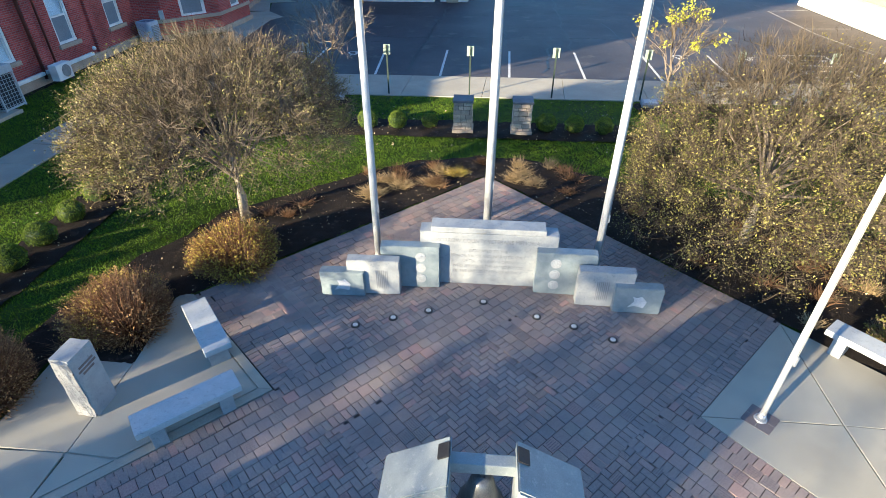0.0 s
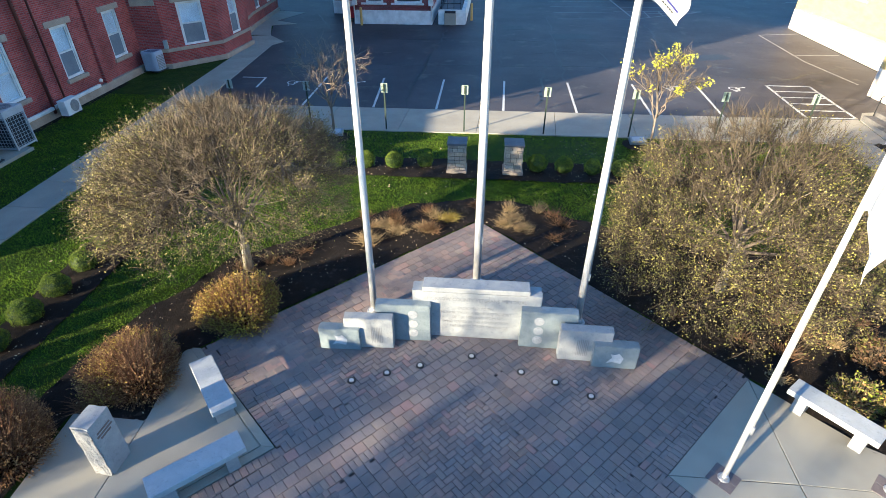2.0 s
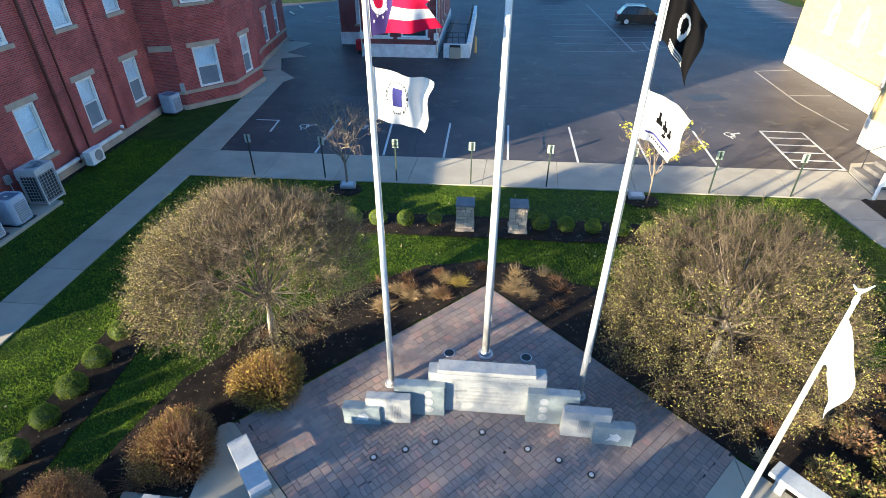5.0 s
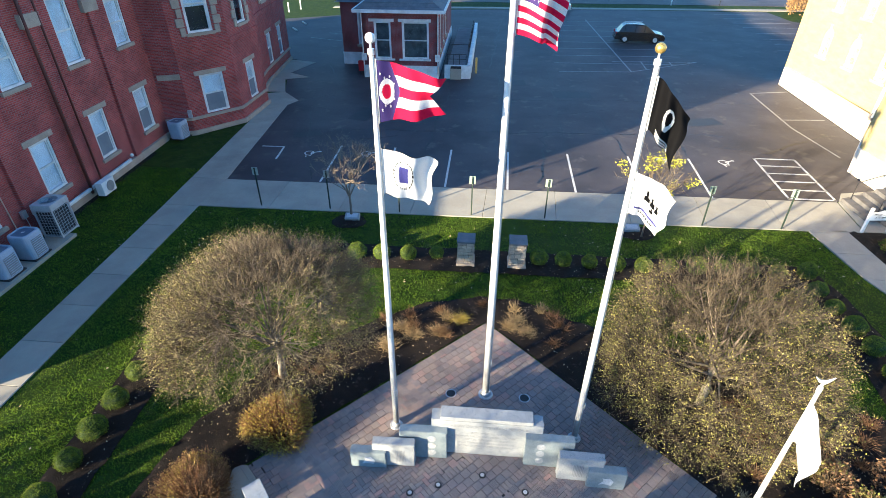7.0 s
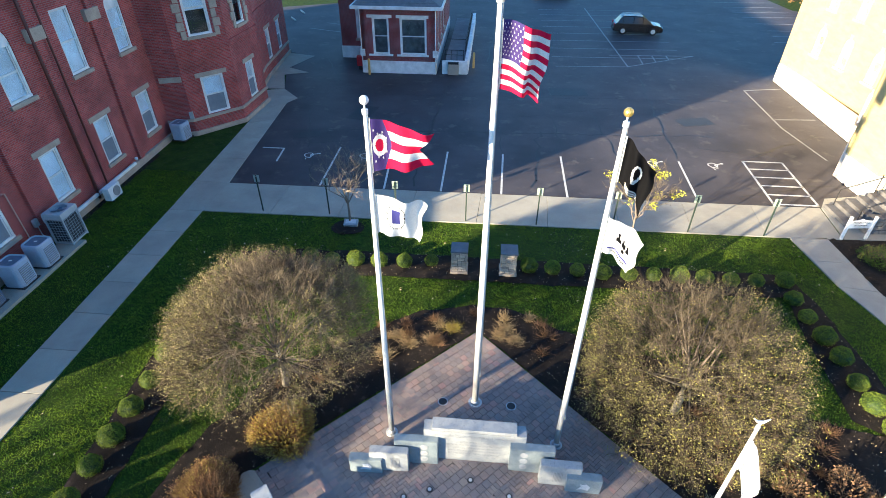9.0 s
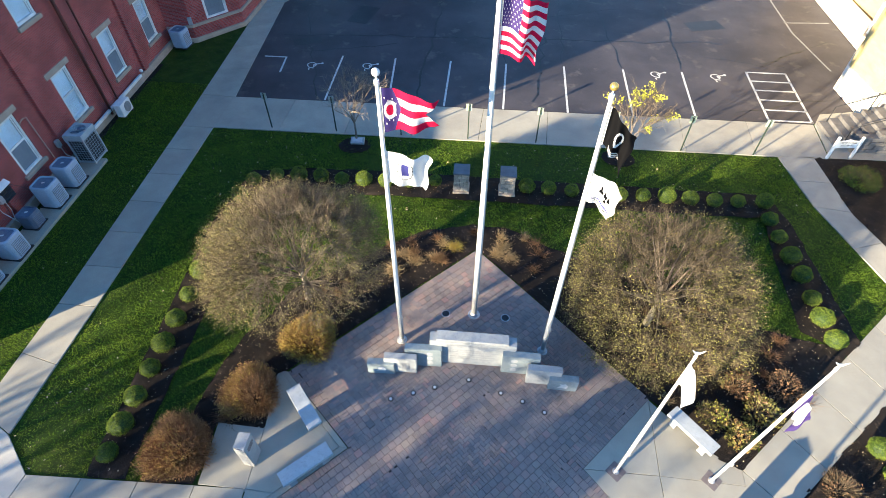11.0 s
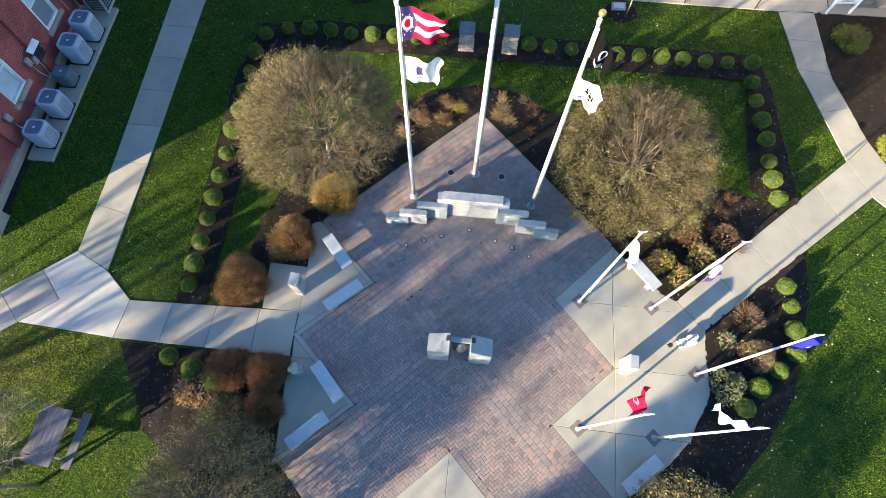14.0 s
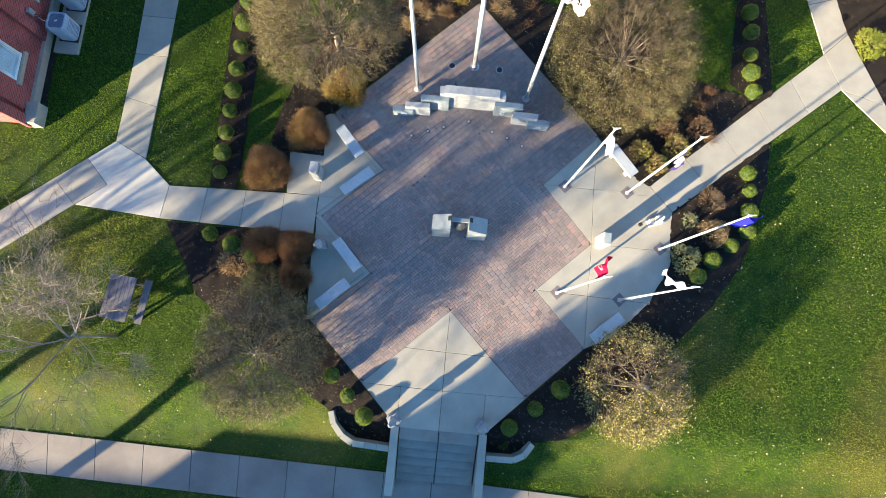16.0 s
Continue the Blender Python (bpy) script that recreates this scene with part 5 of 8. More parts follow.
def twiggy_shrub(name, x, y, r, h, seed, label, twig, leaf_mats, twigs=3500, leaves=2500, size=0.02):
    """A rounded deciduous shrub: fine upright stems fanning out from the ground, small leaves near the tips."""
    rng = np.random.default_rng(seed)
    ob = thing(name, x, y, z=ground_z(x, y), label=label, category="shrub", group="deciduous shrubs")
    tips = dome_points(rng, twigs, r, r, 0.25 * h, h, lo=0.35, shell=0.62)
    tips[:, :2] *= 1 + 0.10 * np.sin(3 * np.arctan2(tips[:, 1], tips[:, 0]) + seed)[:, None]
    tips += rng.normal(size=tips.shape) * [0.03, 0.03, 0.05] * r
    length = rng.uniform(0.35, 0.8, (twigs, 1))
    root = tips * [0.42, 0.42, 0.0]
    base = tips + (root - tips) * length
    base[:, 2] = np.maximum(0.0, base[:, 2])
    part("crown", strip_mesh(rng, base, tips, rng.choice((0.0028, 0.0038, 0.0052), twigs), 0.07, cross=False), twig, ob)["kind"] = "stuff"
    for mat, share in leaf_mats:
        k = int(leaves * share)
        p = tips[rng.integers(0, twigs, k)]
        p = p + (p * [0.42, 0.42, 0.0] - p) * rng.uniform(0, 0.25, (k, 1)) + rng.normal(size=(k, 3)) * 0.012
        # clumps of leaves, most on the crown of the shrub
        w = np.sin(p[:, 0] * 3.1 / r + seed) + np.cos(p[:, 1] * 2.7 / r + seed) + 1.8 * p[:, 2] / h + 0.5 * p[:, 1] / r + rng.normal(size=k) * 0.3
        if share < 0.5:
            p = p[w > np.quantile(w, 0.6)]
        part("foliage", leaf_mesh(rng, p, size), mat, ob)["kind"] = "stuff"
    return ob


twiggy_shrub("barberry", -7.2, 5.2, 1.0, 1.15, 21, "rounded russet twiggy shrub with a few yellow leaves", TWIG_RED, ((LEAF_RUST, 0.8), (LEAF_GOLD, 0.49)), 10000, 10000, 0.018)
twiggy_shrub("barberry", -5.75, 6.98, 0.92, 1.1, 22, "rounded russet and yellow twiggy shrub beside the bench", TWIG_RED, ((LEAF_RUST, 0.7), (LEAF_GOLD, 0.49), (LEAF_YELLOW, 0.40)), 10000, 10000, 0.018)
twiggy_shrub("forsythia", -4.5, 8.98, 0.95, 1.0, 23, "rounded golden yellow autumn shrub beside the plaza", TWIG_RED, ((LEAF_RUST, 0.4), (LEAF_SPRING, 0.49), (LEAF_YELLOW, 0.75)), 9000, 9000, 0.021)
twiggy_shrub("barberry", -6.95, 2.15, 0.8, 0.9, 24, "rounded dark red twiggy shrub beside the walk", TWIG_RED, ((LEAF_RUST, 0.8), (LEAF_BROWN, 0.4), (LEAF_OLIVE, 0.08)), 8000, 9000, 0.014)
twiggy_shrub("barberry", -5.65, 2.15, 0.8, 0.9, 25, "rounded dark red twiggy shrub beside the walk", TWIG_RED, ((LEAF_RUST, 0.8), (LEAF_BROWN, 0.4), (LEAF_OLIVE, 0.08)), 8000, 9000, 0.014)
twiggy_shrub("barberry", -5.5, 0.95, 0.7, 0.85, 26, "rounded dark red twiggy shrub beside the pad", TWIG_RED, ((LEAF_RUST, 0.8), (LEAF_BROWN, 0.35)), 7000, 8000, 0.014)


# ---- courthouse to the west ----
def wall_with_openings(length, height, thick, holes):
    """An upright wall from x = 0 to length, outer face at y = 0, with rectangular or arched openings cut right through.
    holes: (x0, x1, z0, z1)."""
    bm = bmesh.new()
    xs = sorted({0.0, length, *[h[0] for h in holes], *[h[1] for h in holes]})
    zs = sorted({0.0, height, *[h[2] for h in holes], *[h[3] for h in holes]})
    grid = {}

    def v(i, k, y):
        if (i, k, y) not in grid:
            grid[i, k, y] = bm.verts.new((xs[i], y, zs[k]))
        return grid[i, k, y]

    def solid(i, k):
        if not (0 <= i < len(xs) - 1 and 0 <= k < len(zs) - 1):
            return False
        cx, cz = (xs[i] + xs[i + 1]) / 2, (zs[k] + zs[k + 1]) / 2
        return not any(h[0] < cx < h[1] and h[2] < cz < h[3] for h in holes)
    for i in range(len(xs) - 1):
        for k in range(len(zs) - 1):
            if not solid(i, k):
                continue
            bm.faces.new((v(i, k, 0.0), v(i + 1, k, 0.0), v(i + 1, k + 1, 0.0), v(i, k + 1, 0.0)))
            bm.faces.new((v(i, k, thick), v(i, k + 1, thick), v(i + 1, k + 1, thick), v(i + 1, k, thick)))
            for di, dk, a, b in ((-1, 0, (i, k), (i, k + 1)), (1, 0, (i + 1, k), (i + 1, k + 1)), (0, -1, (i, k), (i + 1, k)), (0, 1, (i, k + 1), (i + 1, k + 1))):
                if not solid(i + di, k + dk):
                    bm.faces.new((v(*a, 0.0), v(*b, 0.0), v(*b, thick), v(*a, thick)))
    return bm


def window_unit(parent, name, m, w, h, shade, arch=False, sill=True, lintel=True, spandrel=None, screen=False, room=None, blind=None):
    """A white sash window in an opening w by h; m puts its lower middle on the wall's outer face, -y outwards."""
    win = new(name)
    win.parent = parent
    win.matrix_basis = m
    bm = bmesh.new()
    for s in (-1, 1):
        box((0.11, 0.12, h), (s * (w / 2 - 0.055), 0.10, h / 2), bm=bm)
    box((w, 0.12, 0.11), (0, 0.10, h - 0.055), bm=bm)
    box((w, 0.14, 0.10), (0, 0.09, 0.05), bm=bm)
    part("window_frame", bm, WHITE, win)
    part("meeting_rail", box((w - 0.2, 0.06, 0.07), (0, 0.10, h * 0.5)), WHITE, win)
    part("sash_stile", box((0.05, 0.05, h - 0.2), (-w / 2 + 0.135, 0.11, h / 2)), WHITE, win)
    part("sash_stile", box((0.05, 0.05, h - 0.2), (w / 2 - 0.135, 0.11, h / 2)), WHITE, win)
    for k in (0, 1):
        pane = part("pane", box((w - 0.3, 0.012, h / 2 - 0.13), (0, 0.125, h * (0.26 + 0.48 * k))), GLASS, win)
        pane.visible_shadow = False
    if shade > 0:
        part("blind", box((w - 0.24, 0.02, (h - 0.2) * shade), (0, 0.155, h - 0.1 - (h - 0.2) * shade / 2)), blind or BLIND, win, "lowered pale roller blind")
    if screen:
        part("insect_screen", box((w - 0.26, 0.008, h / 2 - 0.12), (0, 0.09, h * 0.26)), SCREEN, win, "grey insect screen")
    # flat panel in place of the room; by default its colour carries the indoor shade
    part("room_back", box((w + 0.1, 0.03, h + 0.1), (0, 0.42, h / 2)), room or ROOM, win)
    if sill:
        part("window_sill", box((w + 0.24, 0.26, 0.16), (0, 0.03, -0.08), bevel=0.012), LIMESTONE, win, "weathered limestone sill")
    if lintel:
        part("lintel", box((w + 0.5, 0.16, 0.24), (0, 0.05, h + 0.12), bevel=0.012), LIMESTONE, win, "limestone lintel")
    if arch:
        bm = bmesh.new()
        n = 14
        a = [(w / 2 * math.cos(math.pi * k / n), w / 2 * math.sin(math.pi * k / n)) for k in range(n + 1)]
        fr = [bm.verts.new((u, 0.05, h + v)) for u, v in a]
        bk = [bm.verts.new((u, 0.14, h + v)) for u, v in a]
        bm.faces.new(fr)
        for i in range(n):
            bm.faces.new((fr[i], fr[i + 1], bk[i + 1], bk[i]))
        part("arched_head", bm, WHITE, win)
        for s in (-1, 1):       # wall filling the corners above the arch
            bm = bmesh.new()
            pts = [(s * w / 2, w / 2)] + [(s * w / 2 * math.cos(math.pi / 2 * k / 7), w / 2 * math.sin(math.pi / 2 * k / 7)) for k in range(8)]
            fr = [bm.verts.new((u, 0.004, h + v)) for u, v in pts]
            bk = [bm.verts.new((u, 0.2, h + v)) for u, v in pts]
            bm.faces.new(fr)
            for i in range(len(pts)):
                bm.faces.new((fr[i], fr[(i + 1) % len(pts)], bk[(i + 1) % len(pts)], bk[i]))
            part("spandrel", bm, spandrel, win)
        part("keystone", box((0.2, 0.12, 0.26), (0, 0.0, h + w / 2 + 0.12), bevel=0.01), LIMESTONE, win)
    return win


court = thing("courthouse", -17.175, 6.205, rz=1.25, label="red brick courthouse with white sash windows and limestone trim", category="building")
LEN, TALL = 21.8, 13.5
WIN_Y = [1.9, 5.5, 9.2, 12.9, 16.6, 20.2]          # along the east wall, from its southern end
holes = []
for u in WIN_Y:
    holes.append((u - 0.58, u + 0.58, 1.12, 3.25))
    holes.append((u - 0.6, u + 0.6, 5.4, 8.05))
WING, LOW = 2.5, 4.4                             # the southern end is a lower wing; unseen upper wall cut back to fit the shadow edge
bm = wall_with_openings(LEN - WING, TALL, 0.45, [(h[0] - WING, h[1] - WING, h[2], h[3]) for h in holes if h[0] > WING])
part("wall_east", bm, BRICK_NS, court).matrix_basis = pose(0, WING, 0, 0, 0, 90)
part("wall_wing", wall_with_openings(WING, LOW, 0.45, [h for h in holes if h[0] < WING and h[2] < LOW]), BRICK_NS, court).matrix_basis = pose(0, 0, 0, 0, 0, 90)
part("wing_roof", prism([(-22, -0.15), (0.2, -0.15), (0.2, WING), (-22, WING)], LOW, LOW + 0.2), SHINGLE, court)
for n, u in enumerate(WIN_Y):
    window_unit(court, "window", pose(0, u, 1.12, 0, 0, 90), 1.16, 2.13, 1.0, screen=n in (2, 4, 5))
    if u > WING:
        window_unit(court, "window", pose(0, u, 5.4, 0, 0, 90), 1.2, 2.05 if n % 2 else 2.65, 1.0, arch=(n % 2 == 1), lintel=False, spandrel=BRICK_NS)
for u in (0.0, 3.7, 7.4, 11.05, 14.75, 18.4):
    ph = TALL - 0.4 if u > WING else LOW - 0.3
    part("pilaster", box((0.16, 0.42, ph), (0.06, u, ph / 2 + 0.15)), BRICK_NS, court)
part("downpipe", tube([(0.2, 14.35, 0.2), (0.2, 14.35, 12.8)], 0.06, 8), PIPE, court, "dark brown rain pipe", smooth=True)
part("downpipe", tube([(0.16, 15.2, 0.2), (0.16, 15.2, 12.8)], 0.045, 8), PIPE, court, "dark brown rain pipe", smooth=True)
part("plinth", box((0.16, LEN, 0.36), (0.07, LEN / 2, 0.16), bevel=0.02), LIMESTONE, court, "limestone base course")
for u in (7.4, 11.05, 14.75, 18.4):
    part("belt_block", box((0.26, 1.0, 0.5), (0.06, u, 7.45), bevel=0.02), LIMESTONE, court)
part("cornice", box((0.7, LEN - WING + 0.2, 0.5), (0.15, (LEN + WING) / 2, TALL + 0.1), bevel=0.04), LIMESTONE, court)
part("wall_south", wall_with_openings(22.0, LOW, 0.45, [(3, 4.2, 1.1, 3.2), (8, 9.2, 1.1, 3.2), (13, 14.2, 1.1, 3.2)]), BRICK_EW, court).matrix_basis = pose(-22.0, 0, 0)
part("wall_south_upper", box((21.5, 0.45, TALL), (-11.22, WING + 0.23, TALL / 2)), BRICK_EW, court)
part("corner_block", box((0.5, 0.9, 0.55), (0.28, 0.3, 0.25), bevel=0.03), LIMESTONE, court)
part("roof", prism([(-22, WING - 0.2), (0.3, WING - 0.2), (0.3, 42), (-22, 42)], TALL + 0.3, TALL + 0.5), SHINGLE, court)
part("wall_back", box((0.45, 42, TALL), (-21.8, 21, TALL / 2)), BRICK_NS, court)

# the octagonal bay and the wing beyond
BAY = [(0.0, 21.8), (1.30, 22.2), (3.35, 24.5), (3.55, 28.2), (2.4, 30.1), (1.9, 33.0), (1.4, 40.0)]
for n, ((x1, y1), (x2, y2)) in enumerate(zip(BAY, BAY[1:])):
    d = math.hypot(x2 - x1, y2 - y1)
    a = math.degrees(math.atan2(y2 - y1, x2 - x1))
    holes, units = [], []
    if n == 1:
        units = [(d / 2 + 0.1, 1.36)]
    elif n == 2:
        units = [(d / 2 + 0.1, 1.1)]
    elif n == 5:
        units = [(1.6, 1.1), (4.6, 1.1)]
    for u, ww in units:
        holes += [(u - ww / 2, u + ww / 2, 1.05, 3.2), (u - ww / 2, u + ww / 2, 5.4, 8.2)]
    bm = wall_with_openings(d, TALL, 0.45, holes)
    wl = part("bay_wall", bm, (BRICK_EW, BRICK_DG, BRICK_NS, BRICK_DG, BRICK_NS, BRICK_NS)[n], court)
    wl.matrix_basis = pose(x1, y1, 0, 0, 0, a)
    base = pose(x1, y1, 0, 0, 0, a)
    for u, ww in units:
        window_unit(court, "window", base @ pose(u, 0, 1.05), ww, 2.15, 0.55, sill=False, screen=True)
        window_unit(court, "window", base @ pose(u, 0, 5.4), ww, 2.8, 0.55, lintel=False)
        for k in range(6):
            for s in (-1, 1):
                wq = 0.42 if k % 2 else 0.28
                b = part("quoin", box((wq, 0.10, 0.42), (u + s * (ww / 2 + 0.12 + wq / 2), -0.02, 5.5 + 0.46 * k), bevel=0.012), LIMESTONE, court)
                b.matrix_basis = base
    b = part("belt_course", box((d + 0.06, 0.12, 0.16), (d / 2, -0.03, 0.93), bevel=0.01), LIMESTONE, court)
    b.matrix_basis = base
    b = part("brick_band", box((d + 0.1, 0.1, 0.3), (d / 2, -0.04, 4.75)), BRICK_DG, court)
    b.matrix_basis = base
    b = part("plinth", box((d + 0.1, 0.14, 0.26), (d / 2, -0.05, 0.12), bevel=0.02), LIMESTONE, court)
    b.matrix_basis = base
    if n == 0:
        b = part("stone_block", box((1.15, 0.1, 0.28), (d / 2 + 0.05, -0.03, 3.3), bevel=0.012), LIMESTONE, court)
        b.matrix_basis = base
        b = part("meter_box", box((0.22, 0.12, 0.42), (d - 0.02, -0.08, 1.25), bevel=0.01), STEEL, court)
        b.matrix_basis = base

# ---- small brick office in the lot ----
hut = thing("drive_up_office", -6.3, 44.0, rz=0.5, label="small red brick office with grey hipped roof and white trim", category="building")
HUT_W, HUT_D, HUT_H, HUT_P = 5.6, 16.0, 4.8, 0.95
part("plinth", box((HUT_W + 0.16, HUT_D, HUT_P), (0, 5.3, HUT_P / 2), bevel=0.02), WHITE, hut, "white painted base")
fr = wall_with_openings(HUT_W, HUT_H - HUT_P, 0.3, [(0.87, 2.13, 0.5, 3.1), (2.95, 4.95, 0.5, 3.1)])
fo = part("wall_south", fr, BRICK_HUT, hut)
fo.matrix_basis = pose(-HUT_W / 2, -2.68, HUT_P)
window_unit(hut, "window", pose(-HUT_W / 2 + 1.5, -2.68, HUT_P + 0.5), 1.26, 2.6, 0.0, sill=False, lintel=False, room=ROOM_PALE)
window_unit(hut, "window", pose(-HUT_W / 2 + 3.95, -2.68, HUT_P + 0.5), 2.0, 2.6, 0.0, sill=False, lintel=False, room=ROOM_PALE)
for cx, ww in ((-HUT_W / 2 + 1.45, 1.85), (-HUT_W / 2 + 3.9, 2.4)):
    part("lintel_board", box((ww, 0.1, 0.2), (cx, -2.72, HUT_P + 3.2), bevel=0.01), WHITE, hut)
    part("sill_board", box((ww, 0.14, 0.12), (cx, -2.74, HUT_P + 0.44), bevel=0.01), WHITE, hut)
ea = part("wall_east", wall_with_openings(HUT_D, HUT_H - HUT_P, 0.3, [(2.2, 3.2, 0.6, 3.3), (5.2, 6.2, 0.6, 3.3), (8.2, 9.2, 0.6, 3.3)]), BRICK_HUT_SIDE, hut)
ea.matrix_basis = pose(HUT_W / 2, -2.68, HUT_P, 0, 0, 90)
for u in (2.7, 5.7, 8.7):
    window_unit(hut, "window", pose(HUT_W / 2, -2.68 + u, HUT_P + 0.6, 0, 0, 90), 1.0, 2.7, 0.4, sill=True, lintel=False)
we = part("wall_west", wall_with_openings(HUT_D, HUT_H - HUT_P, 0.3, []), BRICK_HUT_SIDE, hut)
we.matrix_basis = pose(-HUT_W / 2, -2.68 + HUT_D, HUT_P, 0, 0, -90)
part("wing", box((2.6, 8.0, HUT_H - HUT_P), (-HUT_W / 2 - 1.25, 5.3, (HUT_H + HUT_P) / 2)), BRICK_HUT, hut)
part("wing_plinth", box((2.7, 8.1, HUT_P), (-HUT_W / 2 - 1.25, 5.3, HUT_P / 2)), WHITE, hut)
window_unit(hut, "window", pose(-HUT_W / 2 - 0.75, 1.12, 1.6), 0.9, 2.7, 1.0, sill=True, lintel=False)
for x in (-HUT_W / 2 - 0.02, HUT_W / 2 + 0.02):
    part("downpipe", tube([(x, -2.74, 0.3), (x, -2.74, HUT_H)], 0.045, 8), WHITE, hut, smooth=True)


def hip_roof(x0, x1, y0, y1, z0, rise):
    """A hipped roof with a lapped shingle course every 0.3 m."""
    bm = bmesh.new()
    half = (x1 - x0) / 2
    n = 9
    prev = None
    for k in range(n + 1):
        t = k / n * 0.96
        for lift in ((0.0,) if k == 0 else (-0.028, 0.0)):
            ring = [bm.verts.new(p) for p in ((x0 + half * t, y0 + half * t, z0 + rise * t + lift), (x1 - half * t, y0 + half * t, z0 + rise * t + lift),
                                              (x1 - half * t, y1 - half * t, z0 + rise * t + lift), (x0 + half * t, y1 - half * t, z0 + rise * t + lift))]
            if prev:
                for i in range(4):
                    bm.faces.new((prev[i], prev[(i + 1) % 4], ring[(i + 1) % 4], ring[i]))
            prev = ring
    bm.faces.new(prev)
    return bm


part("roof", hip_roof(-HUT_W / 2 - 0.5, HUT_W / 2 + 0.5, -3.2, 13.8, HUT_H + 0.1, 1.9), SHINGLE, hut, "grey shingled hipped roof")
bm = bmesh.new()
for sx, sy, cx, cy in ((HUT_W + 1.1, 0.1, 0, -3.22), (0.1, 17, -HUT_W / 2 - 0.52, 5.3), (0.1, 17, HUT_W / 2 + 0.52, 5.3)):
    box((sx, sy, 0.22), (cx, cy, HUT_H + 0.02), bm=bm)
part("gutter", bm, WHITE, hut, "white gutter and fascia")
part("soffit", box((HUT_W + 1.0, 17, 0.04), (0, 5.3, HUT_H - 0.06)), WHITE, hut)
part("wing_roof", hip_roof(-HUT_W / 2 - 2.9, -HUT_W / 2 + 1.2, 0.9, 9.8, HUT_H - 0.02, 1.2), SHINGLE, hut)
RAMP_DECK = surface("ramp_deck", (0.15, 0.155, 0.165), (0.21, 0.215, 0.225), scale=1.5, rough=0.85, bump=0.15, stain=0.3)
ramp = thing("access_ramp", -1.55, 50.0, label="concrete access ramp with black railing and pale kerb wall", category="ramp")
part("deck", box((1.5, 15.2, 0.86), (-0.5, -0.7, 0.43), bevel=0.02), RAMP_DECK, ramp)
part("front_wall", box((1.95, 0.22, 1.0), (-0.45, -8.35, 0.5), bevel=0.02), WHITE, ramp, "white painted end wall")
part("kerb_wall", box((0.28, 16.6, 1.1), (0.45, 0.05, 0.55), bevel=0.02), WHITE, ramp)
for x in (-1.2, -0.75, -0.3, 0.2):
    part("rail_post", box((0.04, 0.04, 0.8), (x, -8.2, 1.35)), DARK, ramp)
for z in (1.4, 1.75):
    part("rail", tube([(-1.25, -8.2, z), (0.22, -8.2, z)], 0.022), DARK, ramp)
for k in range(8):
    part("rail_post", box((0.04, 0.04, 0.95), (0.22, -5.2 + 1.6 * k, 1.35)), DARK, ramp)
part("rail", tube([(0.22, -5.2, 1.82), (0.22, 6.0, 1.82)], 0.025), DARK, ramp)
part("rail", tube([(0.22, -5.2, 1.45), (0.22, 6.0, 1.45)], 0.018), DARK, ramp)
part("end_rail", tube([(0.22, -5.2, 1.82), (-1.2, -5.2, 1.82)], 0.025), DARK, ramp)
bin_ = thing("waste_bin", -2.1, 41.6, label="pale boxy litter bin with a dark lid", category="bin")
part("body", box((0.85, 0.6, 0.8), (0, 0, 0.4), bevel=0.03), CONCRETE, bin_)
part("lid", box((0.8, 0.55, 0.16), (0, 0, 0.88), bevel=0.03), DARK, bin_)

# ---- buff building to the east ----
church = thing("buff_building", 22.0, 30.6, label="tall pale buff building with arched windows, glaring in low sun", category="building")
CH = 13.0
cw = part("wall_west", wall_with_openings(24.0, CH, 0.6, [(3.05 + 2.97 * k, 3.95 + 2.97 * k, z0, z1) for k in range(4) for z0, z1 in ((2.85, 4.6), (5.7, 7.5), (9.0, 10.6))]), BUFF, church)
cw.matrix_basis = pose(0.4, 12.0, 0, 0, 0, -88)
part("plinth", box((0.5, 15.0, 1.3), (0.2, 4.4, 0.65), rz=-2, bevel=0.03), BUFF_BASE, church)
part("wall_north", box((24.0, 0.6, CH), (12.4, 11.9, CH / 2)), BUFF, church)
TOWER = [(0.0, 0.3), (-1.35, -1.25), (-3.05, -3.77), (-2.9, -6.3), (-1.2, -6.5), (7.0, -6.5), (7.0, 0.3)]
part("tower", prism(TOWER, 0.0, CH + 4.0), BUFF, church)
part("tower_plinth", prism([(x * 1.03 - 0.06, y * 1.015 - 0.05) for x, y in TOWER], 0.0, 1.25, bevel=0.03), BUFF_BASE, church, "pale rendered base")
for u, z0 in ((0.42, 2.4), (0.42, 6.0), (0.42, 9.6)):
    (ax, ay), (bx, by) = TOWER[1], TOWER[2]
    turn = math.degrees(math.atan2(by - ay, bx - ax))
    m = pose(ax + (bx - ax) * u, ay + (by - ay) * u, z0, 0, 0, turn) @ pose(0, -0.17, 0)
    win = new("window")
    win.parent, win.matrix_basis = church, m
    part("window_frame", box((0.95, 0.10, 1.5), (0, 0.12, 0.75), bevel=0.02), WHITE, win)
    part("pane", box((0.75, 0.02, 1.3), (0, 0.06, 0.75)), CAR_GLASS, win)
    part("glazing_bar", box((0.04, 0.03, 1.3), (0, 0.05, 0.75)), WHITE, win)
    part("window_sill", box((1.15, 0.2, 0.12), (0, 0.08, -0.06), bevel=0.01), LIMESTONE, win)
part("roof", prism([(-0.3, -6), (24, -6), (24, 12.4), (-0.3, 12.4)], CH, CH + 0.4), SHINGLE, church)
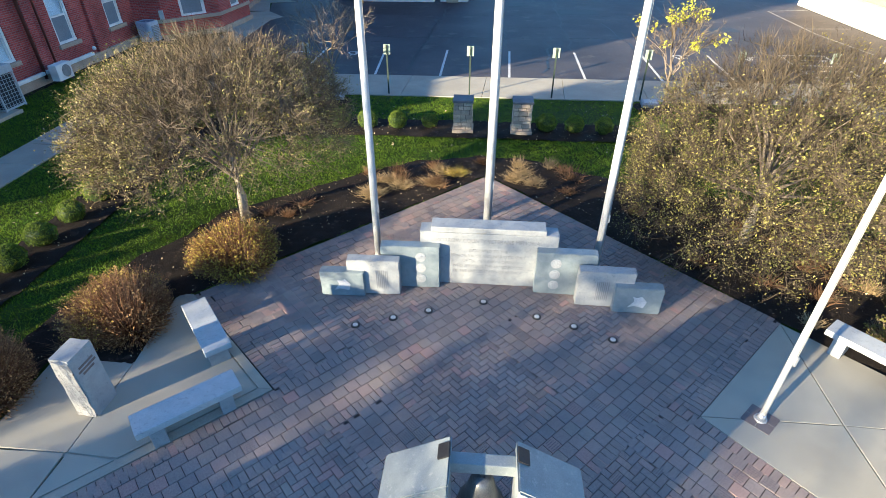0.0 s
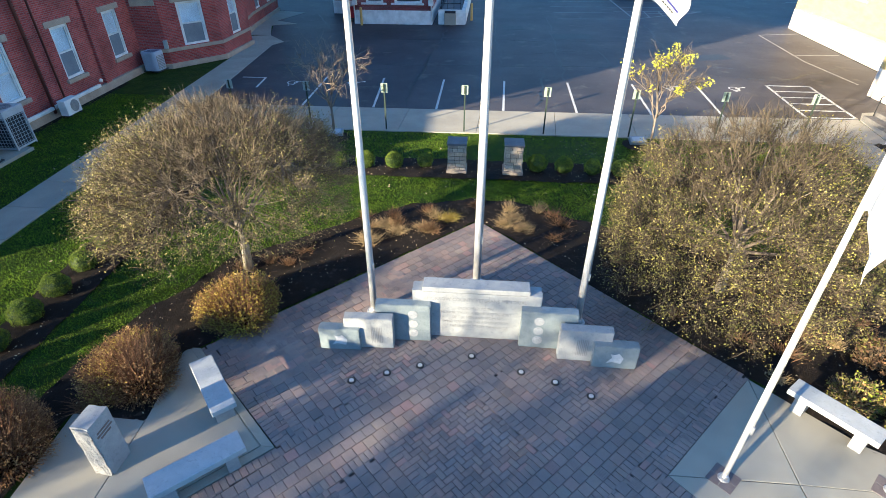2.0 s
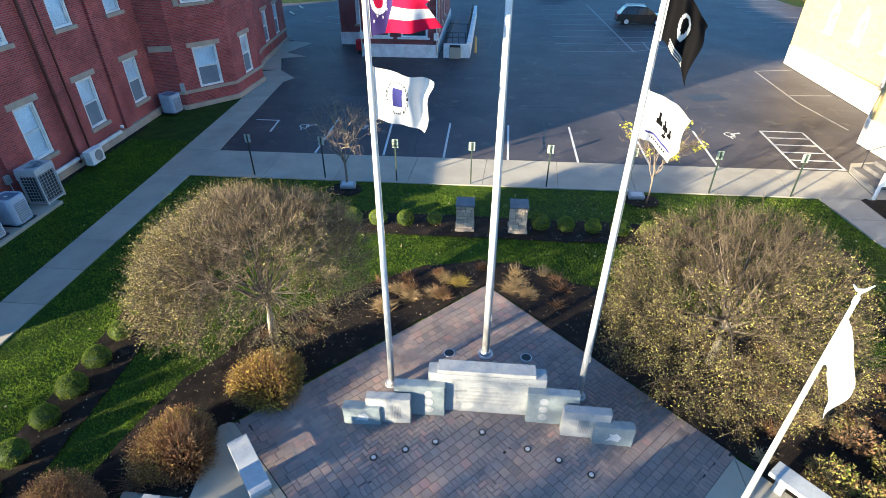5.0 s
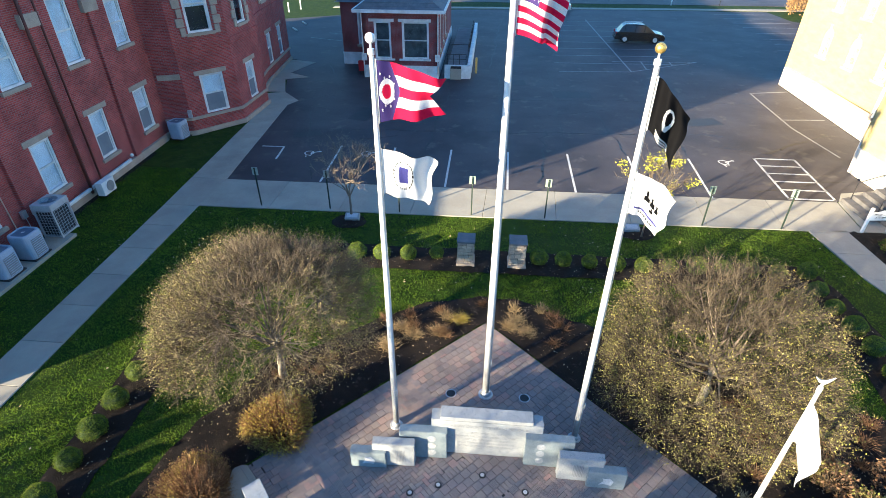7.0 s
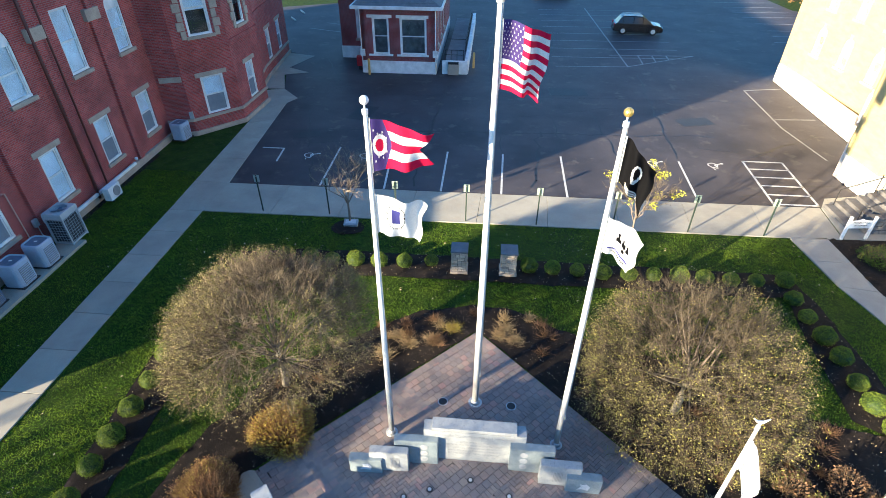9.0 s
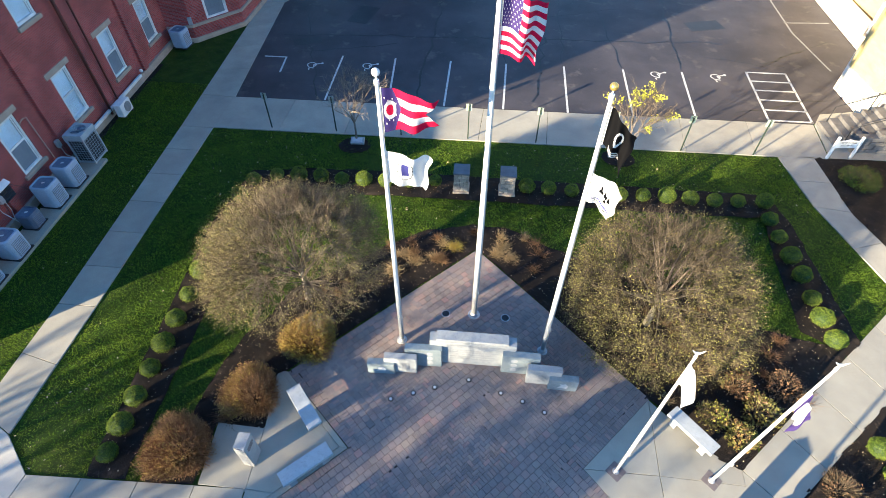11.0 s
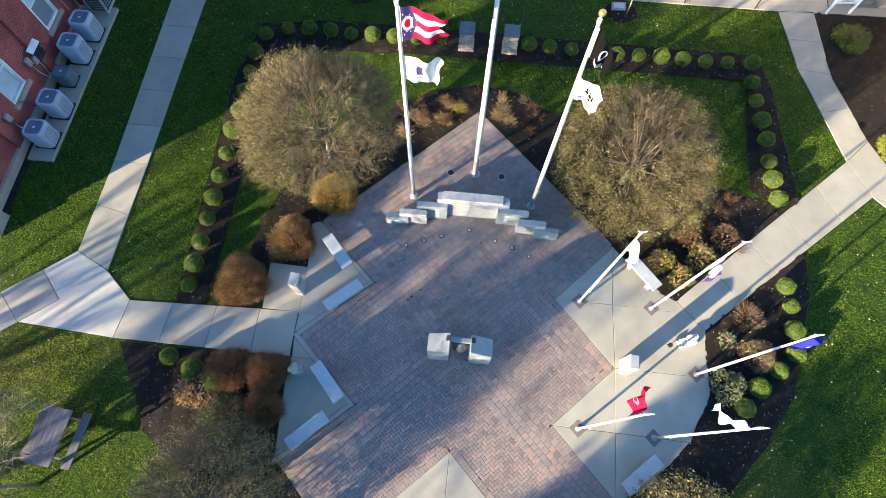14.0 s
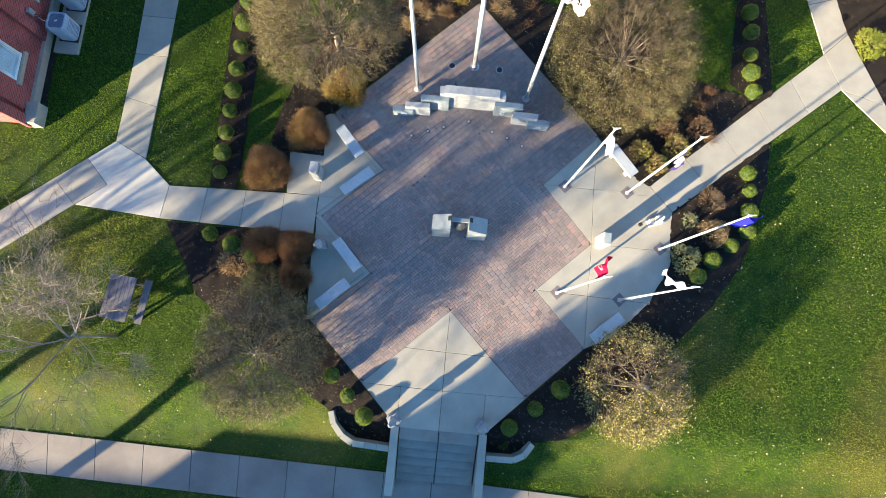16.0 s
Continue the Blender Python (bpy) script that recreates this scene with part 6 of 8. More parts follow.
for k in range(4):
    for z0, z1 in ((2.85, 4.6), (5.7, 7.5), (9.0, 10.6)):
        window_unit(church, "window", pose(0.4 + 0.035 * (3.5 + 2.97 * k), 8.5 - 2.97 * k, z0, 0, 0, -88), 0.9, z1 - z0 - 0.45, 1.0, blind=BLIND_TAN, arch=True, lintel=False, spandrel=BUFF)
steps = thing("stone_steps", 16.72, 22.38, rz=2, label="flight of weathered grey stone steps with iron rails", category="stairs")
for k in range(7):
    part("step", box((0.46 if k < 6 else 2.2, 1.86, 0.17 * (k + 1)), (0.42 * k + (0.23 if k < 6 else 1.1), 0, 0.085 * (k + 1)), bevel=0.015), STEP_STONE, steps)
rs = random.Random(19)
for k in range(5):          # rough stone flank beside the flight
    x = 0.55
    while x < 3.9 - 0.02 * k:
        w = rs.uniform(0.35, 0.7)
        if 0.2 * k < 0.30 + 0.42 * (x + w / 2):
            part("flank_stone", box((w - 0.015, 0.36 + rs.uniform(0, 0.06), 0.19), (x + w / 2, -1.13, 0.095 + 0.2 * k), bevel=0.02), STEP_STONE, steps)
        x += w
for y in (0.86, -0.86):
    part("rail", tube([(0.35, y, 0.17), (0.35, y, 0.98), (0.75, y, 1.15), (2.9, y, 2.05), (4.3, y, 2.05)], 0.022), DARK, steps, "black iron handrail")
    for x, z in ((1.9, 0.85), (2.95, 1.19), (4.2, 1.19)):
        part("rail_post", box((0.03, 0.03, 0.98), (x, y, z + 0.43)), DARK, steps)

# ---- unseen low brick block to the south, added to shade the pavement's far side ----
row = thing("street_building", -32.0, -31.0, -1.0, label="low red brick block with a flat parapet, added out of view to shade the pavement", category="building")
part("wall", box((44.0, 9.0, 6.2), (0, 0, 3.1)), BRICK_EW, row)
part("parapet", box((44.3, 9.3, 0.3), (0, 0, 6.3), bevel=0.03), LIMESTONE, row)
# added height that carries the shade over the pavement and grass strip
part("raised_shade_part", box((11.0, 9.0, 1.0), (5.5, 0.0, 6.9)), BRICK_EW, row)

# ---- air-conditioning units beside the courthouse ----
def rounded_square(w, r, n=4):
    """The outline of a square of side w with corners of radius r."""
    out = []
    for k, (sx, sy) in enumerate(((1, 1), (-1, 1), (-1, -1), (1, -1))):
        for i in range(n + 1):
            t = math.pi / 2 * (k + i / n)
            out.append((sx * (w / 2 - r) + r * math.cos(t), sy * (w / 2 - r) + r * math.sin(t)))
    return out


def condenser(x, y, w, h, dark=False, rz=0.0):
    """A condenser with a rounded square case, slatted panels on three sides and a sunken fan grille under a raised rim."""
    ob = thing("condenser_unit", x, y, 0.07, rz, label=("small dark grey" if dark else "large blue-grey") + " outdoor condenser on a concrete pad", category="air conditioner", group="condensers by the wall")
    case = AC_DARK if dark else AC_CASE
    bm = bmesh.new()
    rings = []
    for side, z in ((w * 0.94, 0.05), (w * 0.97, 0.10), (w, h * 0.86), (w * 0.985, h - 0.03), (w * 0.94, h + 0.02), (w * 0.80, h + 0.03), (w * 0.77, h - 0.02)):
        rings.append([bm.verts.new((u, v, z)) for u, v in rounded_square(side, side * 0.22)])
    k = len(rings[0])
    for lo, hi in zip(rings, rings[1:]):
        for i in range(k):
            bm.faces.new((lo[i], lo[(i + 1) % k], hi[(i + 1) % k], hi[i]))
    bm.faces.new(rings[-1])
    bm.faces.new(rings[0][::-1])
    part("case", bm, case, ob)
    part("fan_grille", prism(rounded_square(w * 0.76, w * 0.17), h - 0.018, h - 0.004), AC_TOP, ob, "dark blue sunken fan grille")
    for q in (0.12, 0.2, 0.28, 0.35):
        bm = bmesh.new()
        ring = [[bm.verts.new((rr * w * math.cos(6.2832 * i / 24), rr * w * math.sin(6.2832 * i / 24), h + 0.002)) for i in range(24)] for rr in (q, q + 0.012)]
        for i in range(24):
            bm.faces.new((ring[0][i], ring[0][(i + 1) % 24], ring[1][(i + 1) % 24], ring[1][i]))
        part("grille_wire", bm, AC_GRILL, ob)
    part("badge", box((0.11, 0.07, 0.012), (0, 0, h + 0.008), rz=20, bevel=0.004), WHITE, ob)
    for turn in (0, 90, 180):
        m = pose(0, 0, 0, 0, 0, turn)
        bm = box((0.012, w * 0.60, h * 0.70), (w / 2 - 0.002, 0, h * 0.47))
        bmesh.ops.transform(bm, matrix=m, verts=bm.verts)
        part("coil", bm, AC_GRILL, ob)
        for n in range(9):
            bm = box((0.03, w * 0.58, 0.014), (w / 2 + 0.006, 0, h * (0.155 + 0.078 * n)), ry=30)
            bmesh.ops.transform(bm, matrix=m, verts=bm.verts)
            part("slat", bm, case, ob)
    part("base_tray", box((w + 0.02, w + 0.02, 0.06), (0, 0, 0.03), bevel=0.02), DARK, ob)


AC_COIL = surface("ac_coil", (0.018, 0.02, 0.026), (0.035, 0.038, 0.046), scale=6, rough=0.7, bump=0.3, fine=80)
AC_PALE = surface("ac_pale_case", (0.40, 0.42, 0.44), (0.48, 0.50, 0.52), scale=4, rough=0.5, bump=0.05, stain=0.2)
AC_TOP = surface("ac_fan_top", (0.12, 0.155, 0.235), (0.165, 0.205, 0.295), scale=5, rough=0.5, bump=0.1, fine=60)
AC_DARK = surface("ac_dark_case", (0.10, 0.125, 0.18), (0.14, 0.165, 0.225), scale=4, rough=0.5, bump=0.05)
ac_pad = tagged(part("ac_pad", box((1.0, 8.0, 0.16), (-16.42, 13.4, 0.0), bevel=0.015), CONCRETE), "concrete pad under the condensers", "pad", kind="structure")
for x, y, w, h in ((-16.44, 15.75, 0.82, 1.02), (-16.48, 14.5, 0.82, 1.02), (-16.33, 11.72, 0.82, 0.93), (-16.34, 10.3, 0.78, 0.92)):
    condenser(x, y, w, h)
condenser(-16.55, 13.2, 0.64, 0.66, dark=True)
condenser(-16.9, 27.75, 0.85, 0.98, rz=-8)
big = thing("heat_pump", -16.56, 17.46, 0.06, label="tall pale heat pump with square wire guards", category="air conditioner", group="condensers by the wall")
part("coil", box((0.80, 0.94, 1.20), (0, 0, 0.68)), AC_COIL, big, "dark coil behind the wire guards")
for sx in (-1, 1):
    for sy in (-1, 1):
        part("corner_post", box((0.06, 0.06, 1.4), (sx * 0.44, sy * 0.51, 0.70), bevel=0.01), AC_PALE, big)
for sx in (-1, 1):
    part("base_rail", box((0.05, 1.0, 0.07), (sx * 0.44, 0, 0.08), bevel=0.01), AC_PALE, big)
    part("base_rail", box((0.86, 0.05, 0.07), (0, sx * 0.51, 0.08), bevel=0.01), AC_PALE, big)
bm = bmesh.new()
deck = [(0.475 * u, 0.55 * v) for u, v in ((1, 0), (1, 0.5), (1, 1), (0.5, 1), (0, 1), (-0.5, 1), (-1, 1), (-1, 0.5), (-1, 0), (-1, -0.5), (-1, -1), (-0.5, -1), (0, -1), (0.5, -1), (1, -1), (1, -0.5))]
loops = [[bm.verts.new((u, v, 1.34)) for u, v in deck], [bm.verts.new((u, v, 1.60)) for u, v in deck], [bm.verts.new((u * 0.97, v * 0.97, 1.63)) for u, v in deck],
         [bm.verts.new((0.385 * math.cos(6.2832 * k / 16), 0.385 * math.sin(6.2832 * k / 16), 1.635)) for k in range(16)],
         [bm.verts.new((0.36 * math.cos(6.2832 * k / 16), 0.36 * math.sin(6.2832 * k / 16), 1.50)) for k in range(16)]]
for lo, hi in zip(loops, loops[1:]):
    for k in range(16):
        bm.faces.new((lo[k], lo[(k + 1) % 16], hi[(k + 1) % 16], hi[k]))
bm.faces.new(loops[-1])
bm.faces.new(loops[0][::-1])
part("hood", bm, AC_PALE, big, "pale hood with a round fan opening")
for k in range(4):
    part("fan_blade", box((0.30, 0.13, 0.012), (0.18 * math.cos(1.5708 * k + 0.4), 0.18 * math.sin(1.5708 * k + 0.4), 1.54), rz=90 * k + 23, rx=14), AC_TOP, big)
part("fan_hub", cone(0.07, 0.06, 0.08, (0, 0, 1.545), 16), AC_GRILL, big)
for q in (0.12, 0.2, 0.28, 0.35):
    part("fan_guard", tube([(q * math.cos(6.2832 * i / 24), q * math.sin(6.2832 * i / 24), 1.64) for i in range(25)], 0.006, 4), AC_GRILL, big)
for k in range(9):
    part("guard_wire", box((0.012, 0.96, 0.012), (0.45, 0, 0.17 + 0.14 * k)), AC_PALE, big)
    part("guard_wire", box((0.84, 0.012, 0.012), (0, -0.52, 0.17 + 0.14 * k)), AC_PALE, big)
for k in range(6):
    part("guard_wire", box((0.012, 0.012, 1.22), (0.452, -0.4 + 0.16 * k, 0.72)), AC_PALE, big)
    part("guard_wire", box((0.012, 0.012, 1.22), (-0.35 + 0.14 * k, -0.522, 0.72)), AC_PALE, big)
big.scale = (0.86, 0.88, 0.9)
mini = thing("split_unit", -16.76, 20.82, 0.12, label="small white split air conditioner on wall feet", category="air conditioner")
part("case", box((0.34, 0.85, 0.62), (0, 0, 0.34), bevel=0.02), WHITE, mini)
part("fan_grille", cone(0.24, 0.24, 0.02, (0.18, 0.08, 0.34), 24, ry=90), AC_GRILL, mini)
for s in (-1, 1):
    part("foot", box((0.4, 0.08, 0.06), (0, s * 0.3, 0.0)), DARK, mini)
pipe = thing("wall_conduit", -17.33, 22.0, rz=1.25, label="white conduit running along the foot of the brick wall", category="conduit")
part("conduit", box((0.12, 5.6, 0.14), (0, -1.0, 0.42), bevel=0.02), WHITE, pipe)
part("conduit", box((0.12, 0.12, 0.9), (0, -3.9, 0.75), bevel=0.02), WHITE, pipe)
part("vent_hood", ball(0.09, (0.05, 1.9, 0.62), 2), WHITE, pipe)
for k, (y, z) in enumerate(((10.4, 1.3), (12.9, 1.5), (16.9, 1.15), (17.35, 1.1))):
    bx = thing("switch_box", -17.53 + 0.0218 * (28.0 - y), y, z, label="small grey electrical switch box on the wall", category="switch box", group="switch boxes")
    part("case", box((0.12, 0.22, 0.32), (0, 0, 0), bevel=0.01), STEEL, bx)
    part("conduit", tube([(0.02, 0.0, -0.16), (0.02, 0.02, -0.6), (0.3, 0.1, -z + 0.35)], 0.018, 6), STEEL, bx)
drop = thing("wall_conduit", -17.36, 16.35, label="thin pale conduit bent down the brick wall", category="conduit")
part("conduit", tube([(0, -0.45, 2.75), (0, -0.2, 2.85), (0.02, 0.0, 2.8), (0.02, 0.05, 0.75)], 0.022, 6), CONDUIT_TAN, drop)
canopy = thing("wall_canopy", -17.2, 13.5, 1.7, rz=1.25, label="small white sheet-metal canopy over a dark wall outlet", category="canopy")
bm = box((0.24, 0.66, 0.07), (0.09, 0, 0.02), ry=42, bevel=0.012)
part("hood", bm, WHITE, canopy)
part("outlet", box((0.05, 0.52, 0.62), (0.0, 0.08, -0.36), bevel=0.006), DARK, canopy, "dark louvred outlet")
for k in range(5):
    part("louvre", box((0.07, 0.50, 0.012), (0.04, 0.08, -0.60 + 0.11 * k), ry=28), AC_COIL, canopy)
part("meter_box", box((0.12, 0.20, 0.30), (0.05, -0.34, -0.36), bevel=0.02), STEEL, canopy)
part("cable", tube([(0.06, -0.34, -0.5), (0.12, -0.42, -0.8), (0.10, -0.50, -1.1), (0.16, -0.30, -1.35)], 0.014, 6), DARK, canopy)
part("cable", tube([(0.08, -0.28, -0.5), (0.16, -0.34, -0.85), (0.14, -0.44, -1.2), (0.35, -0.25, -1.45)], 0.014, 6), STEEL, canopy)
part("cable", tube([(0.05, 0.36, -0.2), (0.10, 0.62, -0.5), (0.3, 0.8, -0.95), (0.4, 0.9, -1.1)], 0.014, 6), DARK, canopy)
for y0, drop_z in ((10.3, 1.2), (11.2, 1.25)):
    run = thing("wall_cable", -17.53 + 0.0218 * (28.0 - y0) + 0.05, y0, 0.0, label="thin black cables looping from the wall to a condenser", category="cable", group="condenser cables")
    for k in range(2):
        part("cable", tube([(0, 0.05 * k, drop_z), (0.05, 0.15 + 0.1 * k, drop_z - 0.35), (0.12, 0.35 + 0.06 * k, 0.55 - 0.12 * k), (0.45, 0.42, 0.42 - 0.1 * k)], 0.012, 6), DARK, run)


# ---- wheel stops along the western edge of the lot ----
for x0, y0, x1, y1 in ((-20.8, 56.0, -19.8, 54.4), (-20.8, 59.3, -19.9, 57.9), (-20.9, 62.9, -20.0, 61.4)):
    stop = thing("wheel_stop", (x0 + x1) / 2, (y0 + y1) / 2, -0.03, math.degrees(math.atan2(y1 - y0, x1 - x0)), label="low white concrete wheel stop on the asphalt", category="wheel stop", group="wheel stops")
    part("bar", box((math.hypot(x1 - x0, y1 - y0), 0.16, 0.13), (0, 0, 0.065), bevel=0.03), NEW_CONCRETE, stop)


# ---- parking signs ----
SIGN_FACE = surface("sign_face", (0.25, 0.31, 0.25), (0.31, 0.37, 0.31), scale=4, rough=0.5, bump=0.0)
for n, x in enumerate((-9.41, -6.29, -3.2, -0.06, 3.09, 6.4, 9.66, 12.87)):
    ob = thing("parking_sign", x, 20.50, -0.03, rz=(-1, 2, 0, 1, -2, 1, 2, -3)[n], label="small pale parking sign on a slim green steel post", category="sign", group="parking signs")
    part("post", box((0.055, 0.035, 1.85), (0, 0, 0.925)), GREEN_POST, ob)
    part("plate", box((0.26, 0.012, 0.36), (0, 0.026, 1.68), bevel=0.004), SIGN_FACE if n > 1 else SIGN_BACK, ob, "pale sign plate")
    part("bolt", cone(0.012, 0.012, 0.012, (0, -0.022, 1.8), 8, rx=90), STEEL, ob)
    part("bolt", cone(0.012, 0.012, 0.012, (0, -0.022, 1.52), 8, rx=90), STEEL, ob)


# ---- small trees with marker stones ----
def small_tree(x, y, h, seed, leaves, label, dead=False, spread=0.9, trunk=0.05, mat=PALE_BARK, name="young_tree", first=0.35, wild=0.55, twigs=0, twig_mat=None):
    """An open branching tree, every fork grown from the last."""
    rng = np.random.default_rng(seed)
    ob = thing(name, x, y, ground_z(x, y), label=label, category="tree", group="bare trees")
    segs, tips = [], []

    def grow(p, d, ln, r, depth):
        q = p + d * ln
        segs.append((p, (p + q) / 2 + rng.normal(size=3) * ln * 0.06, q, r, depth))
        if depth == 0 or r < 0.004:
            tips.append(q)
            return
        for _ in range(int(rng.integers(2, 4)) + (1 if depth > 3 else 0)):
            e = d + rng.normal(size=3) * wild + [0, 0, 0.12]
            e /= np.linalg.norm(e)
            grow(q if rng.random() < 0.6 else (p + q) / 2, e, ln * rng.uniform(0.6, 0.85), r * rng.uniform(0.5, 0.68), depth - 1)
    part("trunk", tube([(0, 0, -0.1), (0.02, 0, h * first * 0.5), (0, 0.02, h * first)], [trunk * 1.3, trunk, trunk * 0.9], 10), mat, ob, smooth=True)
    for k in range(5):
        a = 6.2832 * k / 5 + rng.uniform(-0.3, 0.3)
        d = np.array([math.cos(a) * spread, math.sin(a) * spread, 1.0])
        grow(np.array([0, 0, h * first * rng.uniform(0.8, 1.0)]), d / np.linalg.norm(d), h * 0.24, trunk * 0.6, 5)
    thick = [s for s in segs if s[4] >= 4]
    for p, m, q, r, _ in thick:
        part("limb", tube([p, m, q], [r, r * 0.85, r * 0.7], 6), mat, ob)
    fine = [s for s in segs if s[4] < 4]
    part("crown", strip_mesh(rng, [s[0] for s in fine], [s[2] for s in fine], [max(0.004, s[3]) for s in fine], 0.06), twig_mat or TWIG_PALE, ob)["kind"] = "stuff"
    if twigs:
        t = np.array([s[2] for s in fine] + [s[1] for s in fine])
        a = t[rng.integers(0, len(t), twigs)]
        d = rng.normal(size=(twigs, 3)) * 0.6 + [0, 0, 0.25]
        d[:, :2] += a[:, :2] / (np.linalg.norm(a[:, :2], axis=1, keepdims=True) + 0.3) * 0.6
        part("twig_spray", strip_mesh(rng, a, a + d * rng.uniform(0.2, 0.75, (twigs, 1)) * h / 9, 0.0045, 0.1, cross=False), twig_mat or TWIG_PALE, ob)["kind"] = "stuff"
    if leaves:
        t = np.array(tips)
        held = t[rng.integers(0, len(t), 26)]        # the last leaves hang on in clusters
        p = held[rng.integers(0, len(held), leaves)] + rng.normal(size=(leaves, 3)) * 0.085
        part("foliage", leaf_mesh(rng, p, 0.045), LEAF_LIME, ob)["kind"] = "stuff"
    return ob


TWIG_PALE = leafy("pale_twig", (0.20, 0.165, 0.12), (0.30, 0.25, 0.19), amount=0.35, trans=0.0, rough=0.85)
LEAF_CHARTREUSE = leafy("chartreuse_leaf", (0.25, 0.30, 0.028), (0.34, 0.38, 0.045), amount=0.25)
LEAF_LIME = leafy("lime_leaf", (0.46, 0.48, 0.035), (0.60, 0.60, 0.05))
small_tree(-5.16, 19.75, 3.7, 31, 0, "young bare tree in the lawn beside the walk", spread=0.5, wild=0.45, mat=BARK, twigs=700)
small_tree(6.92, 19.4, 3.5, 32, 560, "young tree with bright yellow-green leaves", spread=0.36, mat=BARK, wild=0.30, trunk=0.038, twigs=1500, twig_mat=TWIG)
for x, y in ((-5.2, 19.6), (6.75, 19.75)):
    mul = [(x + 0.75 * math.cos(a), y - 0.1 + 0.6 * math.sin(a)) for a in [0.5236 * k for k in range(12)]]
    sheet("mulch_ring", mul, 0.0, MULCH, "dark mulch ring round the young tree", "planting bed", rough=0.04, step=0.12)
    ob = thing("marker_stone", x + (0.1 if x < 0 else -0.15), y + (0.1 if x < 0 else 0.1), rz=3, label="low pale granite marker with a sloping face", category="marker stone", group="tree markers")
    part("stone", box((0.62, 0.36, 0.16), (0, 0, 0.10), rx=18, bevel=0.02), GRANITE, ob)
    part("plaque", box((0.46, 0.22, 0.01), (0, -0.025, 0.185), rx=18), FROSTED, ob)


# ---- name board, plants by the steps ----
cs = thing("name_board", 16.62, 20.62, -0.02, rz=6, label="white wooden name board between two posts in the mulch", category="sign")
for s in (-1, 1):
    part("post", box((0.10, 0.10, 1.15), (s * 0.53, 0, 0.575), bevel=0.012), WHITE, cs)
bm = prism([(-0.48, 0), (0.48, 0), (0.48, 0.36), (0.2, 0.38), (0.0, 0.45), (-0.2, 0.38), (-0.48, 0.36)], -0.02, 0.02)
bmesh.ops.transform(bm, matrix=pose(0, 0, 0.58, 90, 0, 0), verts=bm.verts)
part("board", bm, WHITE, cs)
for k, word in enumerate(("PROSECUTING", "ATTORNEY")):
    writing(word, 0.125, (0, -0.024, 0.85 - 0.13 * k), cs, DARK, stretch=0.85)

# ---- waiting statues and the ends of the stairs, plain shapes ----
def plain_statue(x, y, z, rz, mat, label, plinth=(0.36, 0.36, 0.42), body=(0.17, 0.26, 0.42), tilt=12):
    """One mesh: a stepped plinth with a rounded, worn upper shape."""
    bm = box((plinth[0] * 1.2, plinth[1] * 1.2, 0.1), (0, 0, 0.05), bevel=0.015)
    box((plinth[0], plinth[1], plinth[2]), (0, 0, 0.1 + plinth[2] / 2), bevel=0.02, bm=bm)
    box((plinth[0] * 1.12, plinth[1] * 1.12, 0.07), (0, 0, 0.13 + plinth[2]), bevel=0.015, bm=bm)
    zz = 0.16 + plinth[2]
    for k, (r, h) in enumerate(((1.0, 0.35), (0.85, 0.62), (0.55, 0.85), (0.4, 1.02))):
        ball(body[0] * r, (0.05 * k, 0.02 * k, zz + body[2] * h), 2, bm, (1, body[1] / body[0], 1.25))
    for v in bm.verts:
        if v.co.z > zz:
            v.co += v.co.normalized() * 0.02 * noise.noise(v.co * 14)
    ob = part("statue", bm, mat)
    ob.matrix_basis = pose(x, y, z, 0, 0, rz)
    return tagged(ob, label, "statue", "small statues")


plain_statue(-4.62, 2.32, 0, 200, STATUE_GREY, "small grey stone statue on a square plinth beside the bench", (0.3, 0.3, 0.36), (0.12, 0.19, 0.36))
plain_statue(-1.06, -3.98, 0, 210, STATUE_GREY, "small weathered stone statue at the head of the stairs", (0.36, 0.36, 0.4), (0.12, 0.2, 0.38))
plain_statue(2.24, -3.92, 0, -30, STATUE_GREY, "small weathered stone statue at the head of the stairs", (0.36, 0.36, 0.4), (0.12, 0.2, 0.38))
plain_statue(8.55, 4.6, 0, 20, STATUE, "white stone statue on a low plinth beside the walk", (0.5, 0.26, 0.12), (0.12, 0.2, 0.36))

# ---- small spotlight beside the white statue ----
sp = thing("spotlight", 7.94, 4.42, rz=35, label="small dark ground spotlight aimed at the statue", category="lamp")
part("stake", cone(0.018, 0.018, 0.12, (0, 0, 0.06), 8), DARK, sp)
part("housing", box((0.16, 0.12, 0.10), (0, 0, 0.15), rx=25, bevel=0.02), DARK, sp)

# ---- picnic table on the lawn ----
WEATHERED = surface("weathered_wood", (0.115, 0.11, 0.12), (0.18, 0.17, 0.18), scale=4, rough=0.9, bump=0.4, fine=30, vary="object", amount=0.15, squash=(4, 0.6, 1))
pt = thing("picnic_table", -11.75, -0.5, ground_z(-11.7, -0.5), rz=-5, label="weathered grey wooden picnic table on the grass", category="table")
for k in range(5):
    part("tabletop_plank", box((0.145, 1.7, 0.04), (-0.3 + 0.15 * k, 0, 0.74), bevel=0.006), WEATHERED, pt)
for s in (-1, 1):
    for k in range(2):
        part("bench_plank", box((0.135, 1.7, 0.04), (s * 0.68 + 0.07 - 0.14 * k, 0, 0.44), bevel=0.006), WEATHERED, pt)
    part("cross_beam", box((1.5, 0.05, 0.09), (0, s * 0.6, 0.38)), WEATHERED, pt)
    part("top_batten", box((0.72, 0.05, 0.08), (0, s * 0.6, 0.68)), WEATHERED, pt)
    for q in (-1, 1):
        part("leg", box((0.09, 0.04, 0.85), (q * 0.42, s * 0.64, 0.36), ry=q * 32), WEATHERED, pt)

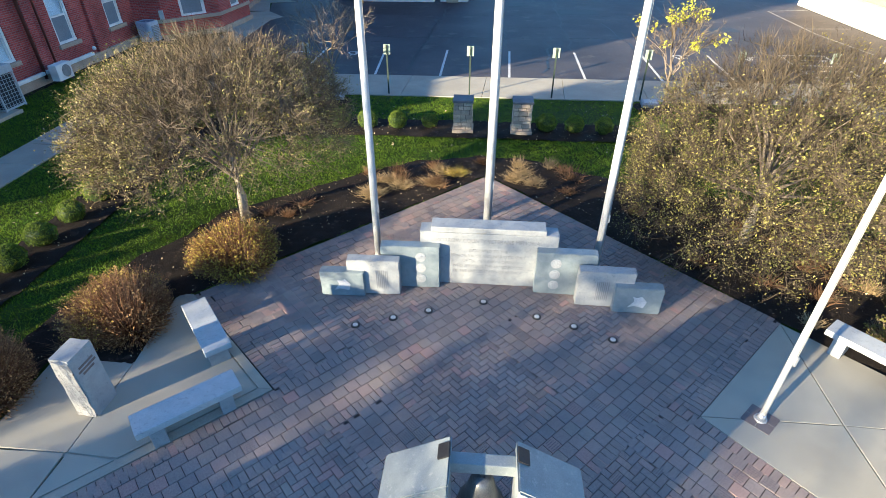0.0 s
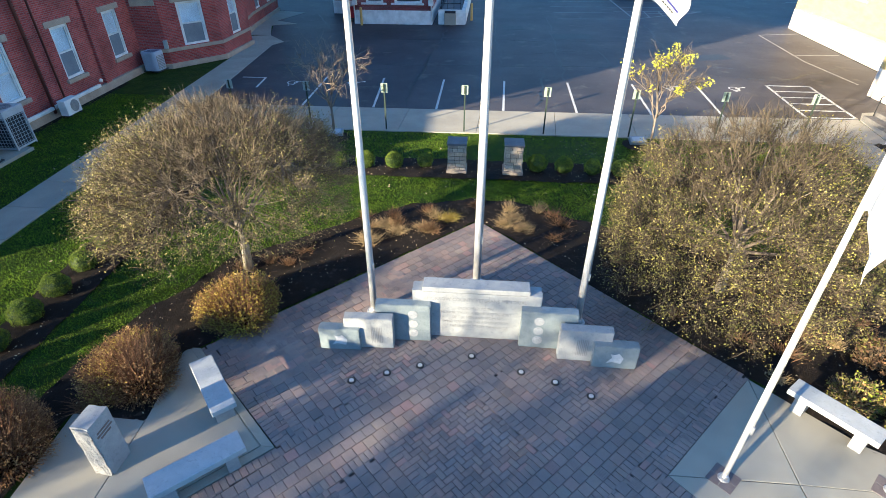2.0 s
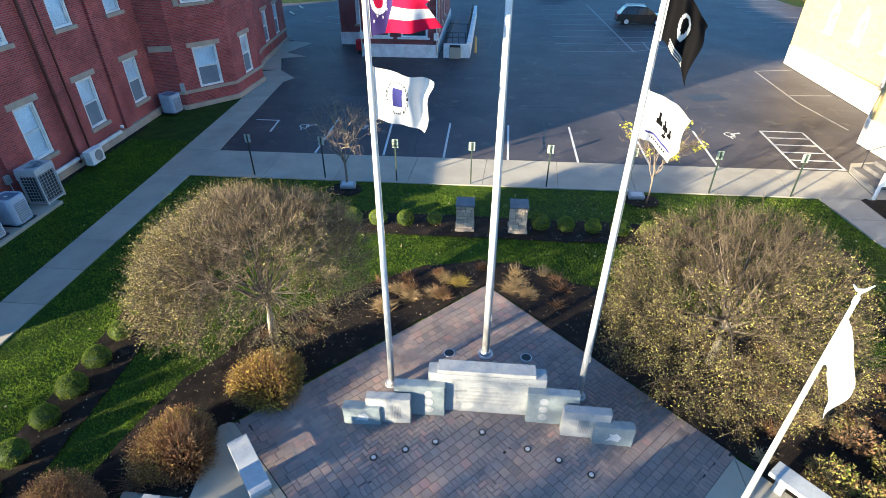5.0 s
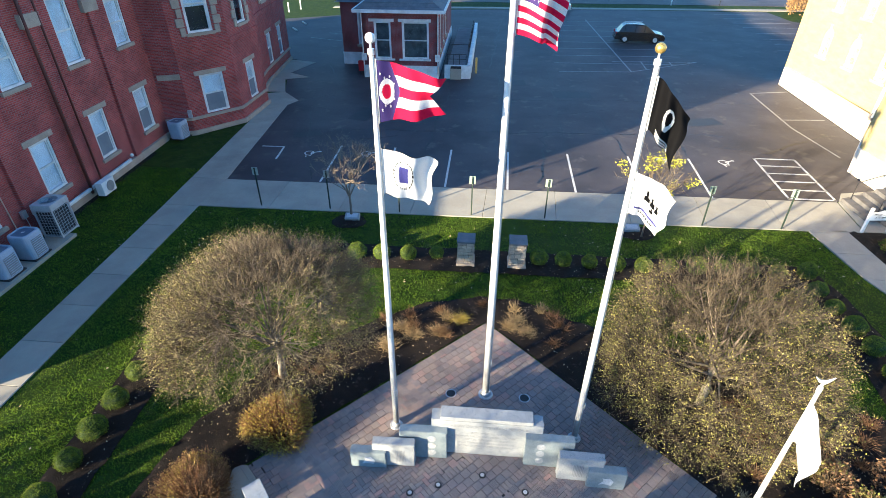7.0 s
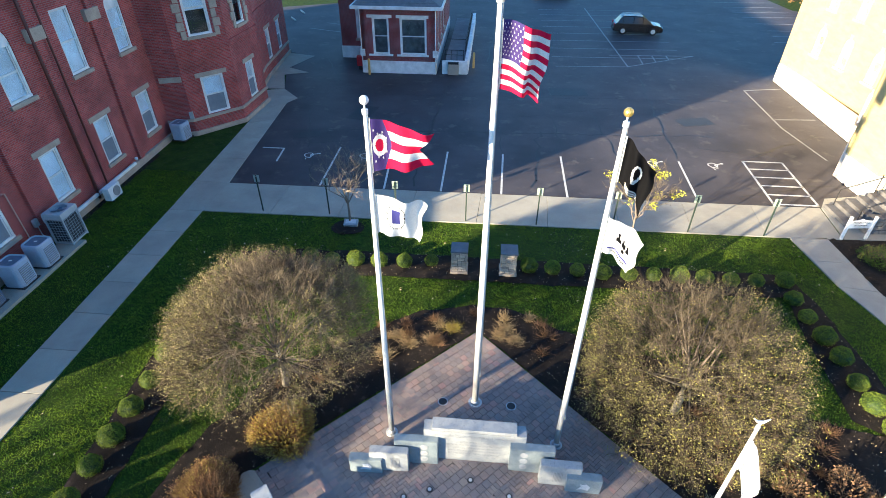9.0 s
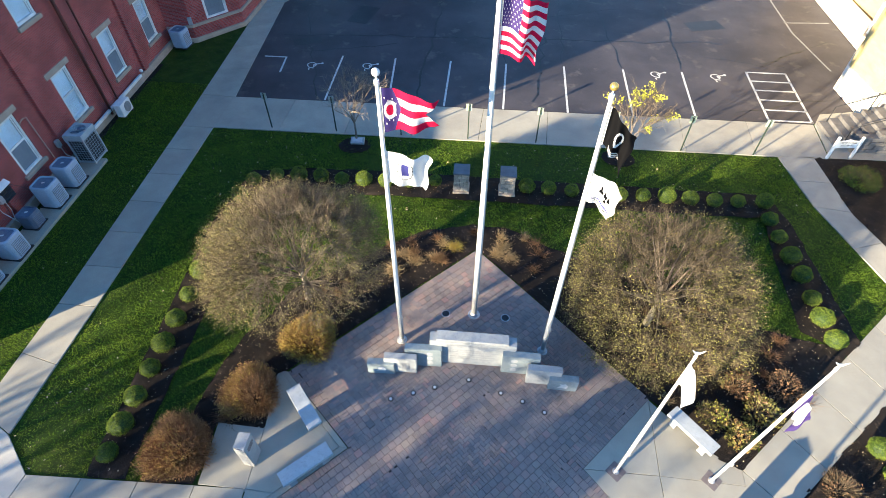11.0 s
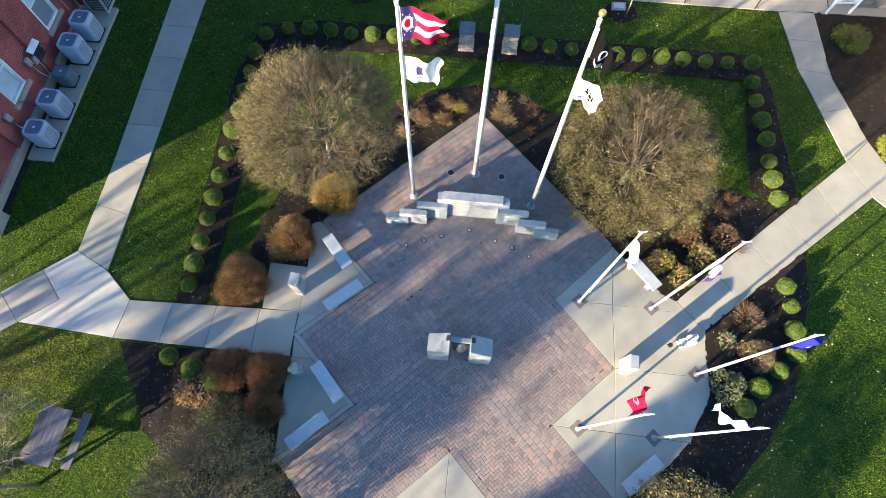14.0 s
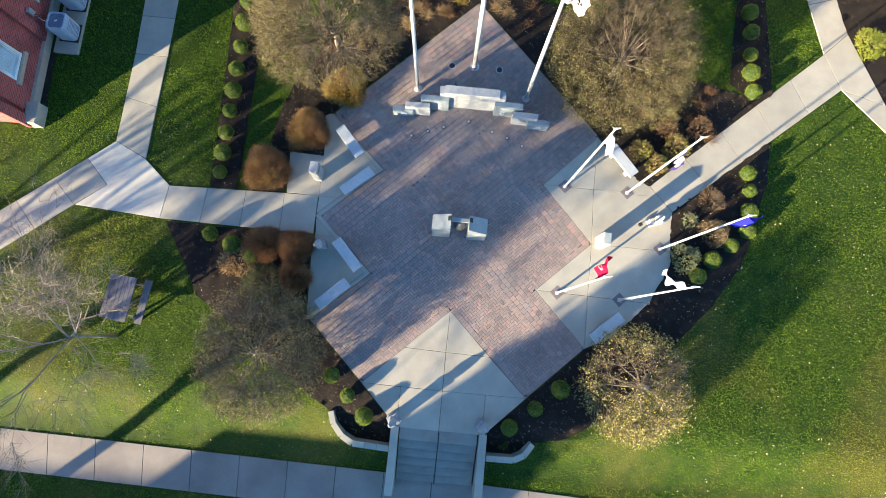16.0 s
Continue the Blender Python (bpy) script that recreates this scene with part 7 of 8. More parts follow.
small_tree(-12.1, -1.95, 8.0, 41, 0, "tall bare tree with pale spreading branches on the lawn", spread=0.8, trunk=0.054, name="bare_tree", first=0.34, mat=LIMB_GREY, twigs=6500)
# taller bare trees out of view further south-west, placed so their shadows reach across the lawns
small_tree(-21.9, -14.6, 9.6, 42, 0, "tall bare lawn tree", spread=0.5, trunk=0.24, name="bare_tree", first=0.56, mat=BARK)
# the next two are added only for their shade on plaza and west walk
small_tree(-27.0, -13.3, 6.5, 43, 0, "broad bare tree with a close crown, added out of view to cast shade", spread=0.9, trunk=0.2, name="bare_tree", first=0.84, mat=BARK, wild=0.36, twigs=2800)
small_tree(-28.0, -8.0, 9.0, 44, 0, "broad bare tree added out of view to cast faint shade", spread=0.75, trunk=0.2, name="bare_tree", first=0.3, mat=BARK, wild=0.45, twigs=250)


def spruce(x, y, h, r, seed):
    """A dense evergreen, added out of view to cast shade: whorls of drooping boughs hung with needle sprays."""
    rng = np.random.default_rng(seed)
    ob = thing("spruce", x, y, -1.0, label="tall dense dark evergreen added out of view to shade the stairs and beds", category="tree", group="evergreens")
    part("trunk", tube([(0, 0, 0), (0, 0, h * 0.5), (0, 0, h * 0.97)], [0.24, 0.15, 0.03], 10), BARK, ob)
    s, e, at = [], [], []
    for k in range(260):
        z = h * (0.06 + 0.92 * (k / 260))
        ln = r * (1 - z / h) ** 0.5 * rng.uniform(0.8, 1.1) + 0.15
        a = rng.uniform(0, 6.2832)
        tip = np.array([ln * math.cos(a), ln * math.sin(a), z - 0.25 * ln])
        s.append((0, 0, z))
        e.append(tip)
        c = 64 if z < 0.7 * h else 16      # close below, thin towards the top
        t = rng.uniform(0.15, 1.0, (c, 1))
        at.append(np.array([0, 0, z]) + (tip - [0, 0, z]) * t + rng.normal(size=(c, 3)) * [0.22, 0.22, 0.14])
    part("branchwork", strip_mesh(rng, s, e, 0.02, 0.05), BARK, ob)["kind"] = "stuff"
    part("foliage", leaf_mesh(rng, np.concatenate(at), 0.2), LEAF_DARK, ob)["kind"] = "stuff"


# both stand unseen, added so their shade covers the stairs, pad and southeast bed
spruce(-15.5, -18.95, 8.8, 2.35, 91)
spruce(-14.25, -20.35, 8.2, 2.1, 92)


# ---- more plants ----
twiggy_shrub("rose_bush", 7.85, 7.55, 0.5, 0.65, 51, "leggy rose bush with yellow-green and reddish leaves", TWIG, ((LEAF_LIME, 0.12), (LEAF_MOSS, 0.5), (LEAF_RUST, 0.2), (LEAF_BOX, 0.2)), 700, 1300, 0.03)
twiggy_shrub("rose_bush", 8.5, 7.0, 0.5, 0.6, 52, "leggy rose bush with yellow-green and reddish leaves", TWIG, ((LEAF_MOSS, 0.6), (LEAF_RUST, 0.4)), 500, 1400, 0.035)
twiggy_shrub("rose_bush", 9.3, 7.8, 0.6, 0.7, 53, "leggy rose bush with olive leaves in dark mulch", TWIG, ((LEAF_MOSS, 0.7), (LEAF_BROWN, 0.3)), 500, 1500, 0.035)
twiggy_shrub("rose_bush", 10.3, 8.7, 0.6, 0.6, 54, "leggy rose bush with brown leaves in dark mulch", TWIG, ((LEAF_BROWN, 0.7),), 500, 1200, 0.035)
twiggy_shrub("rose_bush", 8.9, 8.6, 0.5, 0.6, 55, "leggy rose bush with brown leaves in dark mulch", TWIG, ((LEAF_BROWN, 0.7), (LEAF_MOSS, 0.3)), 500, 1200, 0.035)
twiggy_shrub("spirea", 10.9, 4.35, 0.62, 0.75, 56, "dry tan and brown mounded shrub in dark mulch", TWIG, ((LEAF_TAN, 0.5), (LEAF_BROWN, 0.4)), 2500, 1600, 0.025)
twiggy_shrub("laurel", 9.75, 3.2, 0.62, 0.8, 57, "grey-green broadleaf shrub beside the flagpole", TWIG, ((LEAF_OLIVE, 0.25), (LEAF_SAGE := leafy("sage_leaf", (0.13, 0.165, 0.09), (0.21, 0.25, 0.13)), 0.9)), 700, 2600, 0.035)
twiggy_shrub("laurel", 9.95, 4.8, 0.35, 0.5, 58, "small grey-green shrub beside the walk", TWIG, ((LEAF_SAGE, 0.6),), 300, 800, 0.03)
twiggy_shrub("spirea", 10.8, 5.75, 0.6, 0.45, 59, "low dry brown shrub beside the walk", TWIG, ((LEAF_BROWN, 0.6),), 1200, 900, 0.025)
twiggy_shrub("spirea", -7.85, 1.45, 0.78, 0.6, 60, "dry tan and rust perennial clump in the mulch", TWIG, ((LEAF_TAN, 0.6), (LEAF_RUST, 0.5)), 1500, 2600, 0.036)
twiggy_shrub("juniper", -6.7, 0.6, 0.85, 0.7, 61, "dark blue-green spreading juniper in the bed", TWIG, ((LEAF_DARK, 0.7), (LEAF_SAGE, 0.3)), 1500, 5000, 0.022)
twiggy_shrub("juniper", -5.6, -0.4, 0.7, 0.6, 62, "dark green spreading juniper in the bed", TWIG, ((LEAF_DARK, 0.8),), 1200, 3500, 0.022)
twiggy_shrub("clipped_yew", 16.85, 19.0, 0.85, 0.7, 63, "low rounded green-brown clipped shrub by the steps", TWIG, ((LEAF_BOX, 0.7), (LEAF_RUST, 0.25)), 1500, 5000, 0.024)
twiggy_shrub("clipped_yew", 17.5, 13.25, 0.74, 0.65, 64, "low bright yellow-green rounded shrub by the walk", TWIG, ((LEAF_CHARTREUSE, 0.75), (LEAF_BOX, 0.25)), 900, 9000, 0.02)
twiggy_shrub("clipped_yew", 39.0, 75.0, 2.2, 4.2, 65, "large rounded rusty shrub beyond the lot", TWIG, ((LEAF_RUST, 0.7), (LEAF_BROWN, 0.3)), 1500, 5000, 0.10)


def grass_clump(x, y, r, h, seed, mat, label, name="grass_clump", k=420):
    rng = np.random.default_rng(seed)
    ob = thing(name, x, y, ground_z(x, y), label=label, category="plant", group="perennials")
    b = rng.normal(size=(k, 2)) * r * 0.3
    t = b + rng.normal(size=(k, 2)) * r * 0.55
    z = h * rng.uniform(0.5, 1.0, k)
    part("blade_mass", strip_mesh(rng, np.column_stack([b, np.zeros(k)]), np.column_stack([t, z]), 0.006, 0.15, cross=False), mat, ob)["kind"] = "stuff"


for n, (x, y) in enumerate(((-0.15, 13.6), (1.45, 13.4), (1.95, 13.2), (1.65, 13.75), (-1.55, 12.75), (-0.8, 12.95), (-2.3, 12.3), (-1.9, 13.1))):
    grass_clump(x, y, 0.27, 0.18, 70 + n, LEAF_TAN if n != 0 else LEAF_YELLOW, "tan autumn tuft of ornamental grass at the plaza edge")
rp = random.Random(8)
n = 0
while n < 64:
    x, y = rp.uniform(-7.8, 11.0), rp.uniform(5.0, 14.5)
    if inside(x, y, BED_NORTH) and edge_distance(x, y) > 0.4 and not (-6.2 < x < -4.0 and 6 < y < 9.8):
        grass_clump(x, y, rp.uniform(0.18, 0.34), rp.uniform(0.15, 0.32), 100 + n, rp.choice((LEAF_BROWN, LEAF_BROWN, LEAF_TAN, LEAF_BROWN)), "low withered brown perennial in the mulch", "perennial", 160)
        n += 1


# ---- flags ----
def cloth(colour):
    m = surface("flag_" + colour[0], colour[1], tuple(min(1.0, v * 1.1) for v in colour[1]), scale=3, rough=0.75, bump=0.05, fine=80)
    nt = m.node_tree
    b = nt.nodes["Principled BSDF"]
    b.inputs["Specular IOR Level"].default_value = 0.06
    t = nt.nodes.new("ShaderNodeBsdfTranslucent")
    mx = nt.nodes.new("ShaderNodeMixShader")
    mx.inputs["Fac"].default_value = 0.35
    nt.links.new(b.inputs["Base Color"].links[0].from_socket, t.inputs["Color"])
    nt.links.new(b.outputs["BSDF"], mx.inputs[1])
    nt.links.new(t.outputs["BSDF"], mx.inputs[2])
    nt.links.new(mx.outputs["Shader"], nt.nodes["Material Output"].inputs["Surface"])
    return m


F_WHITE, F_RED, F_BLUE, F_BLACK, F_NAVY, F_ROYAL = (cloth(c) for c in (("white", (0.66, 0.66, 0.66)), ("red", (0.46, 0.008, 0.05)), ("blue", (0.055, 0.038, 0.15)),
                                                                   ("black", (0.006, 0.006, 0.007)), ("navy", (0.05, 0.05, 0.2)), ("royal", (0.03, 0.03, 0.42))))


def flag(x, y, top, w, h, heading, droop, seed, pattern, mats, label, reach=1.0, wave=0.12, nx=45, ny=27, swallow=False, r=0.07):
    """A flag flying from a pole: cloth with folds that grow towards the free end. pattern(u, v) gives the index of the material."""
    rng = random.Random(seed)
    ph = [rng.uniform(0, 6.28) for _ in range(4)]
    ob = thing("flag", x, y, 0, heading, label=label, category="flag", group="flags")

    def at(u, v, lift=0.0):
        if swallow:
            u *= 1 - 0.28 * (1 - abs(2 * v - 1))
            v = 0.5 + (v - 0.5) * (1 - 0.32 * u)
        s = u * w
        fx = s * reach
        fy = wave * (u ** 0.7) * (math.sin(7.0 * u + ph[0] + 1.1 * v) + 0.5 * math.sin(13.0 * u + ph[1] - 1.6 * v)) + lift
        fz = -v * h - droop * (u ** 1.4) - 0.05 * u * math.sin(6 * v + ph[2])
        fx -= 0.10 * w * u * v * (1 if droop > 0.1 else 0) + 0.03 * math.sin(9 * v + ph[3]) * u
        return Vector((r + fx, fy, top + fz))
    verts = [at(i / nx, j / ny) for j in range(ny + 1) for i in range(nx + 1)]
    faces, idx = [], []
    for j in range(ny):
        for i in range(nx):
            u, v = (i + 0.5) / nx, (j + 0.5) / ny
            a = j * (nx + 1) + i
            faces.append((a, a + 1, a + nx + 2, a + nx + 1))
            idx.append(pattern(u, v))
    me = mesh_of(verts, faces)
    for m in mats:
        me.materials.append(m)
    me.polygons.foreach_set("material_index", idx)
    part("cloth", me, None, ob, smooth=True)
    part("header", tube([(r - 0.005, 0, top + 0.02), (r - 0.005, 0, top - h - 0.02)], 0.012, 6), F_WHITE, ob)
    return ob, at


def stars(ob, at, spots, size):
    bm = bmesh.new()
    for u, v in spots:
        for lift in (0.012, -0.012):
            ring = []
            for k in range(10):
                a = 0.6283 * k
                rr = size if k % 2 == 0 else size * 0.42
                ring.append(bm.verts.new(at(u + rr * math.sin(a) * 0.55, v - rr * math.cos(a), lift)))
            bm.faces.new(ring)
    part("star_field", bm, F_WHITE, ob)["kind"] = "stuff"


us, at = flag(0.73, 10.58, 10.6, 2.1, 1.25, 8, 0.35, 1, lambda u, v: 2 if (u < 0.4 and v < 7 / 13) else (0 if int(v * 13) % 2 == 0 else 1), (F_RED, F_WHITE, F_BLUE),
              "large red and white striped flag with a starred blue corner", reach=0.46, wave=0.24, nx=50, ny=26, r=0.08)
stars(us, at, [(0.03 + 0.034 * i + 0.008, 0.05 + 0.053 * j) for j in range(9) for i in range(11) if (i + j) % 2 == 0], 0.022)


def state_flag(u, v):
    if u < 0.42 * (1 - abs(v - 0.5) * 1.1) + 0.0 and abs(v - 0.5) < 0.5:
        d = math.hypot((u - 0.16) * 1.6, v - 0.5)
        return 0 if d < 0.13 else (1 if d < 0.22 else 2)
    return 0 if int(v * 5) % 2 == 0 else 1


oh, at = flag(-1.55, 9.36, 9.15, 1.65, 1.05, 6, 0.1, 2, state_flag, (F_RED, F_WHITE, F_BLUE), "swallow-tailed red, white and blue striped state flag", reach=0.72, wave=0.17, nx=120, ny=80, swallow=True)
stars(oh, at, [(0.05, 0.2), (0.06, 0.8), (0.12, 0.27), (0.12, 0.73), (0.2, 0.24), (0.2, 0.76), (0.28, 0.36), (0.28, 0.64), (0.3, 0.5), (0.04, 0.5)], 0.035)


def emblem(cx, cy, rr, inner):
    return lambda u, v: (inner if (abs((u - cx) * 1.5) < rr and abs(v - cy) < rr * 1.15) else (2 if abs(math.hypot((u - cx) * 1.5, v - cy) - rr * 2.1) < 0.018 and int(20 * math.atan2(v - cy, u - cx)) % 2 else 0))


flag(-1.55, 9.36, 7.6, 1.5, 0.88, 4, 0.22, 3, emblem(0.42, 0.5, 0.14, 1), (F_WHITE, F_NAVY, F_BLACK), "white service flag with a dark blue square emblem", reach=0.66, wave=0.14, nx=60, ny=36)
flag(2.99, 9.36, 9.0, 1.45, 0.85, -20, 0.62, 4, lambda u, v: 1 if math.hypot((u - 0.5) * 1.5, v - 0.5) < 0.2 and not math.hypot((u - 0.5) * 1.5, v - 0.48) < 0.12 else (1 if (v > 0.82 and 0.25 < u < 0.75 and int(v * 36) % 2 == 0) else 0),
     (F_BLACK, F_WHITE), "black flag with a round white emblem, half furled", reach=0.44, wave=0.16, nx=50, ny=36)
def marked(u, v):
    if 0.78 < v < 0.81 and 0.12 < u < 0.9:
        return 1
    if 0.87 < v < 0.92 and 0.3 < u < 0.85 and int(u * 44) % 3:
        return 2
    for cx, cy, rr in ((0.42, 0.4, 0.075), (0.58, 0.44, 0.06), (0.72, 0.5, 0.05), (0.6, 0.62, 0.04)):
        if abs(u - cx) < rr * (0.45 if v < cy else 1.1) and abs(v - cy) < rr * 1.6:
            return 2
    return 0


flag(2.99, 9.36, 7.35, 1.4, 0.8, -12, 0.42, 5, marked, (F_WHITE, F_NAVY, F_BLACK), "white veterans flag with dark markings", reach=0.5, wave=0.12, nx=60, ny=44)
# the five service flags, mostly hanging limp
flag(4.86, 5.74, 5.7, 1.3, 0.7, -15, 0.95, 6, lambda u, v: 0, (F_WHITE,), "white flag hanging limp along its pole", reach=0.32, wave=0.10, r=0.05)
flag(7.41, 5.73, 5.1, 1.0, 0.7, -60, 0.75, 7, lambda u, v: 1 if math.hypot((u - 0.5) * 1.5, v - 0.5) < 0.52 else 0, (F_BLUE, F_WHITE), "dark blue flag with a pale emblem hanging limp", reach=0.3, wave=0.12, r=0.05)
flag(8.82, 3.53, 5.7, 1.35, 0.85, 10, 0.45, 8, lambda u, v: 1 if math.hypot((u - 0.5) * 1.5, v - 0.5) < 0.16 else 0, (F_ROYAL, F_WHITE), "bright blue service flag with a small pale emblem", reach=0.7, wave=0.15, r=0.05)
flag(4.81, 1.38, 5.7, 1.3, 0.85, 60, 0.5, 9, lambda u, v: 1 if abs(math.hypot((u - 0.5) * 1.5, v - 0.5) - 0.14) < 0.022 else 0, (F_RED, F_WHITE), "scarlet service flag with a pale round emblem", reach=0.62, wave=0.16, r=0.05)
flag(7.28, 1.33, 5.7, 1.35, 0.55, 140, 0.35, 10, lambda u, v: 0, (F_WHITE,), "white service flag curling near the pole top", reach=0.5, wave=0.16, r=0.05)


# ---- cars ----
CAR_DARK = surface("black_car_paint", (0.006, 0.006, 0.009), (0.010, 0.010, 0.014), scale=2, rough=0.25, bump=0, coat=0.2, spec=0.4)
CAR_SILVER = surface("silver_paint", (0.42, 0.43, 0.42), (0.48, 0.49, 0.48), scale=2, rough=0.28, bump=0, metal=0.5, coat=0.5)
TYRE = surface("tyre", (0.015, 0.015, 0.015), (0.025, 0.025, 0.025), scale=9, rough=0.9, bump=0.2)
LAMP_RED = surface("tail_lamp", (0.45, 0.01, 0.02), (0.5, 0.015, 0.03), scale=5, rough=0.2, bump=0)


def side_prism(pts, w0, w1, y_mid=0.0):
    """A closed side profile (x, z) swept across the car's width; w1 is the half width at its highest points."""
    bm = bmesh.new()
    lo, hi = min(p[1] for p in pts), max(p[1] for p in pts)
    sides = []
    for s in (-1, 1):
        sides.append([bm.verts.new((x, y_mid + s * (w0 + (w1 - w0) * (z - lo) / (hi - lo)), z)) for x, z in pts])
    bm.faces.new(sides[0])
    bm.faces.new(sides[1][::-1])
    k = len(pts)
    for i in range(k):
        bm.faces.new((sides[0][i], sides[0][(i + 1) % k], sides[1][(i + 1) % k], sides[1][i]))
    bmesh.ops.bevel(bm, geom=[e for e in bm.edges if e.calc_face_angle(0) > 0.5], offset=0.045, segments=2, affect="EDGES")
    return bm


def car(x, y, rz, paint, label, length=4.65, height=1.66, roof=(-1.6, 0.6), rack=False):
    ob = thing("car", x, y, -0.02, rz, label=label, category="car", group="parked cars")
    L = length / 2
    belt = height * 0.58
    part("body", side_prism([(-L, 0.34), (-L + 0.06, belt - 0.05), (-L + 0.2, belt + 0.03), (L * 0.36, belt + 0.01), (L * 0.72, belt - 0.06), (L * 0.93, belt - 0.18), (L, belt - 0.4), (L - 0.05, 0.3), (L * 0.5, 0.22), (-L * 0.6, 0.22)], 0.90, 0.86), paint, ob, smooth=False)
    part("cabin", side_prism([(roof[0] - 0.5, belt - 0.02), (roof[0] - 0.1, height - 0.16), (roof[0] + 0.2, height - 0.03), ((roof[0] + roof[1]) / 2, height), (roof[1] - 0.3, height - 0.05), (roof[1] + 0.1, height - 0.25), (roof[1] + 0.75, belt - 0.02)], 0.86, 0.62), CAR_GLASS, ob, "dark tinted window band")
    part("roof_panel", side_prism([(roof[0], height - 0.07), (roof[0] + 0.15, height - 0.01), ((roof[0] + roof[1]) / 2, height + 0.02), (roof[1] - 0.35, height - 0.03), (roof[1] - 0.2, height - 0.1)], 0.68, 0.62), paint, ob)
    for px in (roof[0] + 0.1, (roof[0] + roof[1]) / 2, roof[1] - 0.25):
        for s in (-1, 1):
            part("window_pillar", box((0.07, 0.03, height - belt - 0.06), (px, s * 0.757, (height + belt) / 2), rx=s * 19), paint, ob)
    for s in (-1, 1):
        for wx in (-L * 0.60, L * 0.62):
            wh = new("wheel")
            wh.parent = ob
            wh.matrix_basis = pose(wx, s * 0.80, 0.34)
            part("tyre", cone(0.34, 0.34, 0.22, (0, 0, 0), 24, rx=90), TYRE, wh)
            part("rim", cone(0.23, 0.21, 0.24, (0, 0, 0), 20, rx=90), ALU, wh)
        part("tail_lamp", box((0.10, 0.26, 0.24), (-L + 0.06, s * 0.72, belt - 0.1), bevel=0.03), LAMP_RED, ob)
        part("headlamp", box((0.22, 0.32, 0.13), (L - 0.16, s * 0.66, belt - 0.25), bevel=0.03), FROSTED, ob)
        part("mirror", box((0.14, 0.2, 0.13), (roof[1] + 0.28, s * 0.98, belt + 0.08), bevel=0.03), paint, ob)
        if rack:
            part("roof_rail", tube([(roof[0] + 0.1, s * 0.6, height + 0.05), (roof[1] - 0.35, s * 0.6, height + 0.05)], 0.022), ALU, ob)
    part("bumper", box((0.12, 1.6, 0.22), (L - 0.02, 0, 0.4), bevel=0.04), DARK, ob)
    part("bumper", box((0.12, 1.6, 0.22), (-L + 0.02, 0, 0.42), bevel=0.04), DARK, ob)
    return ob


car(14.9, 56.6, -4, CAR_DARK, "black utility car with silver roof rails", rack=True)
car(8.1, 73.6, 175, CAR_SILVER, "silver saloon car parked beside the far road", 4.5, 1.42, (-1.2, 0.7))
post = thing("bollard", -8.55, 40.9, label="yellow steel bollard at the office corner", category="bollard", group="bollards")
YELLOW = surface("yellow_paint", (0.55, 0.36, 0.10), (0.62, 0.42, 0.14), scale=5, rough=0.6, bump=0.05)
part("pipe", cone(0.09, 0.09, 1.15, (0, 0, 0.55), 16), YELLOW, post)
part("cap", ball(0.09, (0, 0, 1.12), 2), YELLOW, post)
copy_thing(post, pose(-0.6, 43.4, 0))
rb = thing("newspaper_box", -9.5, 42.2, label="small red metal box beside the office", category="box")
part("case", box((0.5, 0.45, 0.75), (0, 0, 0.65), bevel=0.03), surface("red_enamel", (0.42, 0.02, 0.03), (0.5, 0.03, 0.04), scale=4, rough=0.4, bump=0.02), rb)
part("stand", box((0.3, 0.3, 0.3), (0, 0, 0.14)), DARK, rb)
for x, y in ((-24.5, 69.0), (-23.7, 71.2), (3.0, 88.5), (24.4, 79.8)):
    mk = thing("marker_post", x, y, label="slim white marker post in the far verge", category="post", group="marker posts")
    part("post", box((0.12, 0.12, 1.1), (0, 0, 0.52), bevel=0.01), WHITE, mk)
    part("cap", box((0.15, 0.15, 0.04), (0, 0, 1.08)), WHITE, mk)
for x, y in ((30.6, 79.6), (16.6, 82.2)):
    sg = thing("street_sign", x, y, label="small white street sign on a dark post", category="sign", group="street signs")
    part("post", box((0.07, 0.07, 2.2), (0, 0, 1.1)), DARK, sg)
    part("plate", box((0.9, 0.03, 0.5), (0, -0.06, 2.2), bevel=0.01), WHITE, sg)
for x, z in ((-9.05, 1.55), (-3.5, 1.55)):
    lamp = thing("wall_box", x + 0.02, 41.22, z, label="white box fixed to the office corner", category="box", group="office wall boxes")
    part("case", box((0.36, 0.16, 0.5), (0, 0, 0), bevel=0.02), WHITE, lamp)


# ---- grass blades and fallen leaves ----
WALK_WEST = [(-4.9, 7.9), (-5.3, 7.75), (-5.1, 6.1), (-6.5, 6.1), (-6.5, 4.36), (-11.12, 4.19), (-12.25, 5.2), (-12.18, 9.7), (-12.2, 20.22), (16.2, 20.45), (16.5, 23.3), (-12.1, 23.0), (-13.0, 34), (-14.4, 33), (-13.9, 23), (-13.8, 20.2), (-13.57, 9.7), (-13.64, 5.85), (-14.65, 5.02), (-21, -0.2), (-20.4, -1.65), (-14.75, 3.0), (-11.28, 2.78), (-5, 2.72), (-5.1, 1.9), (-4.95, -0.5), (-2, 2), (-2, 6)]
WALK_EAST = [(8.3, 6.1), (15.55, 12.7), (14.3, 17.2), (13.9, 20.5), (15.6, 20.7), (15.72, 17), (16.65, 13.7), (18.2, 10.6), (25, 5.5), (24, 4.55), (18.1, 9.35), (16.3, 11.05), (9.3, 5.05)]
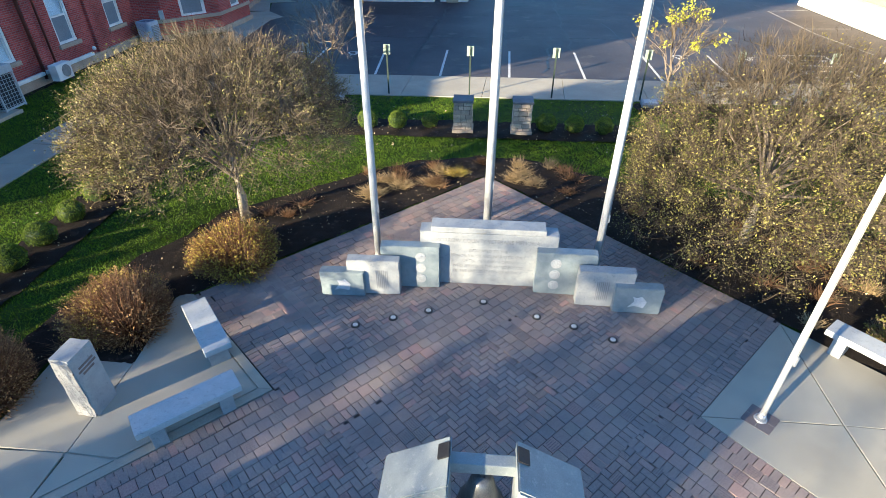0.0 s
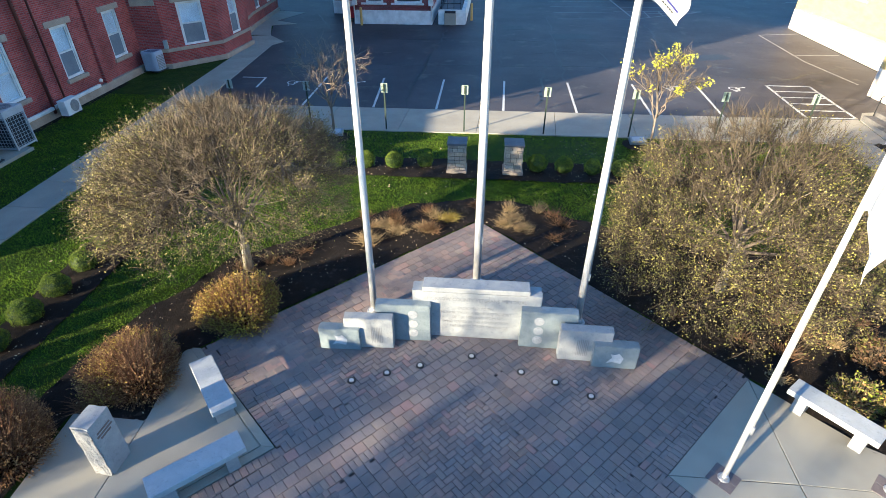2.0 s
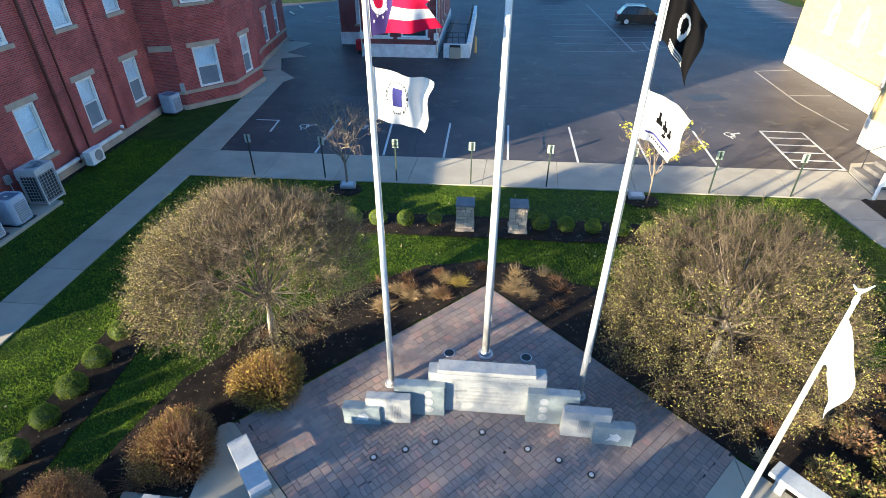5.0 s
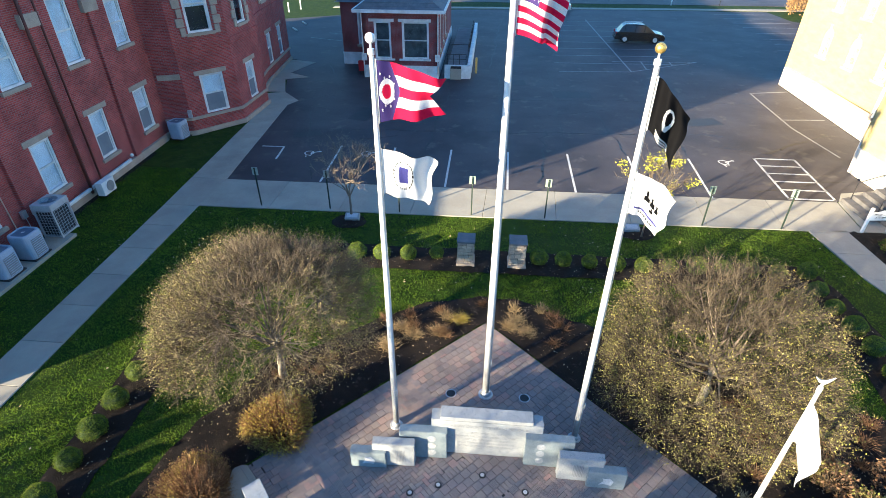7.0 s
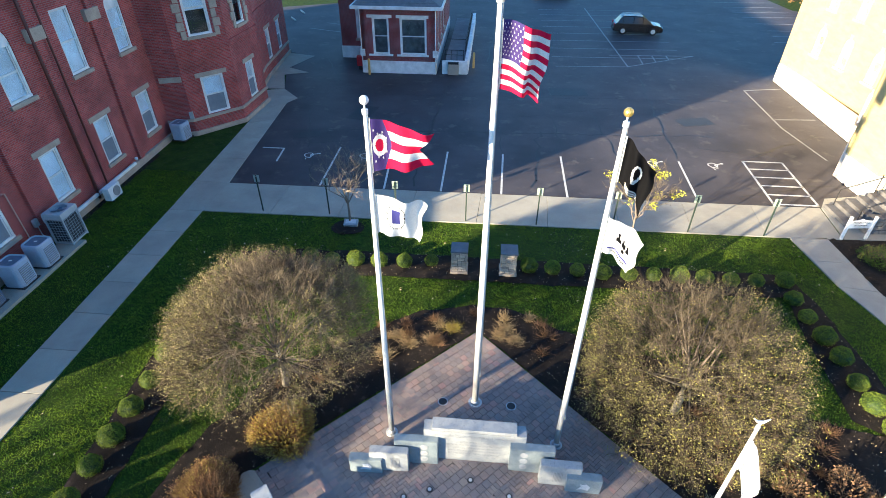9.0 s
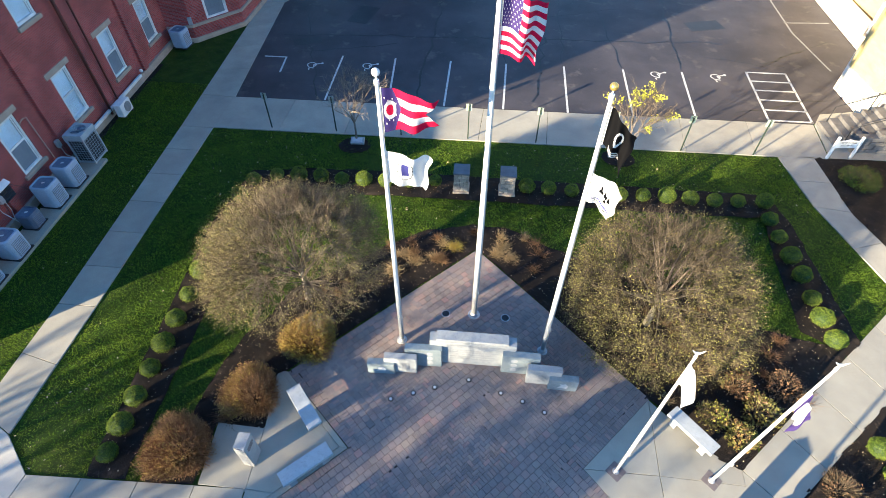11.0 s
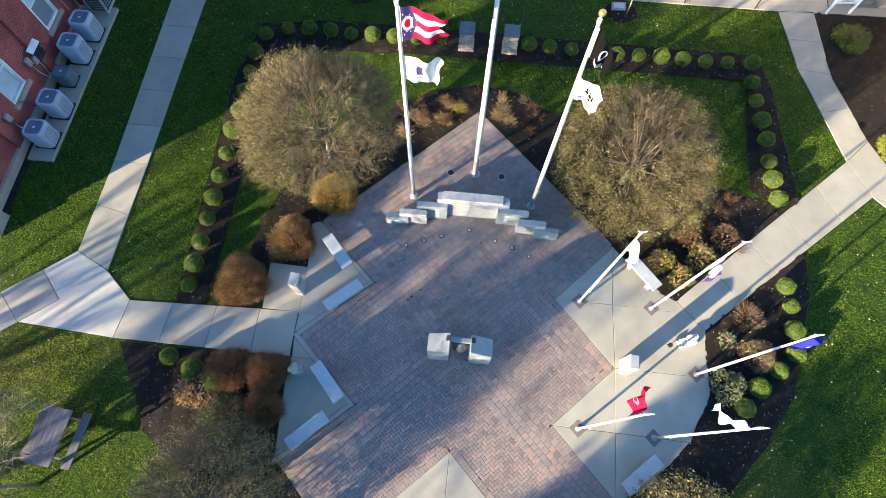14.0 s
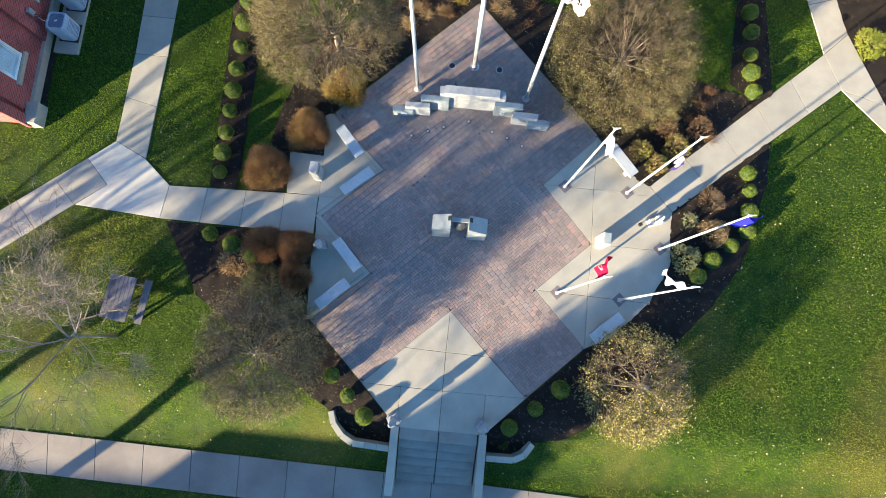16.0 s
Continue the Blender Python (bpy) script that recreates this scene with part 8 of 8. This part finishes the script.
PAD_EAST = [(6.1, 8), (3.9, 5.7), (6, 3.4), (3.9, 1.4), (6, -0.8), (7, -0.3), (8.55, 1.3), (9.35, 2.9), (9.3, 5.1), (8.3, 6.2), (7.4, 6.6)]
PAD_SOUTH = [(-2.5, -2.8), (0.7, 0.3), (3.9, -2.8), (2.5, -4.3), (2.5, -6.6), (-1.2, -6.6), (-1.2, -4.1)]
WALK_SOUTH = [(-30, -5.72), (-16.5, -5.94), (-1.3, -6.17), (12, -6.57), (30, -7.07), (30, -8.65), (12, -8.15), (-1.3, -7.8), (-16.2, -7.55), (-30, -7.3)]
PAD_CONDENSERS = [(-15.9, 9.4), (-15.9, 17.4), (-17.4, 17.4), (-17.4, 9.4)]
COURTHOUSE_PLOT = [(-16.72, 6.1), (-16.8, 9.4), (-17.2, 17.6), (-17.45, 28.0), (-16.3, 28.4), (-14.0, 31), (-14.0, 40), (-40, 40), (-40, 6.1)]
WALKS = [LOT, PLAZA, BED_NORTH, HEDGE, BED_SW, BED_SE, BED_CHURCH, WALK_WEST, WALK_EAST, PAD_EAST, PAD_SOUTH, WALK_SOUTH, PAD_CONDENSERS, COURTHOUSE_PLOT]


def grass_area(rng, count, x0, x1, y0, y1):
    x, y = rng.uniform(x0, x1, count), rng.uniform(y0, y1, count)
    keep = np.ones(count, bool)
    for poly in WALKS:
        c = np.zeros(count, bool)
        for (ax, ay), (bx, by) in zip(poly, poly[1:] + poly[:1]):
            if ay == by:
                continue
            c ^= ((ay > y) != (by > y)) & (x < (bx - ax) * (y - ay) / (by - ay) + ax)
        keep &= ~c
    return x[keep], y[keep]


def ground_array(y):
    t = np.clip((-3.3 - y) / 2.6, 0, 1)
    return -0.03 - 0.97 * t * t * (3 - 2 * t)


def build_grass():
    rng = np.random.default_rng(77)
    x, y = grass_area(rng, 1500000, -24, 24, -11.5, 24)
    k = len(x)
    # mowing leaves the turf thicker in some places than in others
    dens = np.sin(x * 0.9 + 0.4 * y) + np.sin(y * 1.3 - 0.3 * x) + 0.7 * np.sin(2.7 * x + 1.9 * y)
    keep = rng.uniform(-4.6, 0.8, k) < dens
    x, y = x[keep], y[keep]
    k = len(x)
    z = ground_array(y) - 0.02
    clump = sum(np.sin(f * (x * math.cos(g) + y * math.sin(g)) + o) for f, g, o in ((5.1, 0.4, 0.0), (7.7, 1.9, 1.0), (11.3, 2.8, 2.0), (14.9, 1.1, 0.5), (3.3, 2.3, 4.0)))
    h = rng.uniform(0.03, 0.06, k) + 0.006 * np.clip(clump, 0, 2.5)
    a = rng.uniform(0, 6.2832, k)
    w = rng.uniform(0.006, 0.012, k)
    lean = rng.normal(size=(k, 2)) * 0.045
    dx, dy = np.cos(a) * w, np.sin(a) * w
    v = np.stack([np.column_stack([x - dx, y - dy, z]), np.column_stack([x + dx, y + dy, z]), np.column_stack([x + lean[:, 0], y + lean[:, 1], z + h])], 1).reshape(-1, 3)
    ob = part("grass", fast_mesh(v, np.arange(k * 3).reshape(-1, 3)), BLADE)
    tagged(ob, "short green turf blades over the lawn", "grass", kind="stuff")
    # fallen leaves, thickest on the eastern lawn
    xs, ys = [], []
    for count, box4 in ((900, (9, 24, -7, 11)), (420, (-14, 14, 15, 20)), (260, (-24, -9, -6, 12)), (160, (-20, 8, -6, -3))):
        ax, ay = grass_area(rng, count, *box4)
        xs.append(ax)
        ys.append(ay)
    x, y = np.concatenate(xs), np.concatenate(ys)
    p = np.column_stack([x, y, ground_array(y) + 0.05])
    fl = part("fallen_leaf_litter", leaf_mesh(rng, p, 0.036, up=2.5), LEAF_FALLEN)
    tagged(fl, "scattered pale fallen leaves on the grass", "leaf litter", kind="stuff")
    q = []
    while len(q) < 2400:
        x, y = rng.uniform(-9.8, 13.3), rng.uniform(-5.0, 17.8)
        if any(inside(x, y, b) for b in (BED_NORTH, HEDGE, BED_SW, BED_SE)):
            q.append((x, y, ground_z(x, y) + 0.07))
    ml = part("bed_leaf_litter", leaf_mesh(rng, np.array(q), 0.022, up=1.5), LEAF_FALLEN)
    tagged(ml, "pale dry leaves and chips on the dark mulch", "leaf litter", kind="stuff")


build_grass()
build_pavers()
